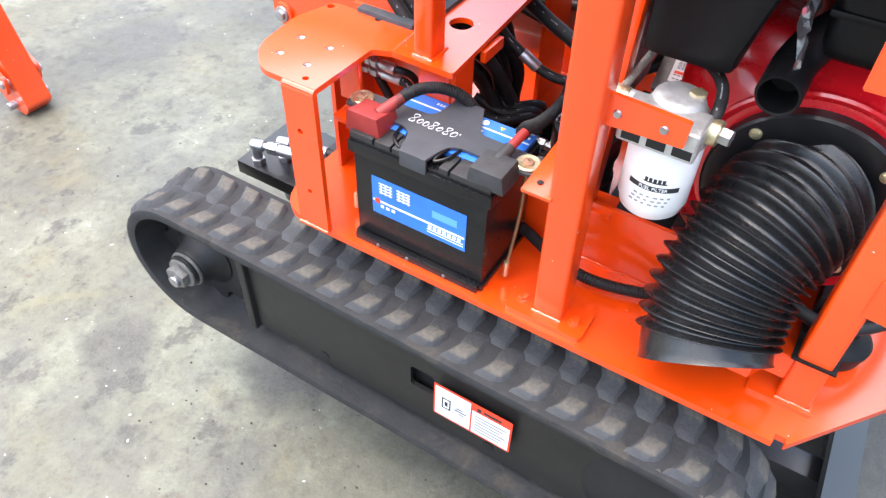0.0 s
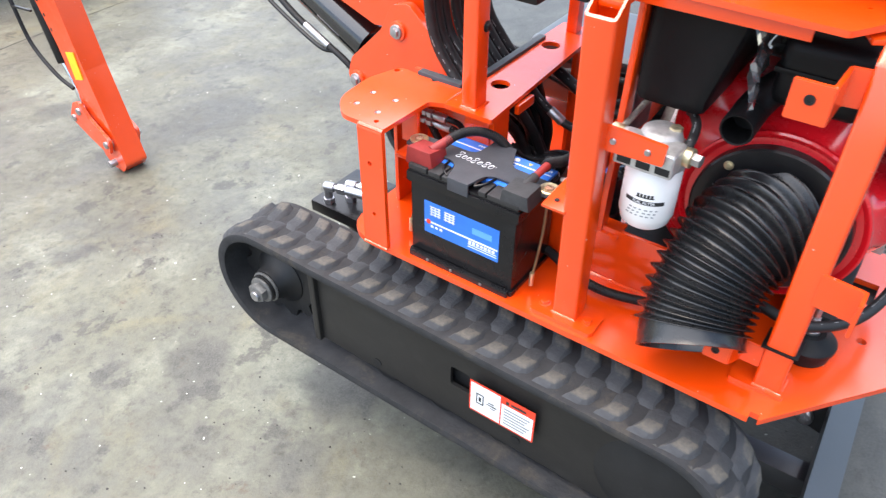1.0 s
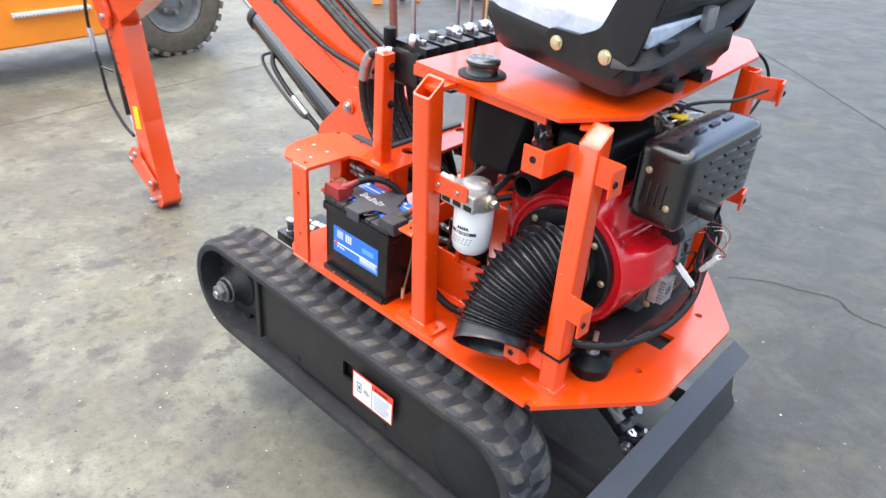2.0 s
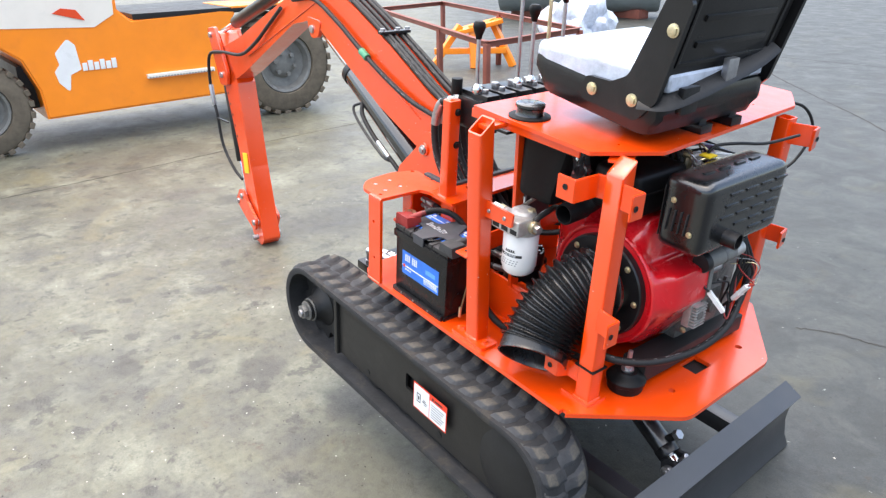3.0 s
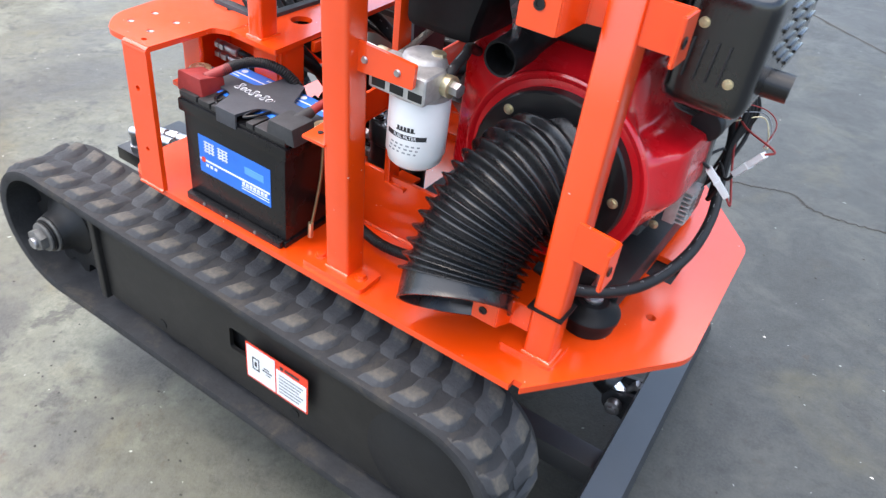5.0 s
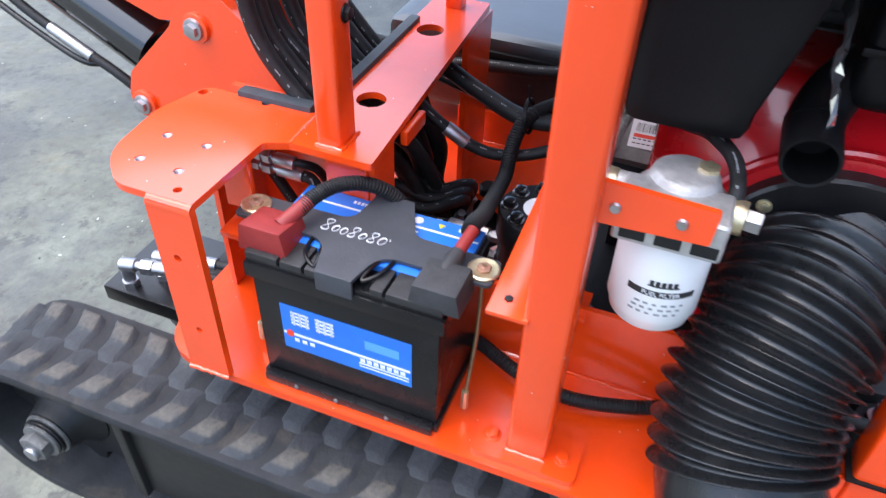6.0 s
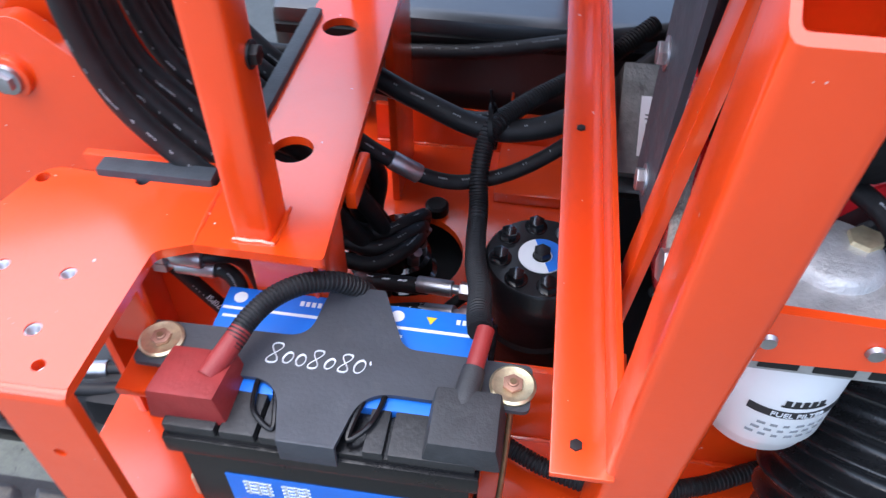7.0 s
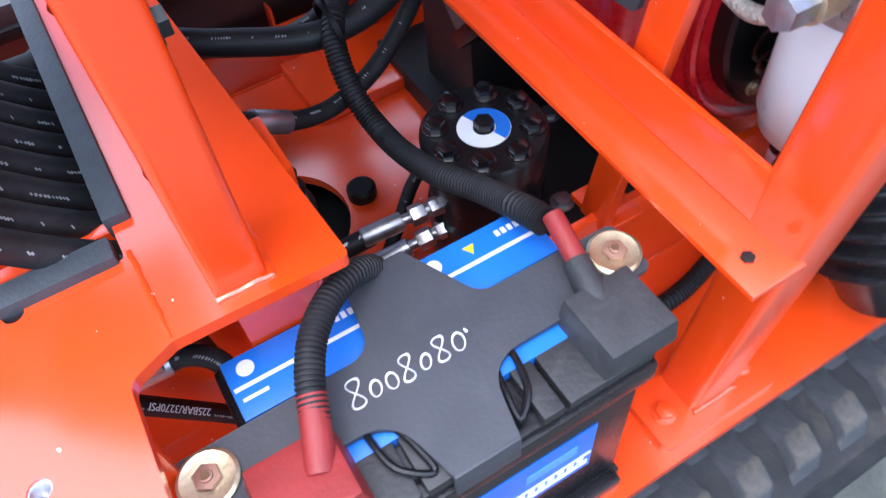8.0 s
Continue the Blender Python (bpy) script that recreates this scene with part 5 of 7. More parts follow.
# air cleaner and its stub
bm = box((-0.06, 1.11, 1.075), (0.145, 1.325, 1.200), 0.035, seg=5)
for v in bm.verts:
    if v.co.x < 0.02:
        v.co.x += 0.05
part("air_cleaner", bm, BLACK, eng, "black plastic air cleaner")
part("cleaner_seam", box((-0.012, 1.106, 1.138), (0.149, 1.344, 1.148), 0.004), BLACK, eng)
stub = smooth_path([(-0.028, 1.036, 1.052), (-0.028, 1.075, 1.054), (-0.026, 1.115, 1.062), (-0.010, 1.150, 1.085), (0.03, 1.18, 1.12)], 8)
part("stub_pipe", lathe([(0.055, 0.0), (0.055, 0.0245), (0.0, 0.0255), (-0.001, 0.0285), (0.004, 0.030), (0.075, 0.030), (0.075, 0.0)], stub[0], stub[0] + Vector((0, 1, 0.05)), 32), BLACK, eng, "black rubber stub pipe")
part("stub_elbow", sweep(stub[12:], 0.0298, 28), BLACK, eng)
# muffler
muf = part("muffler", box((0.186, 1.150, 1.026), (0.320, 1.525, 1.224), 0.042, seg=6), MUFF, eng, "satin black box muffler with slots")
part("seam", box((0.1965, 1.147, 1.055), (0.1990, 1.153, 1.195), 0.001), SATIN, muf)
for row, (first, count) in enumerate(((0.150, 2), (0.070, 3), (0.0, 4), (0.012, 4), (0.024, 4))):
    for k in range(count):
        y0 = 1.222 + first + 0.070 * k
        z0 = 1.062 + 0.030 * row
        part("louvre", box((0.3175, y0, z0), (0.3238, y0 + 0.056, z0 + 0.006), 0.0022, seg=2), MUFF, muf)
        part("slot", box((0.3185, y0 + 0.002, z0 - 0.0042), (0.3206, y0 + 0.054, z0), 0), INK, muf)
for k in range(4):
    part("louvre", box((0.248, 1.215 + 0.070 * k, 1.220), (0.260, 1.258 + 0.070 * k, 1.2285), 0.0035, seg=2), SATIN, muf)
for k in range(4):
    part("vent", bar((0.217 + 0.018 * k, 1.1495, 1.078), (0.220 + 0.018 * k, 1.1495, 1.138), 0.0095, 0.003, 0.001), INK, muf)
for x, z in ((0.226, 1.161), (0.286, 1.086)):
    bolt(muf, (x, 1.150, z), (0, -1, 0), 0.006, 0.005, GOLD)
part("tailpipe", lathe([(0, 0.023), (0.052, 0.023), (0.052, 0.019), (0.012, 0.019), (0.012, 0)], (0.305, 1.265, 1.065), (0.38, 1.272, 1.063), 28), SATIN, muf)
part("elbow", sweep(smooth_path([(0.24, 1.42, 1.04), (0.235, 1.42, 1.0), (0.20, 1.42, 0.97), (0.15, 1.42, 0.96)], 6), 0.022, 16), RIM, eng, "rusty grey exhaust elbow")
# base rail and rubber mounts
part("base_rail", box((0.150, 1.165, 0.592), (0.232, 1.66, 0.648), 0.006), FRAME, eng, "black engine base rail")
part("base_rail", box((-0.12, 1.15, 0.622), (-0.06, 1.66, 0.672), 0.008), FRAME, eng)
for x, y in ((0.197, 1.130), (-0.09, 1.17), (0.17, 1.64), (-0.09, 1.64)):
    part("rubber_mount", lathe([(0, 0), (0, 0.049), (0.004, 0.051), (0.022, 0.051), (0.026, 0.056), (0.036, 0.057), (0.044, 0.050), (0.050, 0.036), (0.058, 0.030), (0.058, 0)], (x, y, DZ), (x, y, 0.7), 40), BLACK, eng, "black rubber engine mount")
    bm = cyl((x, y, 0.632), (x, y, 0.640), 0.018, 20)
    cyl((x, y, 0.640), (x, y, 0.658), 0.013, 6, bm=bm)
    cyl((x, y, 0.658), (x, y, 0.668), 0.011, 6, bm=bm)
    cyl((x, y, 0.668), (x, y, 0.698), 0.007, 14, bm=bm)
    part("mount_stud", bm, STEEL, eng)
# electric plugs and leads at the engine's side
for p, q in (((0.274, 1.335, 0.858), (0.318, 1.356, 0.807)), ((0.310, 1.410, 0.828), (0.348, 1.397, 0.891))):
    p, q = Vector(p), Vector(q)
    pl = part("plug", bar(p, q, 0.016, 0.012, 0.002), WHITE, eng, "white wire plug")
    part("plug_collar", bar(p.lerp(q, 0.42), p.lerp(q, 0.50), 0.0182, 0.0142, 0.002), WHITE, pl)
    part("lead", sweep(smooth_path([q, q + Vector((0.012, 0.006, 0.010 if q.z > 0.85 else -0.016)), Vector((0.30, 1.43, q.z + 0.02)), Vector((0.27, 1.46, 0.92))], 8), 0.0022, 8), REDRUB, pl, "thin red lead")
    part("lead", sweep(smooth_path([p, p - (q - p) * 0.3, Vector((0.275, 1.43, p.z)), Vector((0.26, 1.44, 0.78))], 8), 0.003, 8), HOSE, pl)
st = part("starter_motor", cyl((0.252, 1.320, 0.948), (0.264, 1.420, 0.960), 0.026, 32, bev=0.004), RIM, eng, "grey steel starter motor")
part("starter_nose", cyl((0.250, 1.300, 0.946), (0.252, 1.322, 0.948), 0.028, 32, bev=0.003), FRAME, st)
part("starter_cap", cyl((0.264, 1.420, 0.960), (0.269, 1.458, 0.964), 0.022, 32, bev=0.006), ALU, st)
part("band", cyl((0.2587, 1.376, 0.9547), (0.2599, 1.386, 0.9559), 0.0270, 32, bev=0.001), CAST, st)
bm = cyl((0.236, 1.315, 0.905), (0.247, 1.400, 0.912), 0.018, 24, bev=0.003)
cyl((0.247, 1.400, 0.912), (0.249, 1.418, 0.914), 0.008, 6, bm=bm)
part("solenoid", bm, STEEL, st, "bright steel solenoid")
rg = part("regulator", box((0.232, 1.296, 0.742), (0.256, 1.350, 0.822), 0.003), ALU, eng, "finned aluminium regulator")
for k in range(8):
    part("fin", box((0.254, 1.297, 0.747 + 0.0095 * k), (0.273, 1.349, 0.7505 + 0.0095 * k), 0.001), ALU, rg)
part("regulator_face", box((0.2545, 1.307, 0.775), (0.2745, 1.330, 0.797), 0.002), CAST, rg)
for k in range(4):
    part("harness_lead", sweep(smooth_path([(0.27, 1.455 + 0.008 * k, 0.985), (0.285 + 0.005 * k, 1.450 + 0.010 * k, 0.93), (0.282, 1.440 + 0.012 * k, 0.86), (0.290 - 0.006 * k, 1.43 + 0.012 * k, 0.79), (0.275, 1.46, 0.73)], 8), 0.0055 - 0.0006 * k, 10), HOSE, eng, "black harness lead")
for k, mt in ((0, REDRUB), (1, GREYINK), (2, GOLD)):
    part("fine_wire", sweep(smooth_path([(0.268, 1.43, 0.955 - 0.02 * k), (0.315, 1.46 + 0.01 * k, 0.945 - 0.012 * k), (0.342, 1.455, 0.925 - 0.022 * k), (0.338, 1.425, 0.890)], 8), 0.0013, 6), mt, eng, "fine wire")
for k, mt in ((0, HOSE), (1, REDRUB), (2, HOSE)):
    part("lead", sweep(smooth_path([(0.20, 1.42 + 0.03 * k, 0.99), (0.27, 1.48 + 0.02 * k, 0.93), (0.29, 1.53, 0.86), (0.27, 1.50 - 0.02 * k, 0.78), (0.22, 1.45, 0.72)], 8), 0.004, 8), mt, eng)
hose("fuel_return_hose", [(0.10, 1.06, 0.70), (0.18, 1.06, 0.690), (0.26, 1.14, 0.690), (0.30, 1.28, 0.695), (0.30, 1.42, 0.715), (0.275, 1.52, 0.76), (0.26, 1.56, 0.84), (0.22, 1.56, 0.95)], 0.011, "black hose looping round the engine base", n=10)

# ---- fuel tank under the seat plate ----
tank = thing("fuel_tank", "black plastic fuel tank hung under the seat plate", "tank", (-0.12, 1.25, 1.0))
bm = box((-0.222, 1.047, 1.045), (-0.045, 1.60, 1.274), 0.03, seg=4)
for v in bm.verts:
    if v.co.z < 1.12 and v.co.x > -0.13:
        v.co.x -= 0.045
part("shell", bm, BLACK, tank, "black plastic tank shell")
part("tank_bracket", plate(round_poly([(1.085, 1.27), (1.112, 0.934, 0.01), (1.205, 0.925, 0.01), (1.235, 1.27)]), 0.006, facing((-0.238, 0, 0), (0, 1, 0), (0, 0, 1))), STRAPM, tank, "dark steel tank bracket")
for y, z in ((1.147, 0.957), (1.190, 1.06)):
    bolt(tank, (-0.244, y, z), (-1, 0, 0), 0.011, 0.009, STEEL)
tag_m = facing((-0.198, 1.338, 0.880), (1, 0.0, 0.02), (-0.014, 0.72, 0.69)) @ Matrix.Scale(0.56, 4)
tagp = part("approval_tag", plate(round_poly([(-0.055, -0.062), (0.055, -0.062), (0.055, 0.062), (-0.055, 0.062)]), 0.001, tag_m), PAPER, tank, "white printed approval tag")
pr = B()
rb = random.Random(8)
for row, hh in ((0.022, 0.0025), (0.014, 0.0025), (-0.040, 0.003), (-0.052, 0.003)):
    for k in range(7):
        box((-0.045 + 0.013 * k, row, 0.0002), (-0.036 + 0.013 * k, row + hh, 0.0006), 0, bm=pr, m=tag_m)
for k in range(26):
    x = -0.042 + 0.0033 * k
    box((x, -0.018, 0.0002), (x + rb.choice((0.001, 0.0016, 0.0022)), 0.006, 0.0006), 0, bm=pr, m=tag_m)
part("print", pr, INK, tagp)
pr = B()
box((-0.045, -0.034, 0.0002), (0.02, -0.024, 0.0006), 0, bm=pr, m=tag_m)
part("print", pr, REDINK, tagp)
words("heading", "\u5408\u683c\u8bc1", 0.020, tag_m @ Matrix.Translation((0, 0.044, 0.0004)), INK, tagp)
# a crumpled clear film left hanging at the tank's side
film_m = bpy.data.materials.new("clear_film")
film_m.use_nodes = True
fb = film_m.node_tree.nodes["Principled BSDF"]
fb.inputs["Base Color"].default_value, fb.inputs["Roughness"].default_value = (0.85, 0.88, 0.92, 1), 0.08
fb.inputs["Transmission Weight"].default_value, fb.inputs["IOR"].default_value = 0.95, 1.35
film = thing("plastic_film", "crumpled clear plastic film hanging beside the fuel tank", "film", (-0.04, 1.08, 1.2))
bm = B()
rows = []
for i in range(15):
    row = []
    for j in range(7):
        p = Vector((-0.052 + 0.030 * i / 14, 1.055 + 0.012 * j, 1.272 - 0.200 * i / 14 * (1 - 0.05 * j)))
        n = noise.noise_vector(p * 38) * 0.012 + noise.noise_vector(p * 95) * 0.005
        row.append(bm.verts.new(p + n))
    rows.append(row)
for u, v in zip(rows, rows[1:]):
    for k in range(6):
        bm.faces.new((u[k], u[k + 1], v[k + 1], v[k]))
part("sheet", bm, film_m, film, smooth=False)
cap = thing("tank_cap", "black filler cap on the seat plate", "cap", (-0.190, 1.035, SZ))
part("flange", lathe([(0, 0), (0, 0.058), (0.004, 0.058), (0.007, 0.050), (0.007, 0)], (-0.190, 1.035, SZ), (-0.190, 1.035, SZ + 1), 40), BLACK, cap)
part("knob", lathe([(0.005, 0), (0.005, 0.042), (0.010, 0.0385), (0.026, 0.0385), (0.030, 0.042), (0.037, 0.041), (0.039, 0.037), (0.039, 0)], (-0.190, 1.035, SZ), (-0.190, 1.035, SZ + 1), 20), MUFF, cap)

pump = thing("hydraulic_pump", "dark grey hydraulic pump beside the engine", "pump", (-0.19, 1.42, DZ))
pm = facing((-0.198, 1.338, 0.878), (1, 0, 0), (0, 0.72, 0.69))
part("pump_body", box((-0.055, -0.055, -0.12), (0.075, 0.075, -0.002), 0.006, m=pm), CAST, pump, "grey cast pump body")
part("pump_flange", box((-0.07, -0.075, -0.10), (0.085, -0.055, -0.03), 0.004, m=pm), SATIN, pump)
part("pump_foot", box((-0.235, 1.38, DZ), (-0.13, 1.50, 0.82), 0.008), FRAME, pump)
bolt(pump, pm @ Vector((0.02, -0.0475, -0.002)), pm.col[2].to_3d(), 0.006, 0.005, FRAME)
part("sub_frame", box((-0.265, 1.112, DZ), (-0.065, 1.60, DZ + 0.034), 0.004), FRAME, eng, "black engine sub-frame")
for x, y in ((-0.150, 1.150), (-0.225, 1.20), (-0.15, 1.33)):
    bolt(eng, (x, y, DZ + 0.034), (0, 0, 1), 0.011, 0.009, STEEL)

# ---- operator's seat ----
seat = thing("operator_seat", "black vinyl operator seat still wrapped in clear plastic", "seat", (0.02, 1.33, SZ))
SEATWRAP = surface("plastic_wrap", (0.48, 0.53, 0.62), 0.16, vary=0.25, scale=16, grime=0.5, grime_col=(0.25, 0.28, 0.33), grime_scale=7, bump=0.9, bump_scale=26, coat=0.5)
for y in (1.31, 1.45):
    part("slide_rail", box((-0.12, y, SZ), (0.165, y + 0.05, SZ + 0.024), 0.004), SATIN, seat, "black slide rail")
    part("slide_rail", box((-0.10, y + 0.008, SZ + 0.022), (0.15, y + 0.042, SZ + 0.050), 0.004), SATIN, seat)
bm = box((-0.255, 1.093, SZ + 0.020), (0.172, 1.570, SZ + 0.135), 0.050, seg=4)
for v in bm.verts:
    if v.co.z < SZ + 0.07:
        v.co.x = 0.0 + (v.co.x - 0.0) * 0.90
    if v.co.x < -0.1:
        v.co.z += 0.035 * (-0.1 - v.co.x) / 0.1
part("pan", bm, SATIN, seat, "black seat pan")
bm = box((-0.250, 1.095, SZ + 0.105), (0.140, 1.555, SZ + 0.195), 0.035, seg=4)
bmesh.ops.subdivide_edges(bm, edges=bm.edges, cuts=2, use_grid_fill=True)
for v in bm.verts:
    v.co += Vector((0, 0, 1)) * 0.006 * noise.noise(v.co * 14) if v.co.z > SZ + 0.15 else Vector((0, 0, 0))
part("cushion", bm, SEATWRAP, seat, "cushion under crinkled clear plastic")
bk = B()
bkm = Matrix.Translation((0.135, 1.325, SZ + 0.165)) @ Matrix.Rotation(D(13), 4, "Y")
box((-0.035, -0.238, 0.0), (0.030, 0.238, 0.40), 0.026, bm=bk, seg=3, m=bkm)
back = part("backrest", bk, SATIN, seat, "black backrest shell")
for lo, hi in (((0.026, -0.20, 0.040), (0.034, 0.20, 0.052)), ((0.026, -0.20, 0.345), (0.034, 0.20, 0.357)), ((0.026, -0.20, 0.048), (0.034, -0.188, 0.35)), ((0.026, 0.188, 0.048), (0.034, 0.20, 0.35)), ((0.026, -0.15, 0.085), (0.036, 0.15, 0.100)), ((0.026, -0.15, 0.15), (0.036, 0.15, 0.165))):
    part("moulded_rib", box(lo, hi, 0.003, m=bkm), SATIN, back)
part("belt", sweep(smooth_path([(0.12, 1.082, SZ + 0.112), (0.178, 1.11, SZ + 0.118), (0.192, 1.20, SZ + 0.135), (0.192, 1.34, SZ + 0.160), (0.190, 1.46, SZ + 0.185), (0.185, 1.545, SZ + 0.215)], 8), 0.024, 10, flat=0.12), FRAME, seat, "black seat belt webbing")
for y0 in (1.080, 1.570):
    arm = plate(round_poly([(-0.065, SZ + 0.078, 0.02), (0.12, SZ + 0.062, 0.03), (0.172, SZ + 0.12, 0.03), (0.228, SZ + 0.36, 0.02), (0.160, SZ + 0.37, 0.02), (0.080, SZ + 0.165, 0.04), (0.03, SZ + 0.140, 0.03), (-0.05, SZ + 0.140, 0.02)]), 0.014,
                facing((0, y0, 0), (1, 0, 0), (0, 0, 1)))
    part("hinge_plate", arm, SATIN, seat, "black hinge plate")
for x, z in ((-0.024, SZ + 0.110), (0.103, SZ + 0.110), (0.186, SZ + 0.289)):
    bolt(seat, (x, 1.079, z), (0, -1, 0), 0.012, 0.006, GOLD)
part("belt_buckle", box((0.186, 1.310, SZ + 0.150), (0.204, 1.355, SZ + 0.205), 0.004), STEEL, seat)
part("belt_anchor", box((0.180, 1.15, SZ + 0.085), (0.198, 1.215, SZ + 0.150), 0.004), SATIN, seat)
part("rear_trim", box((0.10, 1.12, SZ + 0.135), (0.175, 1.53, SZ + 0.180), 0.015, seg=3), SEATWRAP, seat)

# ---- swing motor and deck fittings ----
mx, my, mz = -0.323, 1.213, 0.776
mot = thing("swing_motor", "black hydraulic swing motor with bolted cap", "motor", (mx, my, DZ))
part("housing", lathe([(0, 0), (0, 0.062), (0.02, 0.064), (0.10, 0.064), (0.105, 0.060), (0.15, 0.060), (0.155, 0.065), (mz - DZ - 0.004, 0.065), (mz - DZ, 0.062), (mz - DZ, 0)], (mx, my, DZ), (mx, my, 1), 56), SATIN, mot, "black enamelled housing")
for k in range(8):
    a = k * math.tau / 8 + 0.2
    bolt(mot, (mx + 0.048 * math.cos(a), my + 0.048 * math.sin(a), mz), (0, 0, 1), 0.0100, 0.011, GLOSSBLK)
tag = part("badge", lathe([(0.0, 0.011), (0.0, 0.027), (0.0012, 0.027), (0.0012, 0.011), (0, 0.011)], (mx, my, mz), (mx, my, 1), 40), PAPER, mot, "round white and blue badge")
wrapb = B()
vsr = [[wrapb.verts.new((mx + r * math.cos(D(a)), my + r * math.sin(D(a)), mz + 0.0018)) for r in (0.012, 0.0265)] for a in range(-70, 120, 10)]
for u, v in zip(vsr, vsr[1:]):
    wrapb.faces.new((u[0], u[1], v[1], v[0]))
got = bmesh.ops.extrude_face_region(wrapb, geom=wrapb.faces[:])
bmesh.ops.translate(wrapb, verts=[v for v in got["geom"] if isinstance(v, bmesh.types.BMVert)], vec=(0, 0, -0.0008))
part("badge_band", wrapb, BLUE, tag)
part("centre_bolt", cyl((mx, my, mz), (mx, my, mz + 0.011), 0.0105, 6), SATIN, mot)
for x, y in ((-0.409, 1.376), (-0.487, 1.484)):
    t = thing("rubber_plug", "black rubber plug in the deck", "plug", (x, y, DZ))
    part("plug_head", lathe([(0, 0), (0, 0.019), (0.014, 0.019), (0.018, 0.015), (0.018, 0)], (x, y, DZ), (x, y, 1), 24), BLACK, t)


def fitting(pts, name="hose_fitting", label="bright crimped hose end", parent=None):
    """A crimped sleeve with a hexagon nut, from the hose outward."""
    a, b = Vector(pts[0]), Vector(pts[1])
    t = parent or thing(name, label, "fitting", tuple(a))
    bm = cyl(a, a.lerp(b, 0.5), 0.0105, 20, bev=0.002)
    cyl(a.lerp(b, 0.45), a.lerp(b, 0.62), 0.006, 14, bm=bm)
    cyl(a.lerp(b, 0.60), a.lerp(b, 0.78), 0.0115, 6, bm=bm)
    cyl(a.lerp(b, 0.78), a.lerp(b, 0.85), 0.0075, 14, bm=bm)
    cyl(a.lerp(b, 0.84), b, 0.0105, 6, bm=bm)
    part("sleeve", bm, STEEL, t)
    return t


HY = "black rubber hydraulic hose"
h = hose("hydraulic_hose", [(-0.58, 1.36, 0.52), (-0.57, 1.30, 0.60), (-0.535, 1.245, 0.662), (-0.495, 1.228, 0.682), (-0.458, 1.222, 0.690)], 0.011, HY + " to the swing motor")
fitting([(-0.470, 1.218, 0.698), (-0.380, 1.208, 0.704)], parent=h)
hose_print(h, [(-0.58, 1.36, 0.52), (-0.57, 1.30, 0.60), (-0.535, 1.245, 0.662), (-0.495, 1.228, 0.682), (-0.458, 1.222, 0.690)], 0.011, 0.5, 0.95, (0, -0.3, 1), PAPER, 2)
h = hose("hydraulic_hose", [(-0.59, 1.33, 0.50), (-0.57, 1.26, 0.56), (-0.54, 1.23, 0.61), (-0.50, 1.224, 0.632), (-0.460, 1.220, 0.645)], 0.011, HY + " to the swing motor")
fitting([(-0.468, 1.221, 0.643), (-0.376, 1.202, 0.670)], parent=h)
hose_print(h, [(-0.59, 1.33, 0.50), (-0.57, 1.26, 0.56), (-0.54, 1.23, 0.61), (-0.50, 1.224, 0.632), (-0.460, 1.220, 0.645)], 0.011, 0.55, 0.9, (0, -0.3, 1), PAPER, 3)
h = hose("hydraulic_hose", [(-0.58, 1.30, 0.88), (-0.553, 1.312, 0.838), (-0.52, 1.317, 0.811), (-0.484, 1.322, 0.787), (-0.43, 1.335, 0.770), (-0.36, 1.36, 0.780), (-0.28, 1.41, 0.815), (-0.20, 1.49, 0.87)], 0.010, HY + " sagging across the bay")
part("sleeve", cyl((-0.519, 1.317, 0.811), (-0.484, 1.322, 0.787), 0.0122, 18), STEEL, h)
hose("hydraulic_hose", [(-0.70, 1.42, 0.88), (-0.60, 1.45, 0.855), (-0.50, 1.43, 0.822), (-0.40, 1.395, 0.812), (-0.30, 1.41, 0.832), (-0.18, 1.50, 0.89)], 0.015, HY + ", thick, tied to the cable", seg=16)
hose("hydraulic_hose", [(-0.70, 1.46, 0.84), (-0.60, 1.49, 0.80), (-0.50, 1.49, 0.775), (-0.42, 1.45, 0.790), (-0.36, 1.44, 0.83), (-0.2, 1.56, 0.88)], 0.008, HY)
hose("hydraulic_hose", [(-0.47, 1.22, 0.60), (-0.42, 1.25, 0.64), (-0.37, 1.29, 0.66), (-0.33, 1.29, 0.68)], 0.008, HY + " behind the motor")
tie = thing("cable_tie", "black plastic cable tie round the hoses", "cable tie", (-0.399, 1.385, 0.826))
part("loop", lathe([(0, 0.027), (0.006, 0.027), (0.006, 0.030), (0, 0.030), (0, 0.027)], (-0.402, 1.385, 0.824), (-0.38, 1.385, 0.827), 24), BLACK, tie)
part("tail", bar((-0.400, 1.382, 0.850), (-0.405, 1.388, 0.877), 0.004, 0.0015, 0.0003), BLACK, tie)
swv = thing("swivel_joint", "glossy black swivel joint with bright fittings in the deck hole", "swivel", (-0.53, 1.37, 0.45))
part("core", lathe([(0, 0), (0, 0.055), (0.10, 0.055), (0.105, 0.048), (0.135, 0.046), (0.14, 0.040), (0.14, 0)], (-0.525, 1.375, 0.45), (-0.525, 1.375, 1), 36), GLOSSBLK, swv, "glossy black core")
for k in range(5):
    a = k * math.tau / 5 + 0.5
    x, y = -0.525 + 0.032 * math.cos(a), 1.375 + 0.032 * math.sin(a)
    bm = cyl((x, y, 0.585), (x, y, 0.606), 0.010, 6)
    cyl((x, y, 0.604), (x + 0.012 * math.cos(a), y + 0.012 * math.sin(a), 0.622), 0.0075, 14, bm=bm)
    part("fitting", bm, STEEL, swv)
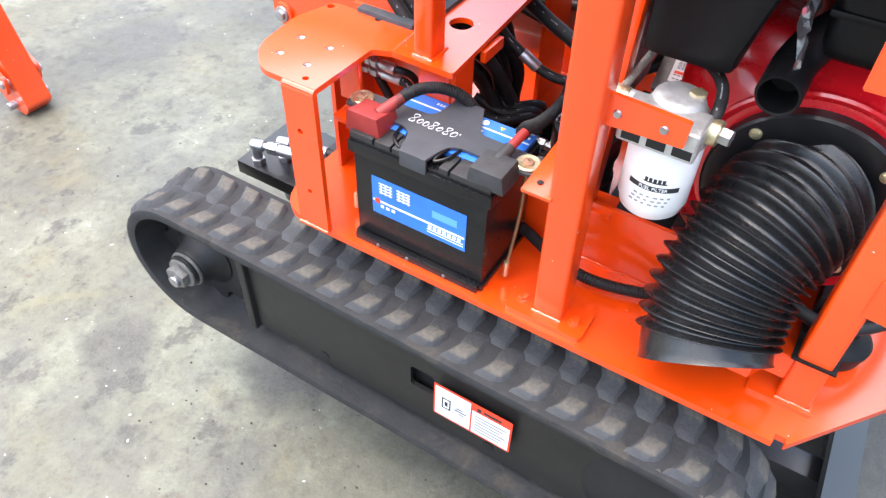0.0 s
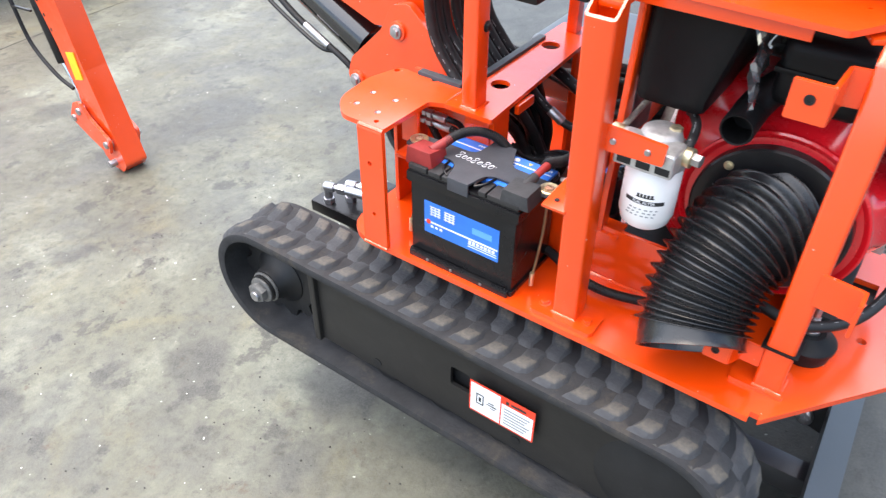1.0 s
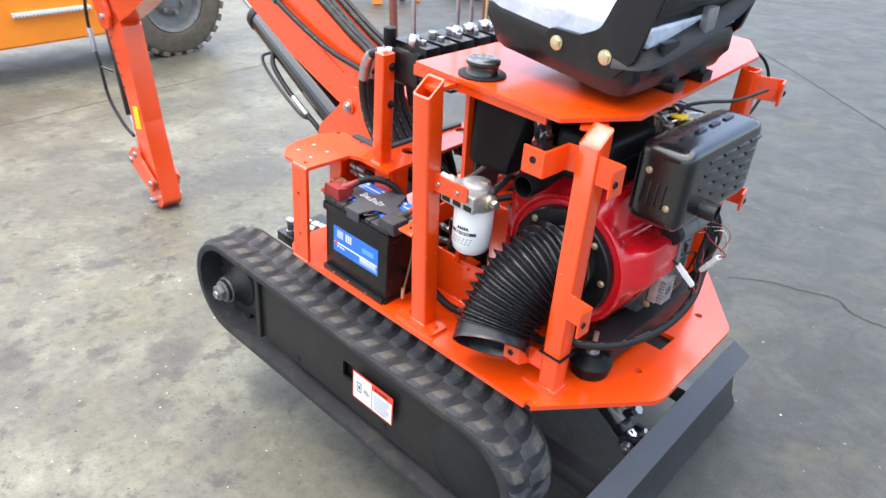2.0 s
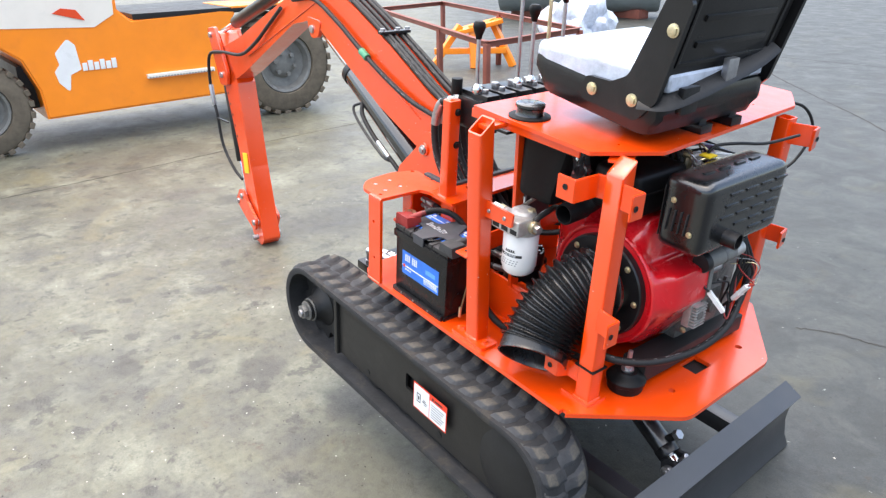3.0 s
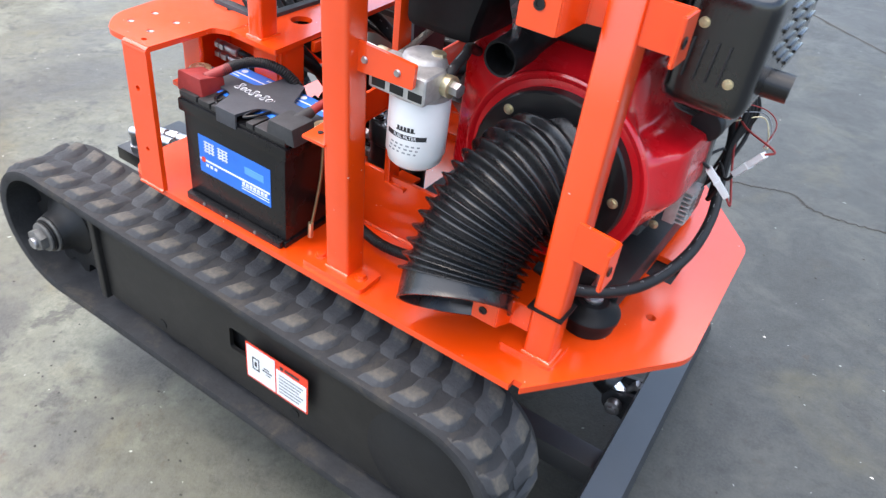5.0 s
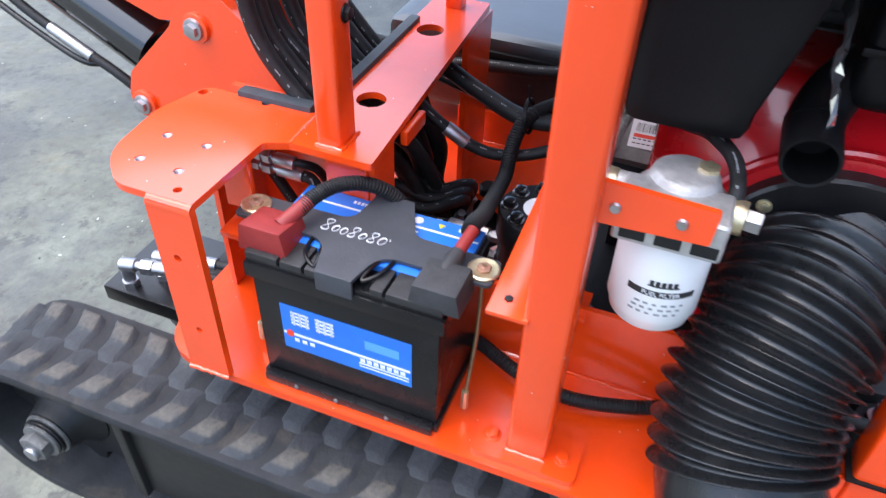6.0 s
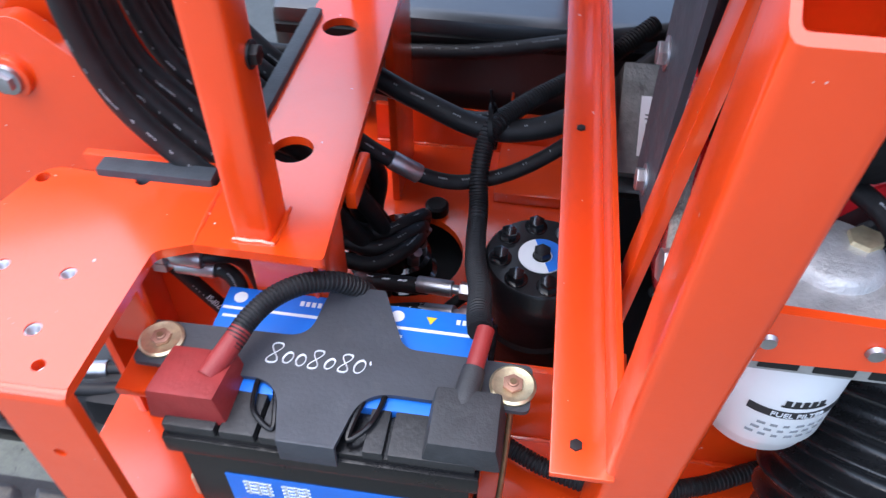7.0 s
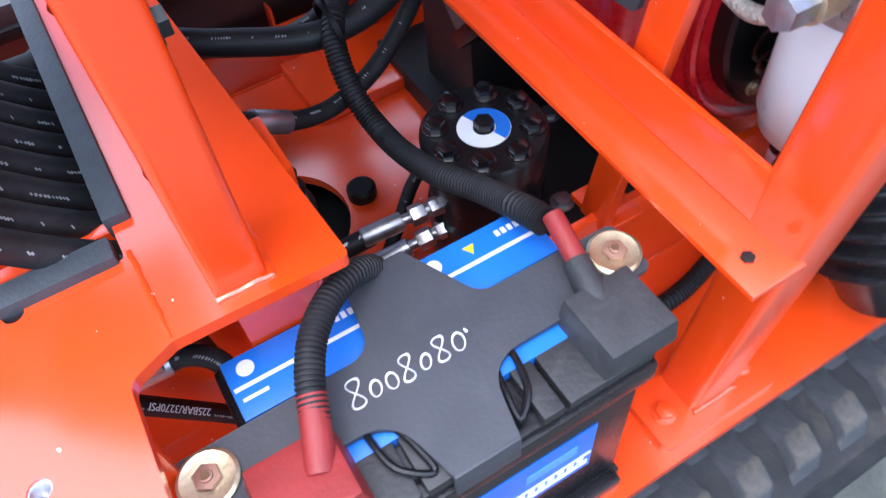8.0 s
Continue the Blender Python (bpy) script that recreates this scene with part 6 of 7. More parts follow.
for k, (x1, y1, z1) in enumerate(((-0.455, 1.345, 0.640), (-0.470, 1.31, 0.655), (-0.49, 1.44, 0.66))):
    pts = [(-0.505, 1.375 + 0.01 * k, 0.600), (-0.490, 1.35 + 0.02 * k, 0.650), (-0.500, 1.30 + 0.03 * k, 0.672), (-0.540, 1.262 + 0.03 * k, 0.675), (-0.600, 1.25 + 0.03 * k, 0.70)]
    h = hose("hydraulic_hose", pts, 0.0105, HY + " curling out of the swivel joint", n=10)
    hose_print(h, pts, 0.0105, 0.15, 0.75, (0.1, -0.4, 1), GREYINK, 60 + k, 0.003)
# fittings and hoses in the recess behind the battery
h = hose("hydraulic_hose", [(-0.684, 1.120, 0.796), (-0.660, 1.117, 0.797), (-0.640, 1.100, 0.795), (-0.630, 1.074, 0.775), (-0.60, 1.070, 0.73), (-0.56, 1.072, 0.66)], 0.009, HY + " behind the battery")
fitting([(-0.672, 1.119, 0.797), (-0.762, 1.121, 0.797)], parent=h)
h = hose("hydraulic_hose", [(-0.682, 1.104, 0.829), (-0.664, 1.110, 0.826), (-0.652, 1.128, 0.808), (-0.648, 1.150, 0.760), (-0.645, 1.160, 0.68)], 0.007, HY + " behind the battery")
fitting([(-0.674, 1.103, 0.829), (-0.740, 1.103, 0.831)], parent=h)
h = hose("hydraulic_hose", [(-0.775, 1.161, 0.780), (-0.745, 1.160, 0.737), (-0.702, 1.159, 0.673), (-0.672, 1.158, 0.629), (-0.650, 1.156, 0.595), (-0.64, 1.15, 0.576)], 0.0095, HY + " with white print behind the battery")
words("print", "225BAR/3270PSI", 0.0101, facing((-0.6961, 1.1522, 0.6771), (-0.56, 0.015, 0.83), (-0.577, -0.726, -0.376)), PAPER, h)
hose("wiring_conduit", [(-0.42, 1.088, 0.60), (-0.36, 1.075, 0.602), (-0.29, 1.045, 0.600), (-0.21, 1.03, 0.598), (-0.12, 1.05, 0.597), (-0.04, 1.085, 0.596), (0.06, 1.11, 0.596)], 0.011, "black corrugated wiring conduit on the deck", ribs=1, category="conduit", n=10)
# travel motor block in front of the deck
tm = thing("travel_valve_block", "black steel block with two bright hose fittings", "valve", (-1.0, 1.19, 0.39))
part("block", box((-1.155, 1.092, 0.372), (-0.86, 1.30, 0.409), 0.004), SATIN, tm)
for x, y in ((-1.104, 1.117), (-1.058, 1.160)):
    bm = cyl((x, y, 0.407), (x, y, 0.424), 0.017, 6)
    cyl((x, y, 0.422), (x, y, 0.466), 0.0125, 16, bev=0.005, bm=bm)
    cyl((x - 0.010, y - 0.002, 0.462), (x + 0.024, y + 0.004, 0.465), 0.0140, 16, bev=0.005, bm=bm)
    cyl((x + 0.024, y + 0.004, 0.465), (x + 0.038, y + 0.006, 0.466), 0.0095, 14, bm=bm)
    part("fitting", bm, STEEL, tm)
    nut = part("nut", cyl((x + 0.037, y + 0.006, 0.466), (x + 0.062, y + 0.010, 0.467), 0.0165, 6), STEEL, tm)
    part("sleeve", cyl((x + 0.062, y + 0.010, 0.467), (x + 0.125, y + 0.020, 0.470), 0.0140, 16, bev=0.003), STEEL, tm)
    part("hose_stub", sweep(smooth_path([(x + 0.12, y + 0.02, 0.470), (x + 0.20, y + 0.035, 0.465), (x + 0.30, y + 0.08, 0.45)], 6), 0.011, 12), HOSE, tm, "black hydraulic hose")
part("motor_cover", cyl((-1.02, 1.20, 0.30), (-1.02, 1.20, 0.374), 0.07, 28), SATIN, tm)

# ---- dozer blade ----
BLADE_M = MACH @ Matrix.Translation((-0.024, 0.053, -0.080)) @ Matrix.Translation((0.30, 1.962, 0)) @ Matrix.Rotation(radians(2.45), 4, "Z") @ Matrix.Translation((-0.30, -1.962, 0))
dz = thing("dozer_blade", "dark grey steel dozer blade pressed on the floor", "blade", (0.35, 1.385, 0.075), frame_m=BLADE_M)
prof = [(0.300, 0.334), (0.368, 0.300), (0.355, 0.272), (0.340, 0.235), (0.338, 0.18), (0.350, 0.12), (0.372, 0.078), (0.362, 0.072), (0.338, 0.115), (0.326, 0.18), (0.327, 0.235), (0.333, 0.275), (0.328, 0.303), (0.294, 0.320)]
bm = B()
ends = [[bm.verts.new((x, y, z)) for x, z in prof] for y in (0.795, 1.980)]
for k in range(len(prof)):
    bm.faces.new((ends[0][k], ends[0][(k + 1) % len(prof)], ends[1][(k + 1) % len(prof)], ends[1][k]))
bm.faces.new(ends[0][::-1]), bm.faces.new(ends[1])
part("mouldboard", bm, BLADE, dz, "curved dark grey mouldboard")
for y in (0.7952, 1.9678):
    part("end_plate", box((0.292, y, 0.082), (0.336, y + 0.012, 0.318), 0.003), BLADE, dz)
for y in (1.125, 1.697):
    part("blade_arm", bar((-0.30, y + 0.006, 0.252), (0.335, y - 0.008, 0.248), 0.062, 0.060, 0.005, spin=90), BLADE, dz, "dark grey push arm")
part("blade_cylinder", cyl((0.03, 1.375, 0.385), (0.225, 1.352, 0.288), 0.037, 28), MUFF, dz, "black blade cylinder")
part("cylinder_gland", cyl((0.205, 1.3545, 0.298), (0.235, 1.351, 0.283), 0.040, 28, bev=0.004), SATIN, dz)
part("rod", cyl((0.235, 1.351, 0.283), (0.300, 1.345, 0.250), 0.016, 20), CHROME, dz, "chrome rod")
for y in (1.322, 1.385):
    part("lug_plate", plate(round_poly([(0.215, 0.275, 0.025), (0.225, 0.225, 0.02), (0.335, 0.190, 0.004), (0.335, 0.300, 0.004)]), 0.012, facing((0, y + 0.006, 0), (1, 0, 0), (0, 0, 1))), BLADE, dz)
bm = cyl((0.257, 1.300, 0.252), (0.257, 1.322, 0.252), 0.020, 20, bev=0.004)
cyl((0.257, 1.293, 0.252), (0.257, 1.302, 0.252), 0.011, 6, bm=bm)
cyl((0.257, 1.320, 0.252), (0.257, 1.41, 0.252), 0.011, 16, bm=bm)
part("pin", bm, STEEL, dz, "bright pivot pin")
bm = cyl((0.270, 1.350, 0.285), (0.288, 1.350, 0.312), 0.008, 16)
cyl((0.283, 1.350, 0.304), (0.291, 1.350, 0.317), 0.012, 6, bm=bm)
part("grease_nipple", bm, STEEL, dz)
part("port_stem", cyl((0.205, 1.358, 0.325), (0.236, 1.358, 0.362), 0.013, 16), SATIN, dz)
part("port_plug", cyl((0.234, 1.358, 0.360), (0.247, 1.358, 0.375), 0.017, 6), STEEL, dz, "bright hexagon plug")

# ---- boom, arm and cylinders ----
boom = thing("boom_assembly", "orange digging boom and arm with black cylinders", "boom", (-0.88, 1.27, 0.6))
BD = Vector((-1.854, 0.112, 0)).normalized()    # the way the boom points, seen from above
BO = Vector((-0.916, 1.350, 0))
BN = Vector((BD.y, -BD.x, 0))


def bp(x, z, off=0.0):
    """A point of the boom's own plane, at machine x and z, off to its side."""
    k = (x - BO.x) / BD.x
    return BO + BD * k + BN * off + Vector((0, 0, z))


def boom_sheet(name, pts, o0, o1, mat, label="", parent=None, bev=0.004):
    """A flat-sided body: an outline in the boom's plane, from side o0 to side o1."""
    bm = B()
    a, b = [[bm.verts.new(bp(p[0], p[1], o)) for p in pts] for o in (o0, o1)]
    n = len(pts)
    for k in range(n):
        bm.faces.new((a[k], a[(k + 1) % n], b[(k + 1) % n], b[k]))
    bm.faces.new(a[::-1]), bm.faces.new(b)
    bmesh.ops.recalc_face_normals(bm, faces=bm.faces)
    bmesh.ops.bevel(bm, geom=list(bm.edges), offset=bev, segments=1, affect="EDGES", clamp_overlap=True)
    return part(name, bm, mat, parent or boom, label)


for off in (-0.095, 0.073):
    boom_sheet("swing_plate", round_poly([(-1.125, 0.745, 0.03), (-1.105, 0.805, 0.03), (-0.990, 0.915, 0.03), (-0.950, 0.990, 0.04), (-0.895, 1.005, 0.03), (-0.80, 0.93, 0.03), (-0.72, 0.84), (-0.74, 0.68, 0.02), (-1.03, 0.66, 0.03)]), off, off + 0.022, ORANGE, "orange swing bracket plate")
part("swing_pin", cyl((-0.86, 1.36, 0.45), (-0.86, 1.36, 0.80), 0.06, 32), ORANGE, boom)
for x, z in ((-1.085, 0.748), (-0.928, 0.928)):
    boss = part("pin_boss", cyl(bp(x, z, -0.103), bp(x, z, -0.090), 0.026, 24, bev=0.003), ORANGE, boom)
    bm = cyl(bp(x, z, -0.109), bp(x, z, 0.11), 0.0185, 24, bev=0.003)
    cyl(bp(x, z, -0.116), bp(x, z, -0.108), 0.013, 6, bm=bm)
    part("pin", bm, STEEL, boom, "bright pivot pin")
boom_sheet("boom_box", round_poly([(-0.84, 0.93, 0.02), (-0.84, 1.055, 0.03), (-0.87, 1.090, 0.02), (-0.963, 1.125, 0.02), (-1.246, 1.247, 0.05), (-1.514, 1.345, 0.05), (-1.70, 1.400, 0.05), (-1.87, 1.410, 0.06), (-2.05, 1.365, 0.08), (-2.45, 1.185, 0.05), (-2.87, 0.985, 0.03),
                                   (-3.20, 0.860, 0.05), (-3.24, 0.72, 0.06), (-3.08, 0.672, 0.05), (-2.83, 0.795, 0.03), (-2.147, 1.180, 0.05), (-1.98, 1.225, 0.04), (-1.86, 1.205, 0.03), (-1.62, 1.105, 0.03), (-1.33, 0.985, 0.05), (-1.05, 0.900, 0.02)]), -0.055, 0.055, ORANGE, "orange box-section boom")
# stiffening seam along the boom's side
for a, b in (((-1.02, 1.015), (-1.84, 1.325)), ((-1.88, 1.325), (-2.75, 0.905))):
    part("side_seam", bar(bp(*a, -0.0555), bp(*b, -0.0555), 0.010, 0.004, 0.001, spin=0), ORANGE, boom)
for off in (-0.079, 0.057):
    boom_sheet("arm_cheek", round_poly([(-3.35, 0.955, 0.03), (-3.22, 0.985, 0.03), (-3.06, 0.74, 0.05), (-3.08, 0.66, 0.04), (-3.19, 0.64, 0.04)]), off, off + 0.022, ORANGE, "orange pivot cheek", bev=0.003)
arm = boom_sheet("dipper_arm", round_poly([(-3.31, 0.93, 0.03), (-3.20, 0.95, 0.03), (-3.05, 0.80, 0.05), (-2.962, 0.700, 0.02), (-2.850, 0.210, 0.02), (-2.722, -0.235, 0.03), (-2.765, -0.283, 0.03), (-2.850, -0.278, 0.02), (-2.900, -0.240, 0.03), (-3.03, 0.280, 0.03), (-3.18, 0.650, 0.03)]), -0.055, 0.055, ORANGE, "orange dipper arm")
for k in range(5):
    x, z = -3.135 + 0.024 * k, 0.60 - 0.062 * k
    part("nut_hole", cyl(bp(x, z, -0.0565), bp(x, z, -0.054), 0.008, 12, bev=0), FRAME, arm)
# boom cylinder
cy0, cy1, cy2 = bp(-1.112, 0.812, -0.005), bp(-1.625, 1.062, -0.005), bp(-1.93, 1.195, -0.005)
part("cylinder_eye", cyl(cy0, bp(-1.085, 0.750, -0.005), 0.034, 24), SATIN, boom)
part("boom_cylinder", cyl(cy0, cy1, 0.060, 40), GLOSSBLK, boom, "glossy black cylinder barrel")
part("barrel_gland", cyl(cy0.lerp(cy1, 0.955), cy0.lerp(cy1, 1.012), 0.064, 40, bev=0.004), SATIN, boom)
part("rod", cyl(cy1, cy2, 0.024, 24), CHROME, boom, "chrome rod")
for off in (-0.060, 0.040):
    boom_sheet("rod_bracket", round_poly([(-1.99, 1.245, 0.02), (-1.84, 1.245, 0.02), (-1.875, 1.165, 0.03), (-1.945, 1.150, 0.03)]), off, off + 0.020, ORANGE, bev=0.003)
part("rod_eye", cyl(bp(-1.93, 1.195, -0.068), bp(-1.93, 1.195, 0.068), 0.018, 24), STEEL, boom)
part("cylinder_port", sweep(smooth_path([bp(-1.47, 0.965, -0.055), bp(-1.44, 0.925, -0.075), bp(-1.36, 0.872, -0.080), bp(-1.27, 0.828, -0.080), bp(-1.17, 0.785, -0.078), bp(-1.12, 0.748, -0.07), bp(-1.06, 0.69, -0.05)], 6), 0.0095, 10), HOSE, boom)
part("hose_end", cyl(bp(-1.30, 0.842, -0.080), bp(-1.21, 0.802, -0.080), 0.0112, 14), STEEL, boom)
part("steel_pipe", sweep(smooth_path([bp(-1.47, 0.965, -0.055), bp(-1.50, 0.940, -0.085), bp(-1.43, 0.885, -0.092), bp(-1.25, 0.800, -0.090), bp(-1.20, 0.785, -0.070)], 6), 0.0062, 10), SATIN, boom)
# arm cylinder on top, bucket cylinder behind the arm, pipe and link
part("arm_rod", cyl(bp(-3.30, 0.935), bp(-3.02, 1.045), 0.015, 18), CHROME, boom)
part("arm_cylinder", cyl(bp(-3.05, 1.033), bp(-2.30, 1.335), 0.036, 28), SATIN, boom, "black arm cylinder")
part("bucket_cylinder", cyl(bp(-3.24, 0.62, -0.015), bp(-3.12, 0.16, -0.015), 0.027, 24), SATIN, boom, "black bucket cylinder")
part("bucket_rod", cyl(bp(-3.12, 0.16, -0.015), bp(-3.035, -0.08, -0.015), 0.013, 16), CHROME, boom)
part("arm_pipe", sweep(smooth_path([bp(-2.25, 1.24, -0.07), bp(-2.43, 1.12, -0.07), bp(-2.60, 1.0, -0.08), bp(-2.80, 0.905, -0.085), bp(-3.10, 0.86, -0.088), bp(-3.32, 0.80, -0.085), bp(-3.38, 0.66, -0.08), bp(-3.35, 0.52, -0.08), bp(-3.30, 0.42, -0.08), bp(-3.24, 0.24, -0.08), bp(-3.10, 0.13, -0.075), bp(-3.00, 0.08, -0.06)], 8), 0.0095, 10), HOSE, boom)
part("pipe_end", cyl(bp(-3.372, 0.60, -0.08), bp(-3.335, 0.475, -0.08), 0.0145, 12), STEEL, boom)
part("pipe_clip", bar(bp(-3.30, 0.405, -0.085), bp(-3.17, 0.405, -0.06), 0.010, 0.010, 0.002), SATIN, boom)
for off in (-0.082, 0.062):
    boom_sheet("bucket_link", round_poly([(-3.085, -0.085, 0.03), (-3.01, 0.015, 0.03), (-2.955, 0.030, 0.03), (-2.90, -0.03, 0.03), (-2.76, -0.105, 0.03), (-2.795, -0.195, 0.03), (-2.93, -0.150, 0.03)]), off, off + 0.016, ORANGE, "orange bucket link", bev=0.003)
for x, z in ((-2.815, -0.245), (-2.80, -0.135), (-3.04, -0.075), (-3.15, 0.712), (-3.29, 0.925), (-2.975, -0.02)):
    part("pin", cyl(bp(x, z, -0.090), bp(x, z, 0.090), 0.017, 20), STEEL, boom)
bm = B()
vs = [bm.verts.new(bp(x, z, o)) for o in (-0.0595, -0.0555) for x, z in ((-2.965, 0.268), (-2.895, 0.285), (-2.880, 0.160), (-2.950, 0.140))]
for f in ((0, 1, 2, 3), (7, 6, 5, 4), (0, 4, 5, 1), (1, 5, 6, 2), (2, 6, 7, 3), (3, 7, 4, 0)):
    bm.faces.new([vs[i] for i in f])
part("sticker", bm, YELLOW, boom, "yellow warning sticker", smooth=False)
# hoses over the boom and down to the valve
def boom_top(x):
    """Height of the boom's upper plate at machine x."""
    prof = ((-2.05, 1.365), (-1.87, 1.41), (-1.70, 1.40), (-1.514, 1.345), (-1.246, 1.247), (-0.963, 1.125), (-0.87, 1.090))
    for (x0, z0), (x1, z1) in zip(prof, prof[1:]):
        if x <= x1:
            return z0 + (z1 - z0) * (x - x0) / (x1 - x0)
    return prof[-1][1]


for k, o in enumerate((-0.072, -0.046, -0.034, -0.008, 0.026, 0.048)):
    if k == 0:
        pts = [bp(-2.1, 1.30, o), bp(-1.88, 1.335, o), bp(-1.66, 1.275, o), bp(-1.50, 1.212, o), bp(-1.36, 1.158, o), bp(-1.20, 1.108, o), bp(-1.06, 1.075, o), bp(-0.90, 1.060, o)]
    else:
        pts = [bp(x, boom_top(x) + (0.011 if k != 2 else 0.016), o + (x + 1.2) * 0.012 * (k % 3 - 1)) for x in (-2.04, -1.86, -1.66, -1.48, -1.32, -1.16, -1.0, -0.89)]
    pts += [(-0.800, 1.205 + 0.026 * k, 1.085), (-0.740, 1.210 + 0.030 * k, 1.125), (-0.700, 1.21 + 0.033 * k, 1.165)]
    h = hose("boom_hose", pts, 0.0095, "black hydraulic hose over the boom to the valve bank", n=8)
    hose_print(h, pts, 0.0095, 0.45, 0.58, (0, -0.8, 0.6), GREYINK, 40 + k, 0.003)
for x in (-1.300,):
    z = boom_top(x) + 0.024
    part("hose_clamp", bar(bp(x, z, -0.075), bp(x, z, 0.064), 0.030, 0.012, 0.004), SATIN, boom, "black hose clamp")
    for o in (-0.060, 0.010, 0.055):
        bolt(boom, bp(x, z + 0.005, o), (0, 0, 1), 0.011, 0.012, STEEL)
part("hose_tape", cyl(bp(-1.400, 1.173, -0.072), bp(-1.450, 1.192, -0.072), 0.0155, 14), surface("green_tape", (0.06, 0.30, 0.17), 0.5), boom, "green tape round a hose")

# ---- control valve and levers ----
val = thing("control_valve", "black hydraulic control valve bank with steel levers", "valve", (-0.56, 1.36, 1.14))
part("valve_body", box((-0.61, 1.13, 1.14), (-0.50, 1.60, 1.235), 0.01), SATIN, val)
for k in range(6):
    part("valve_section", box((-0.62, 1.15 + 0.072 * k, 1.125), (-0.49, 1.205 + 0.072 * k, 1.250), 0.006), SATIN, val)
    bm = cyl((-0.565, 1.178 + 0.072 * k, 1.25), (-0.565, 1.178 + 0.072 * k, 1.268), 0.014, 6)
    cyl((-0.53, 1.178 + 0.072 * k, 1.25), (-0.53, 1.178 + 0.072 * k, 1.262), 0.010, 6, bm=bm)
    part("spool_nut", bm, STEEL, val)
# plate added as a roof to keep skylight out of the engine bay
part("bay_shade_plate", box((-0.605, 1.135, 1.162), (-0.375, 2.02, 1.172), 0.003), SATIN, val, "black plate added over the engine bay to shade it")
part("post_cap", cyl((-0.615, 1.13, 1.235), (-0.615, 1.13, 1.285), 0.018, 16), BLACK, val)
for k, (x, y, hgt, mat) in enumerate(((-0.545, 1.155, 0.165, STEEL), (-0.545, 1.33, 0.30, STEEL), (-0.545, 1.39, 0.20, STEEL), (-0.545, 1.46, 0.30, GOLD), (-0.545, 1.53, 0.25, STEEL))):
    lv = part("lever", sweep(smooth_path([(x, y, 1.255), (x - 0.005, y, 1.255 + hgt * 0.5), (x - 0.012, y + 0.004, 1.255 + hgt)], 4), 0.0065, 12), mat, val, "steel control lever")
    ball = lathe([(0, 0.012), (0.006, 0.0165), (0.014, 0.018), (0.022, 0.0165), (0.030, 0.010), (0.034, 0.0075)], (x, y, 1.246), (x, y, 2.2), 20)
    part("ball_joint", ball, CHROME, lv, "chromed ball joint")
    part("lever_knob", lathe([(0, 0), (0, 0.009), (0.010, 0.011), (0.024, 0.0165), (0.036, 0.020), (0.046, 0.0195), (0.053, 0.014), (0.056, 0)], (x - 0.012, y + 0.004, 1.250 + hgt), (x - 0.015, y + 0.005, 1.55 + hgt), 20), BLACK, lv, "black knob")
jit = random.Random(12)
for k in range(8):
    y = 1.172 + 0.033 * k
    dx = 0.004 * (k % 3)
    pts = [(-0.690, y, 1.19), (-0.745 - dx, y, 1.165), (-0.772 - dx, y, 1.10), (-0.772 - dx, y, 1.04), (-0.755 - dx, y, 0.975), (-0.722, y, 0.925), (-0.674, y, 0.876), (-0.625, y + 0.01, 0.84),
           (-0.580 + jit.uniform(-0.03, 0.03), 1.27 + 0.022 * k + jit.uniform(-0.03, 0.03), 0.74), (-0.545 + jit.uniform(-0.03, 0.03), 1.31 + 0.018 * k + jit.uniform(-0.02, 0.02), 0.60), (-0.54 + jit.uniform(-0.03, 0.03), 1.335 + 0.013 * k, 0.46)]
    h = hose("hydraulic_hose", pts, 0.0125, HY + " looping from valve bank under plate")
    part("hose_end", sweep(smooth_path([(-0.735 - dx, y, 1.172), (-0.7485 - dx, y, 1.158), (-0.764 - dx, y, 1.125), (-0.772 - dx, y, 1.085)], 5), 0.0155, 14), STEEL, h, "crimped steel hose end")
    hose_print(h, pts, 0.0125, 0.30, 0.62, (-0.3, -0.5, 0.8), GREYINK, 20 + k, 0.0035)
    part("elbow", cyl((-0.640, y, 1.19), (-0.700, y, 1.19), 0.013, 12), STEEL, h)
for k in range(5):
    pts = [(-0.668, 1.315 + 0.034 * k, 0.872), (-0.640, 1.335 + 0.030 * k, 0.78), (-0.615 + jit.uniform(-0.01, 0.01), 1.35 + 0.024 * k, 0.68), (-0.575 + jit.uniform(-0.01, 0.01), 1.37 + 0.012 * k, 0.58), (-0.55, 1.375 + 0.006 * k, 0.47)]
    hose("hydraulic_hose", pts, 0.0125, HY + " running down into the deck hole")
hp = thing("side_cover", "black plastic inner cover beyond the engine bay", "cover", (-0.3, 1.72, DZ))
part("panel", box((-0.80, 1.69, 0.62), (0.00, 2.05, 0.800), 0.035, seg=4), COVER, hp, "black moulded cover")
part("panel_lip", box((-0.79, 1.682, 0.755), (-0.01, 1.70, 0.772), 0.006), BLACK, hp)
for x in (-0.70, -0.40, -0.10):
    part("panel_bolt", lathe([(0, 0), (0, 0.012), (0.004, 0.010), (0.006, 0)], (x, 1.80, 0.799), (x, 1.80, 1.0), 18), STEEL, hp)
hose("hydraulic_hose", [(-0.75, 1.60, 0.74), (-0.60, 1.665, 0.745), (-0.45, 1.675, 0.755), (-0.30, 1.67, 0.79), (-0.15, 1.64, 0.84)], 0.013, HY + " along the far cover")
hose("control_cable", [(0.02, 1.95, 1.25), (0.07, 2.05, 1.23), (0.10, 2.09, 1.15), (0.09, 2.04, 1.05), (0.06, 1.95, 1.0)], 0.005, "black control cable looping off the seat plate", category="cable")

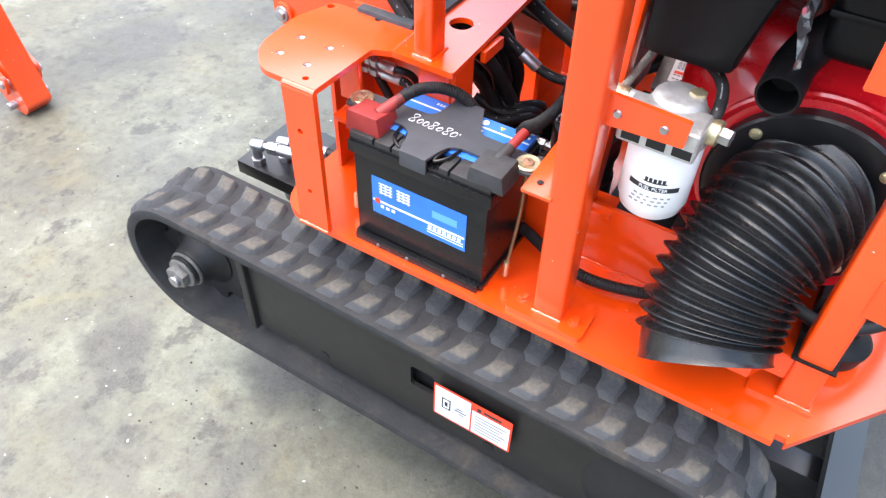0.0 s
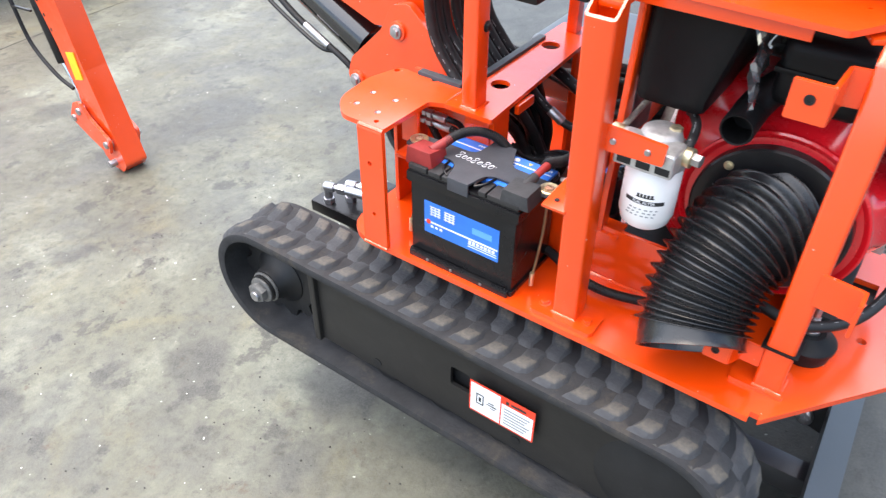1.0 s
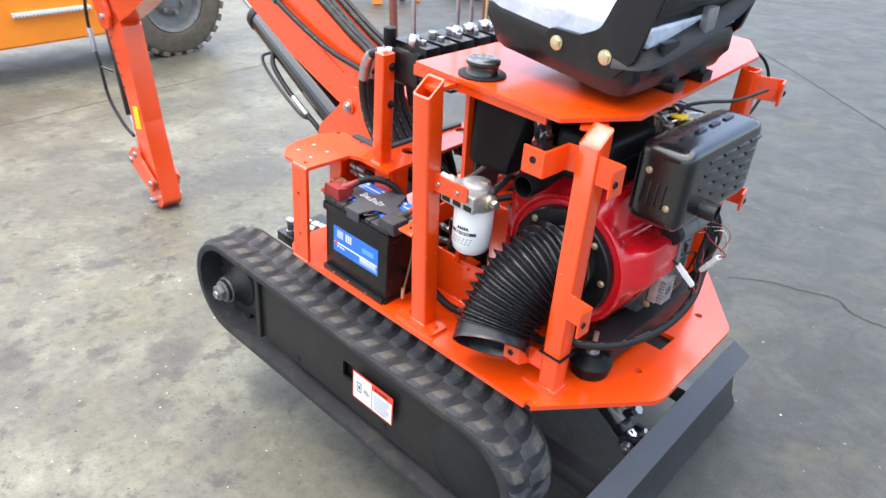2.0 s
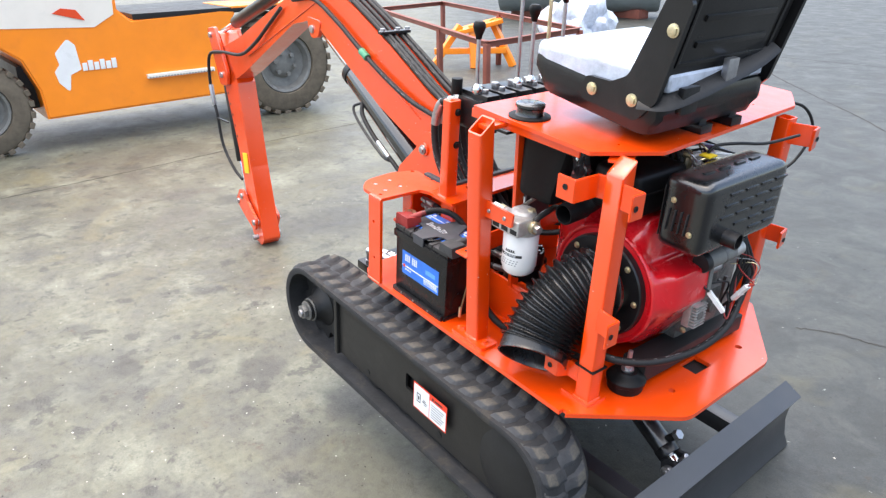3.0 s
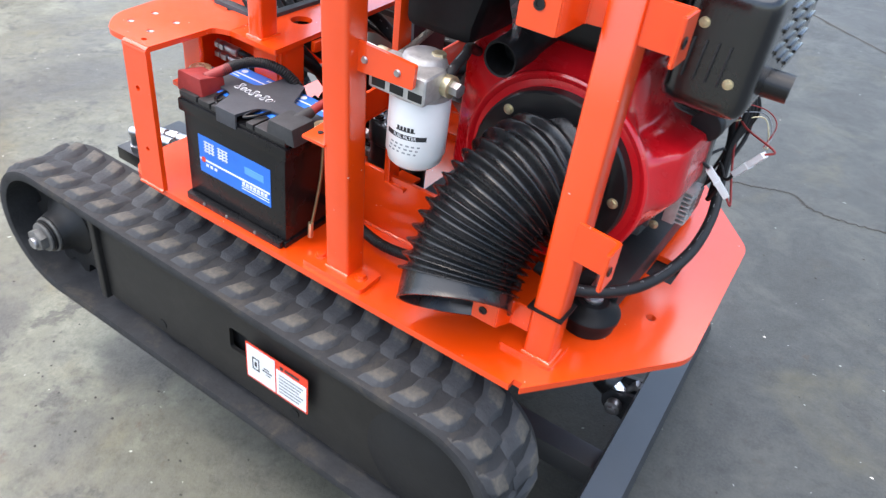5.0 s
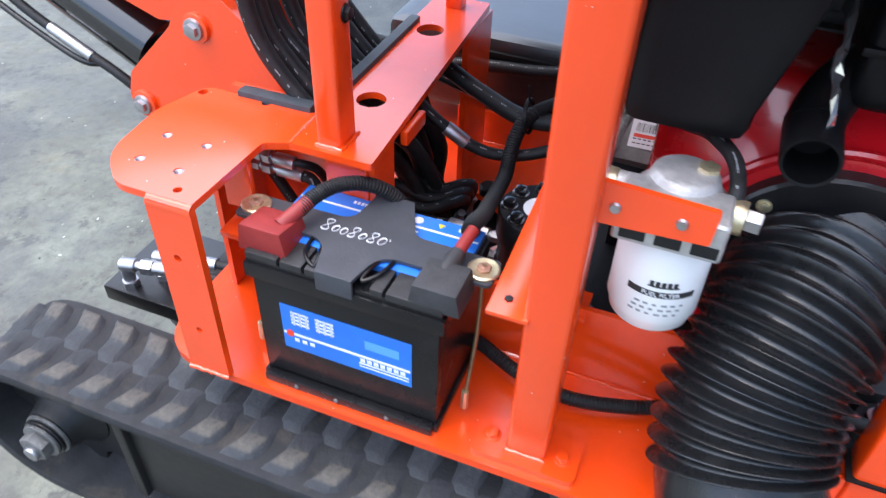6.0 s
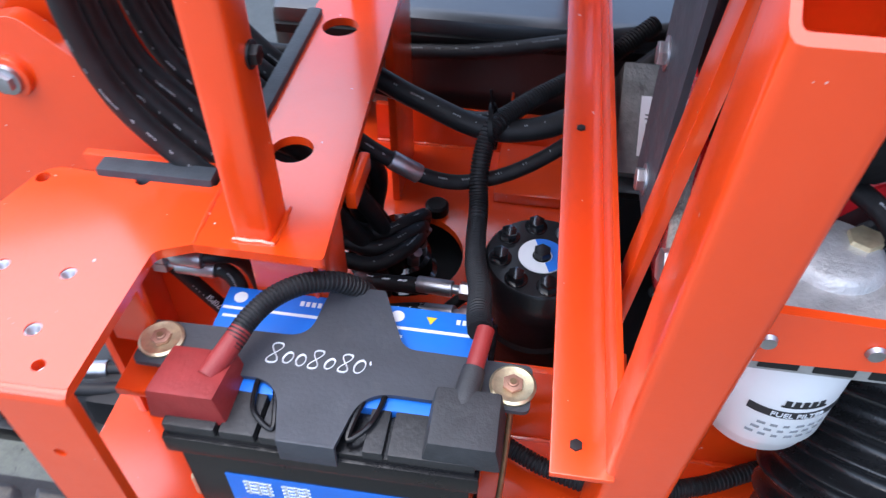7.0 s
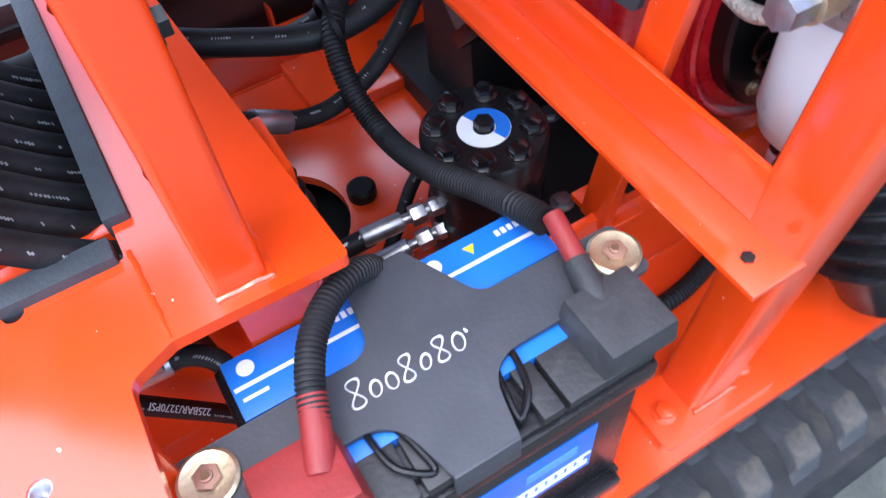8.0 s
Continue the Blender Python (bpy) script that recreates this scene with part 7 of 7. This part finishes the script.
# ---- beyond the machine ----
W = Matrix.Identity(4)


def wheel(parent, c, axis, r, w, name="wheel"):
    a = Vector(axis).normalized()
    c = Vector(c)
    p0 = c - a * w / 2
    prof = [(0.0, r * 0.60), (0.0, r * 0.90), (w * 0.10, r * 0.98), (w * 0.2, r), (w * 0.8, r), (w * 0.9, r * 0.98), (w, r * 0.9), (w, r * 0.60), (w * 0.5, r * 0.55), (0, r * 0.60)]
    tyre = part("tyre", lathe(prof, p0, p0 + a, 56), TYRE, parent, "dusty black tyre")
    u = a.orthogonal().normalized()
    v = a.cross(u)
    lugs = B()
    for k in range(26):
        t = k * math.tau / 26
        d = u * math.cos(t) + v * math.sin(t)
        for s in (0, 1):
            q = c + d * (r * 0.985) + a * (w * (0.27 if s else -0.27))
            m = Matrix((a, d.cross(a), d)).transposed().to_4x4()
            m.translation = q
            box((-w * 0.24, -r * 0.065, -0.02), (w * 0.24, r * 0.065, 0.022), 0.004, bm=lugs, m=m, seg=1)
    part("tread", lugs, TYRE, tyre)
    rim = part("rim", lathe([(w * 0.12, r * 0.60), (w * 0.06, r * 0.57), (w * 0.10, r * 0.52), (w * 0.35, r * 0.47), (w * 0.40, r * 0.30), (w * 0.28, r * 0.26), (w * 0.22, r * 0.18), (w * 0.22, 0)], p0, p0 + a, 40), RIM, parent, "grey steel rim")
    for k in range(6):
        t = k * math.tau / 6
        d = u * math.cos(t) + v * math.sin(t)
        q = p0 + a * w * 0.26 + d * r * 0.22
        part("wheel_nut", cyl(q, q - a * 0.05, 0.025, 6), RIM, rim)
    return tyre


FD = Vector((0.0042, 1.0, 0)).normalized()      # the forklift's own way along the yard
FN = Vector((FD.y, -FD.x, 0))                     # its side that faces the excavator
FO = Vector((-6.14, 3.339, 0))                    # where its front tyre stands
fm = Matrix((FD, -FN, Vector((0, 0, 1)))).transposed().to_4x4()
fm.translation = FO
fork = thing("forklift", "orange and cream forklift truck parked in the yard", "forklift", (0, 0, 0), frame_m=fm)
bm = B()
side_pts = [(-2.36, 0.285), (-0.46, 0.305), (-0.54, 0.62), (-0.56, 0.90), (-0.44, 1.12), (-0.60, 1.135), (-1.49, 1.10), (-1.60, 1.20), (-1.60, 1.40), (-3.5, 1.40), (-3.5, 0.95), (-3.1, 1.03), (-2.85, 1.02), (-2.65, 0.955), (-2.48, 0.82), (-2.38, 0.55)]
a, b = [[bm.verts.new((x, y, z)) for x, z in side_pts] for y in (0.02, 1.3)]
n = len(side_pts)
for k in range(n):
    bm.faces.new((a[k], a[(k + 1) % n], b[(k + 1) % n], b[k]))
bm.faces.new(a[::-1]), bm.faces.new(b)
bmesh.ops.recalc_face_normals(bm, faces=bm.faces)
bmesh.ops.bevel(bm, geom=[e for e in bm.edges if abs(e.verts[0].co.y - 0.02) < 1e-4 and abs(e.verts[1].co.y - 0.02) < 1e-4], offset=0.018, segments=3, affect="EDGES", clamp_overlap=True)
part("chassis", bm, ORANGE_FAR, fork, "orange chassis side")
part("cream_band", plate([Vector(p) for p in ((-2.62, 1.104), (-1.826, 1.06), (-1.640, 1.16), (-1.625, 1.385), (-3.4, 1.385), (-3.4, 1.11))], 0.006, facing((0, 0.014, 0), (1, 0, 0), (0, 0, 1))), CREAM, fork, "cream painted upper band")
part("stripe", plate([Vector(p) for p in ((-2.16, 1.20), (-1.895, 1.124), (-1.96, 1.22), (-2.08, 1.24))], 0.004, facing((0, 0.007, 0), (1, 0, 0), (0, 0, 1))), ORANGE, fork, "red-orange stripe")
step = part("step", box((-1.43, -0.03, 0.552), (-0.76, 0.05, 0.590), 0.004), CREAM, fork, "cream step tread")
for k in range(22):
    part("grip", box((-1.42 + 0.030 * k, -0.034, 0.554), (-1.405 + 0.030 * k, -0.0295, 0.566), 0), RIM, step)
part("counterweight", box((-4.1, 0.05, 0.35), (-3.4, 1.3, 1.45), 0.12, seg=4), ORANGE_FAR, fork)
part("floor_mat", box((-1.47, 0.03, 1.095), (0.5, 1.2, 1.150), 0.01), FRAME, fork, "black floor mat")
part("mudguard", box((-0.50, 0.03, 1.12), (0.75, 0.75, 1.16), 0.015), ORANGE_FAR, fork)
part("underbody", box((-2.5, 0.25, 0.36), (0.5, 1.25, 0.75), 0.02), FRAME, fork, "dark underbody between the wheels")
logo = plate(round_poly([(-2.21, 0.60, 0.02), (-2.13, 0.505, 0.02), (-2.10, 0.66, 0.02), (-2.00, 0.70, 0.02), (-2.02, 0.92, 0.03), (-2.08, 0.98, 0.03), (-2.20, 0.86, 0.03), (-2.18, 0.76, 0.02), (-2.23, 0.70, 0.02)]), 0.006, facing((0, 0.016, 0), (1, 0, 0), (0, 0, 1)))
for k in range(6):
    x = -1.99 + 0.052 * k
    box((x, 0.010, 0.685), (x + 0.043, 0.016, 0.755 + 0.02 * (k % 2)), 0.002, bm=logo)
part("logo_shape", logo, WHITE, fork, "white painted emblem and lettering bars")
wheel(fork, (0.06, 0.15, 0.53), (0, 1, 0), 0.53, 0.30)
wheel(fork, (-2.88, 0.16, 0.42), (0, 1, 0), 0.42, 0.26)

RUST = surface("red_oxide_steel", (0.20, 0.055, 0.035), 0.55, vary=0.2, scale=6, grime=0.4, grime_col=(0.12, 0.06, 0.04), bump=0.1)
rack = thing("steel_rack", "red-oxide angle-steel rack in the yard", "rack", (-5.9, 6.5, 0), frame_m=W)
RZ = 0.75
RA, RB, RC, RD_ = Vector((-8.96, 6.49, RZ)), Vector((-4.73, 5.03, RZ)), Vector((-4.90, 6.67, RZ)), Vector((-9.16, 7.96, RZ))
for p, q in ((RA, RB), (RB, RC), (RC, RD_), (RD_, RA)):
    rail = bar(p, q, 0.06, 0.006, 0.001)
    bar(p - Vector((0, 0, 0.033)), q - Vector((0, 0, 0.033)), 0.006, 0.06, 0.001, bm=rail)
    part("rail", rail, RUST, rack, "red-oxide angle rail")
for p in (RA, RB, RC, RD_, RA.lerp(RB, 0.66), RD_.lerp(RC, 0.5)):
    part("leg", box((p.x - 0.03, p.y - 0.03, 0), (p.x + 0.03, p.y + 0.03, RZ - 0.03), 0.004), RUST, rack)
stand = thing("machine_stand", "amber painted loader frame behind the rack", "frame", (-7.1, 6.9, 0), frame_m=W)
part("plate", bar((-7.38, 6.70, 0.47), (-6.985, 7.31, 0.65), 0.40, 0.06, 0.01), ORANGE_FAR, stand)
for p, q in (((-7.46, 6.395, 0), (-7.29, 6.79, 0.585)), ((-7.01, 6.83, 0.0), (-7.13, 6.89, 0.585)), ((-6.77, 7.37, 0), (-7.08, 7.21, 0.65)), ((-7.47, 6.45, 0.234), (-6.84, 7.28, 0.234))):
    part("strut", bar(p, q, 0.12, 0.08, 0.008), ORANGE_FAR, stand)
bundle = thing("wrapped_bundle", "bundle of parts under white plastic film", "bundle", (-6.5, 8.45, 0), frame_m=W)
bm = B()
bmesh.ops.create_icosphere(bm, subdivisions=4, radius=1.0)
for v in bm.verts:
    k = 1 + 0.35 * noise.noise(v.co * 1.7) + 0.12 * noise.noise(v.co * 6)
    v.co = Vector((-6.5 + v.co.x * 0.60 * k, 8.45 + v.co.y * 0.48 * k, max(0, 0.40 + v.co.z * 0.56 * k)))
part("film", bm, SEATWRAP, bundle)
TA, TB = Vector((-12.3, 12.2, 0.80)), Vector((-9.5, 14.5, 0.80))
drum = thing("storage_tank", "grey cylindrical steel tank lying in the yard", "tank", (-10.9, 13.35, 0), frame_m=W)
part("shell", cyl(TA, TB, 0.68, 56, bev=0.08), TANKGREY, drum)
for k in (0.2, 0.8):
    c = TA.lerp(TB, k)
    part("cradle", box((c.x - 0.5, c.y - 0.17, 0), (c.x + 0.5, c.y + 0.17, 0.20), 0.01), RUST, drum)

# print on the hoses that are still bare
for i, (t, pts, r) in enumerate(list(PLAIN.values())):
    hose_print(t, pts, r, 0.15, 0.80, (-0.2, -0.5, 0.8), GREYINK, 100 + i, 0.003)
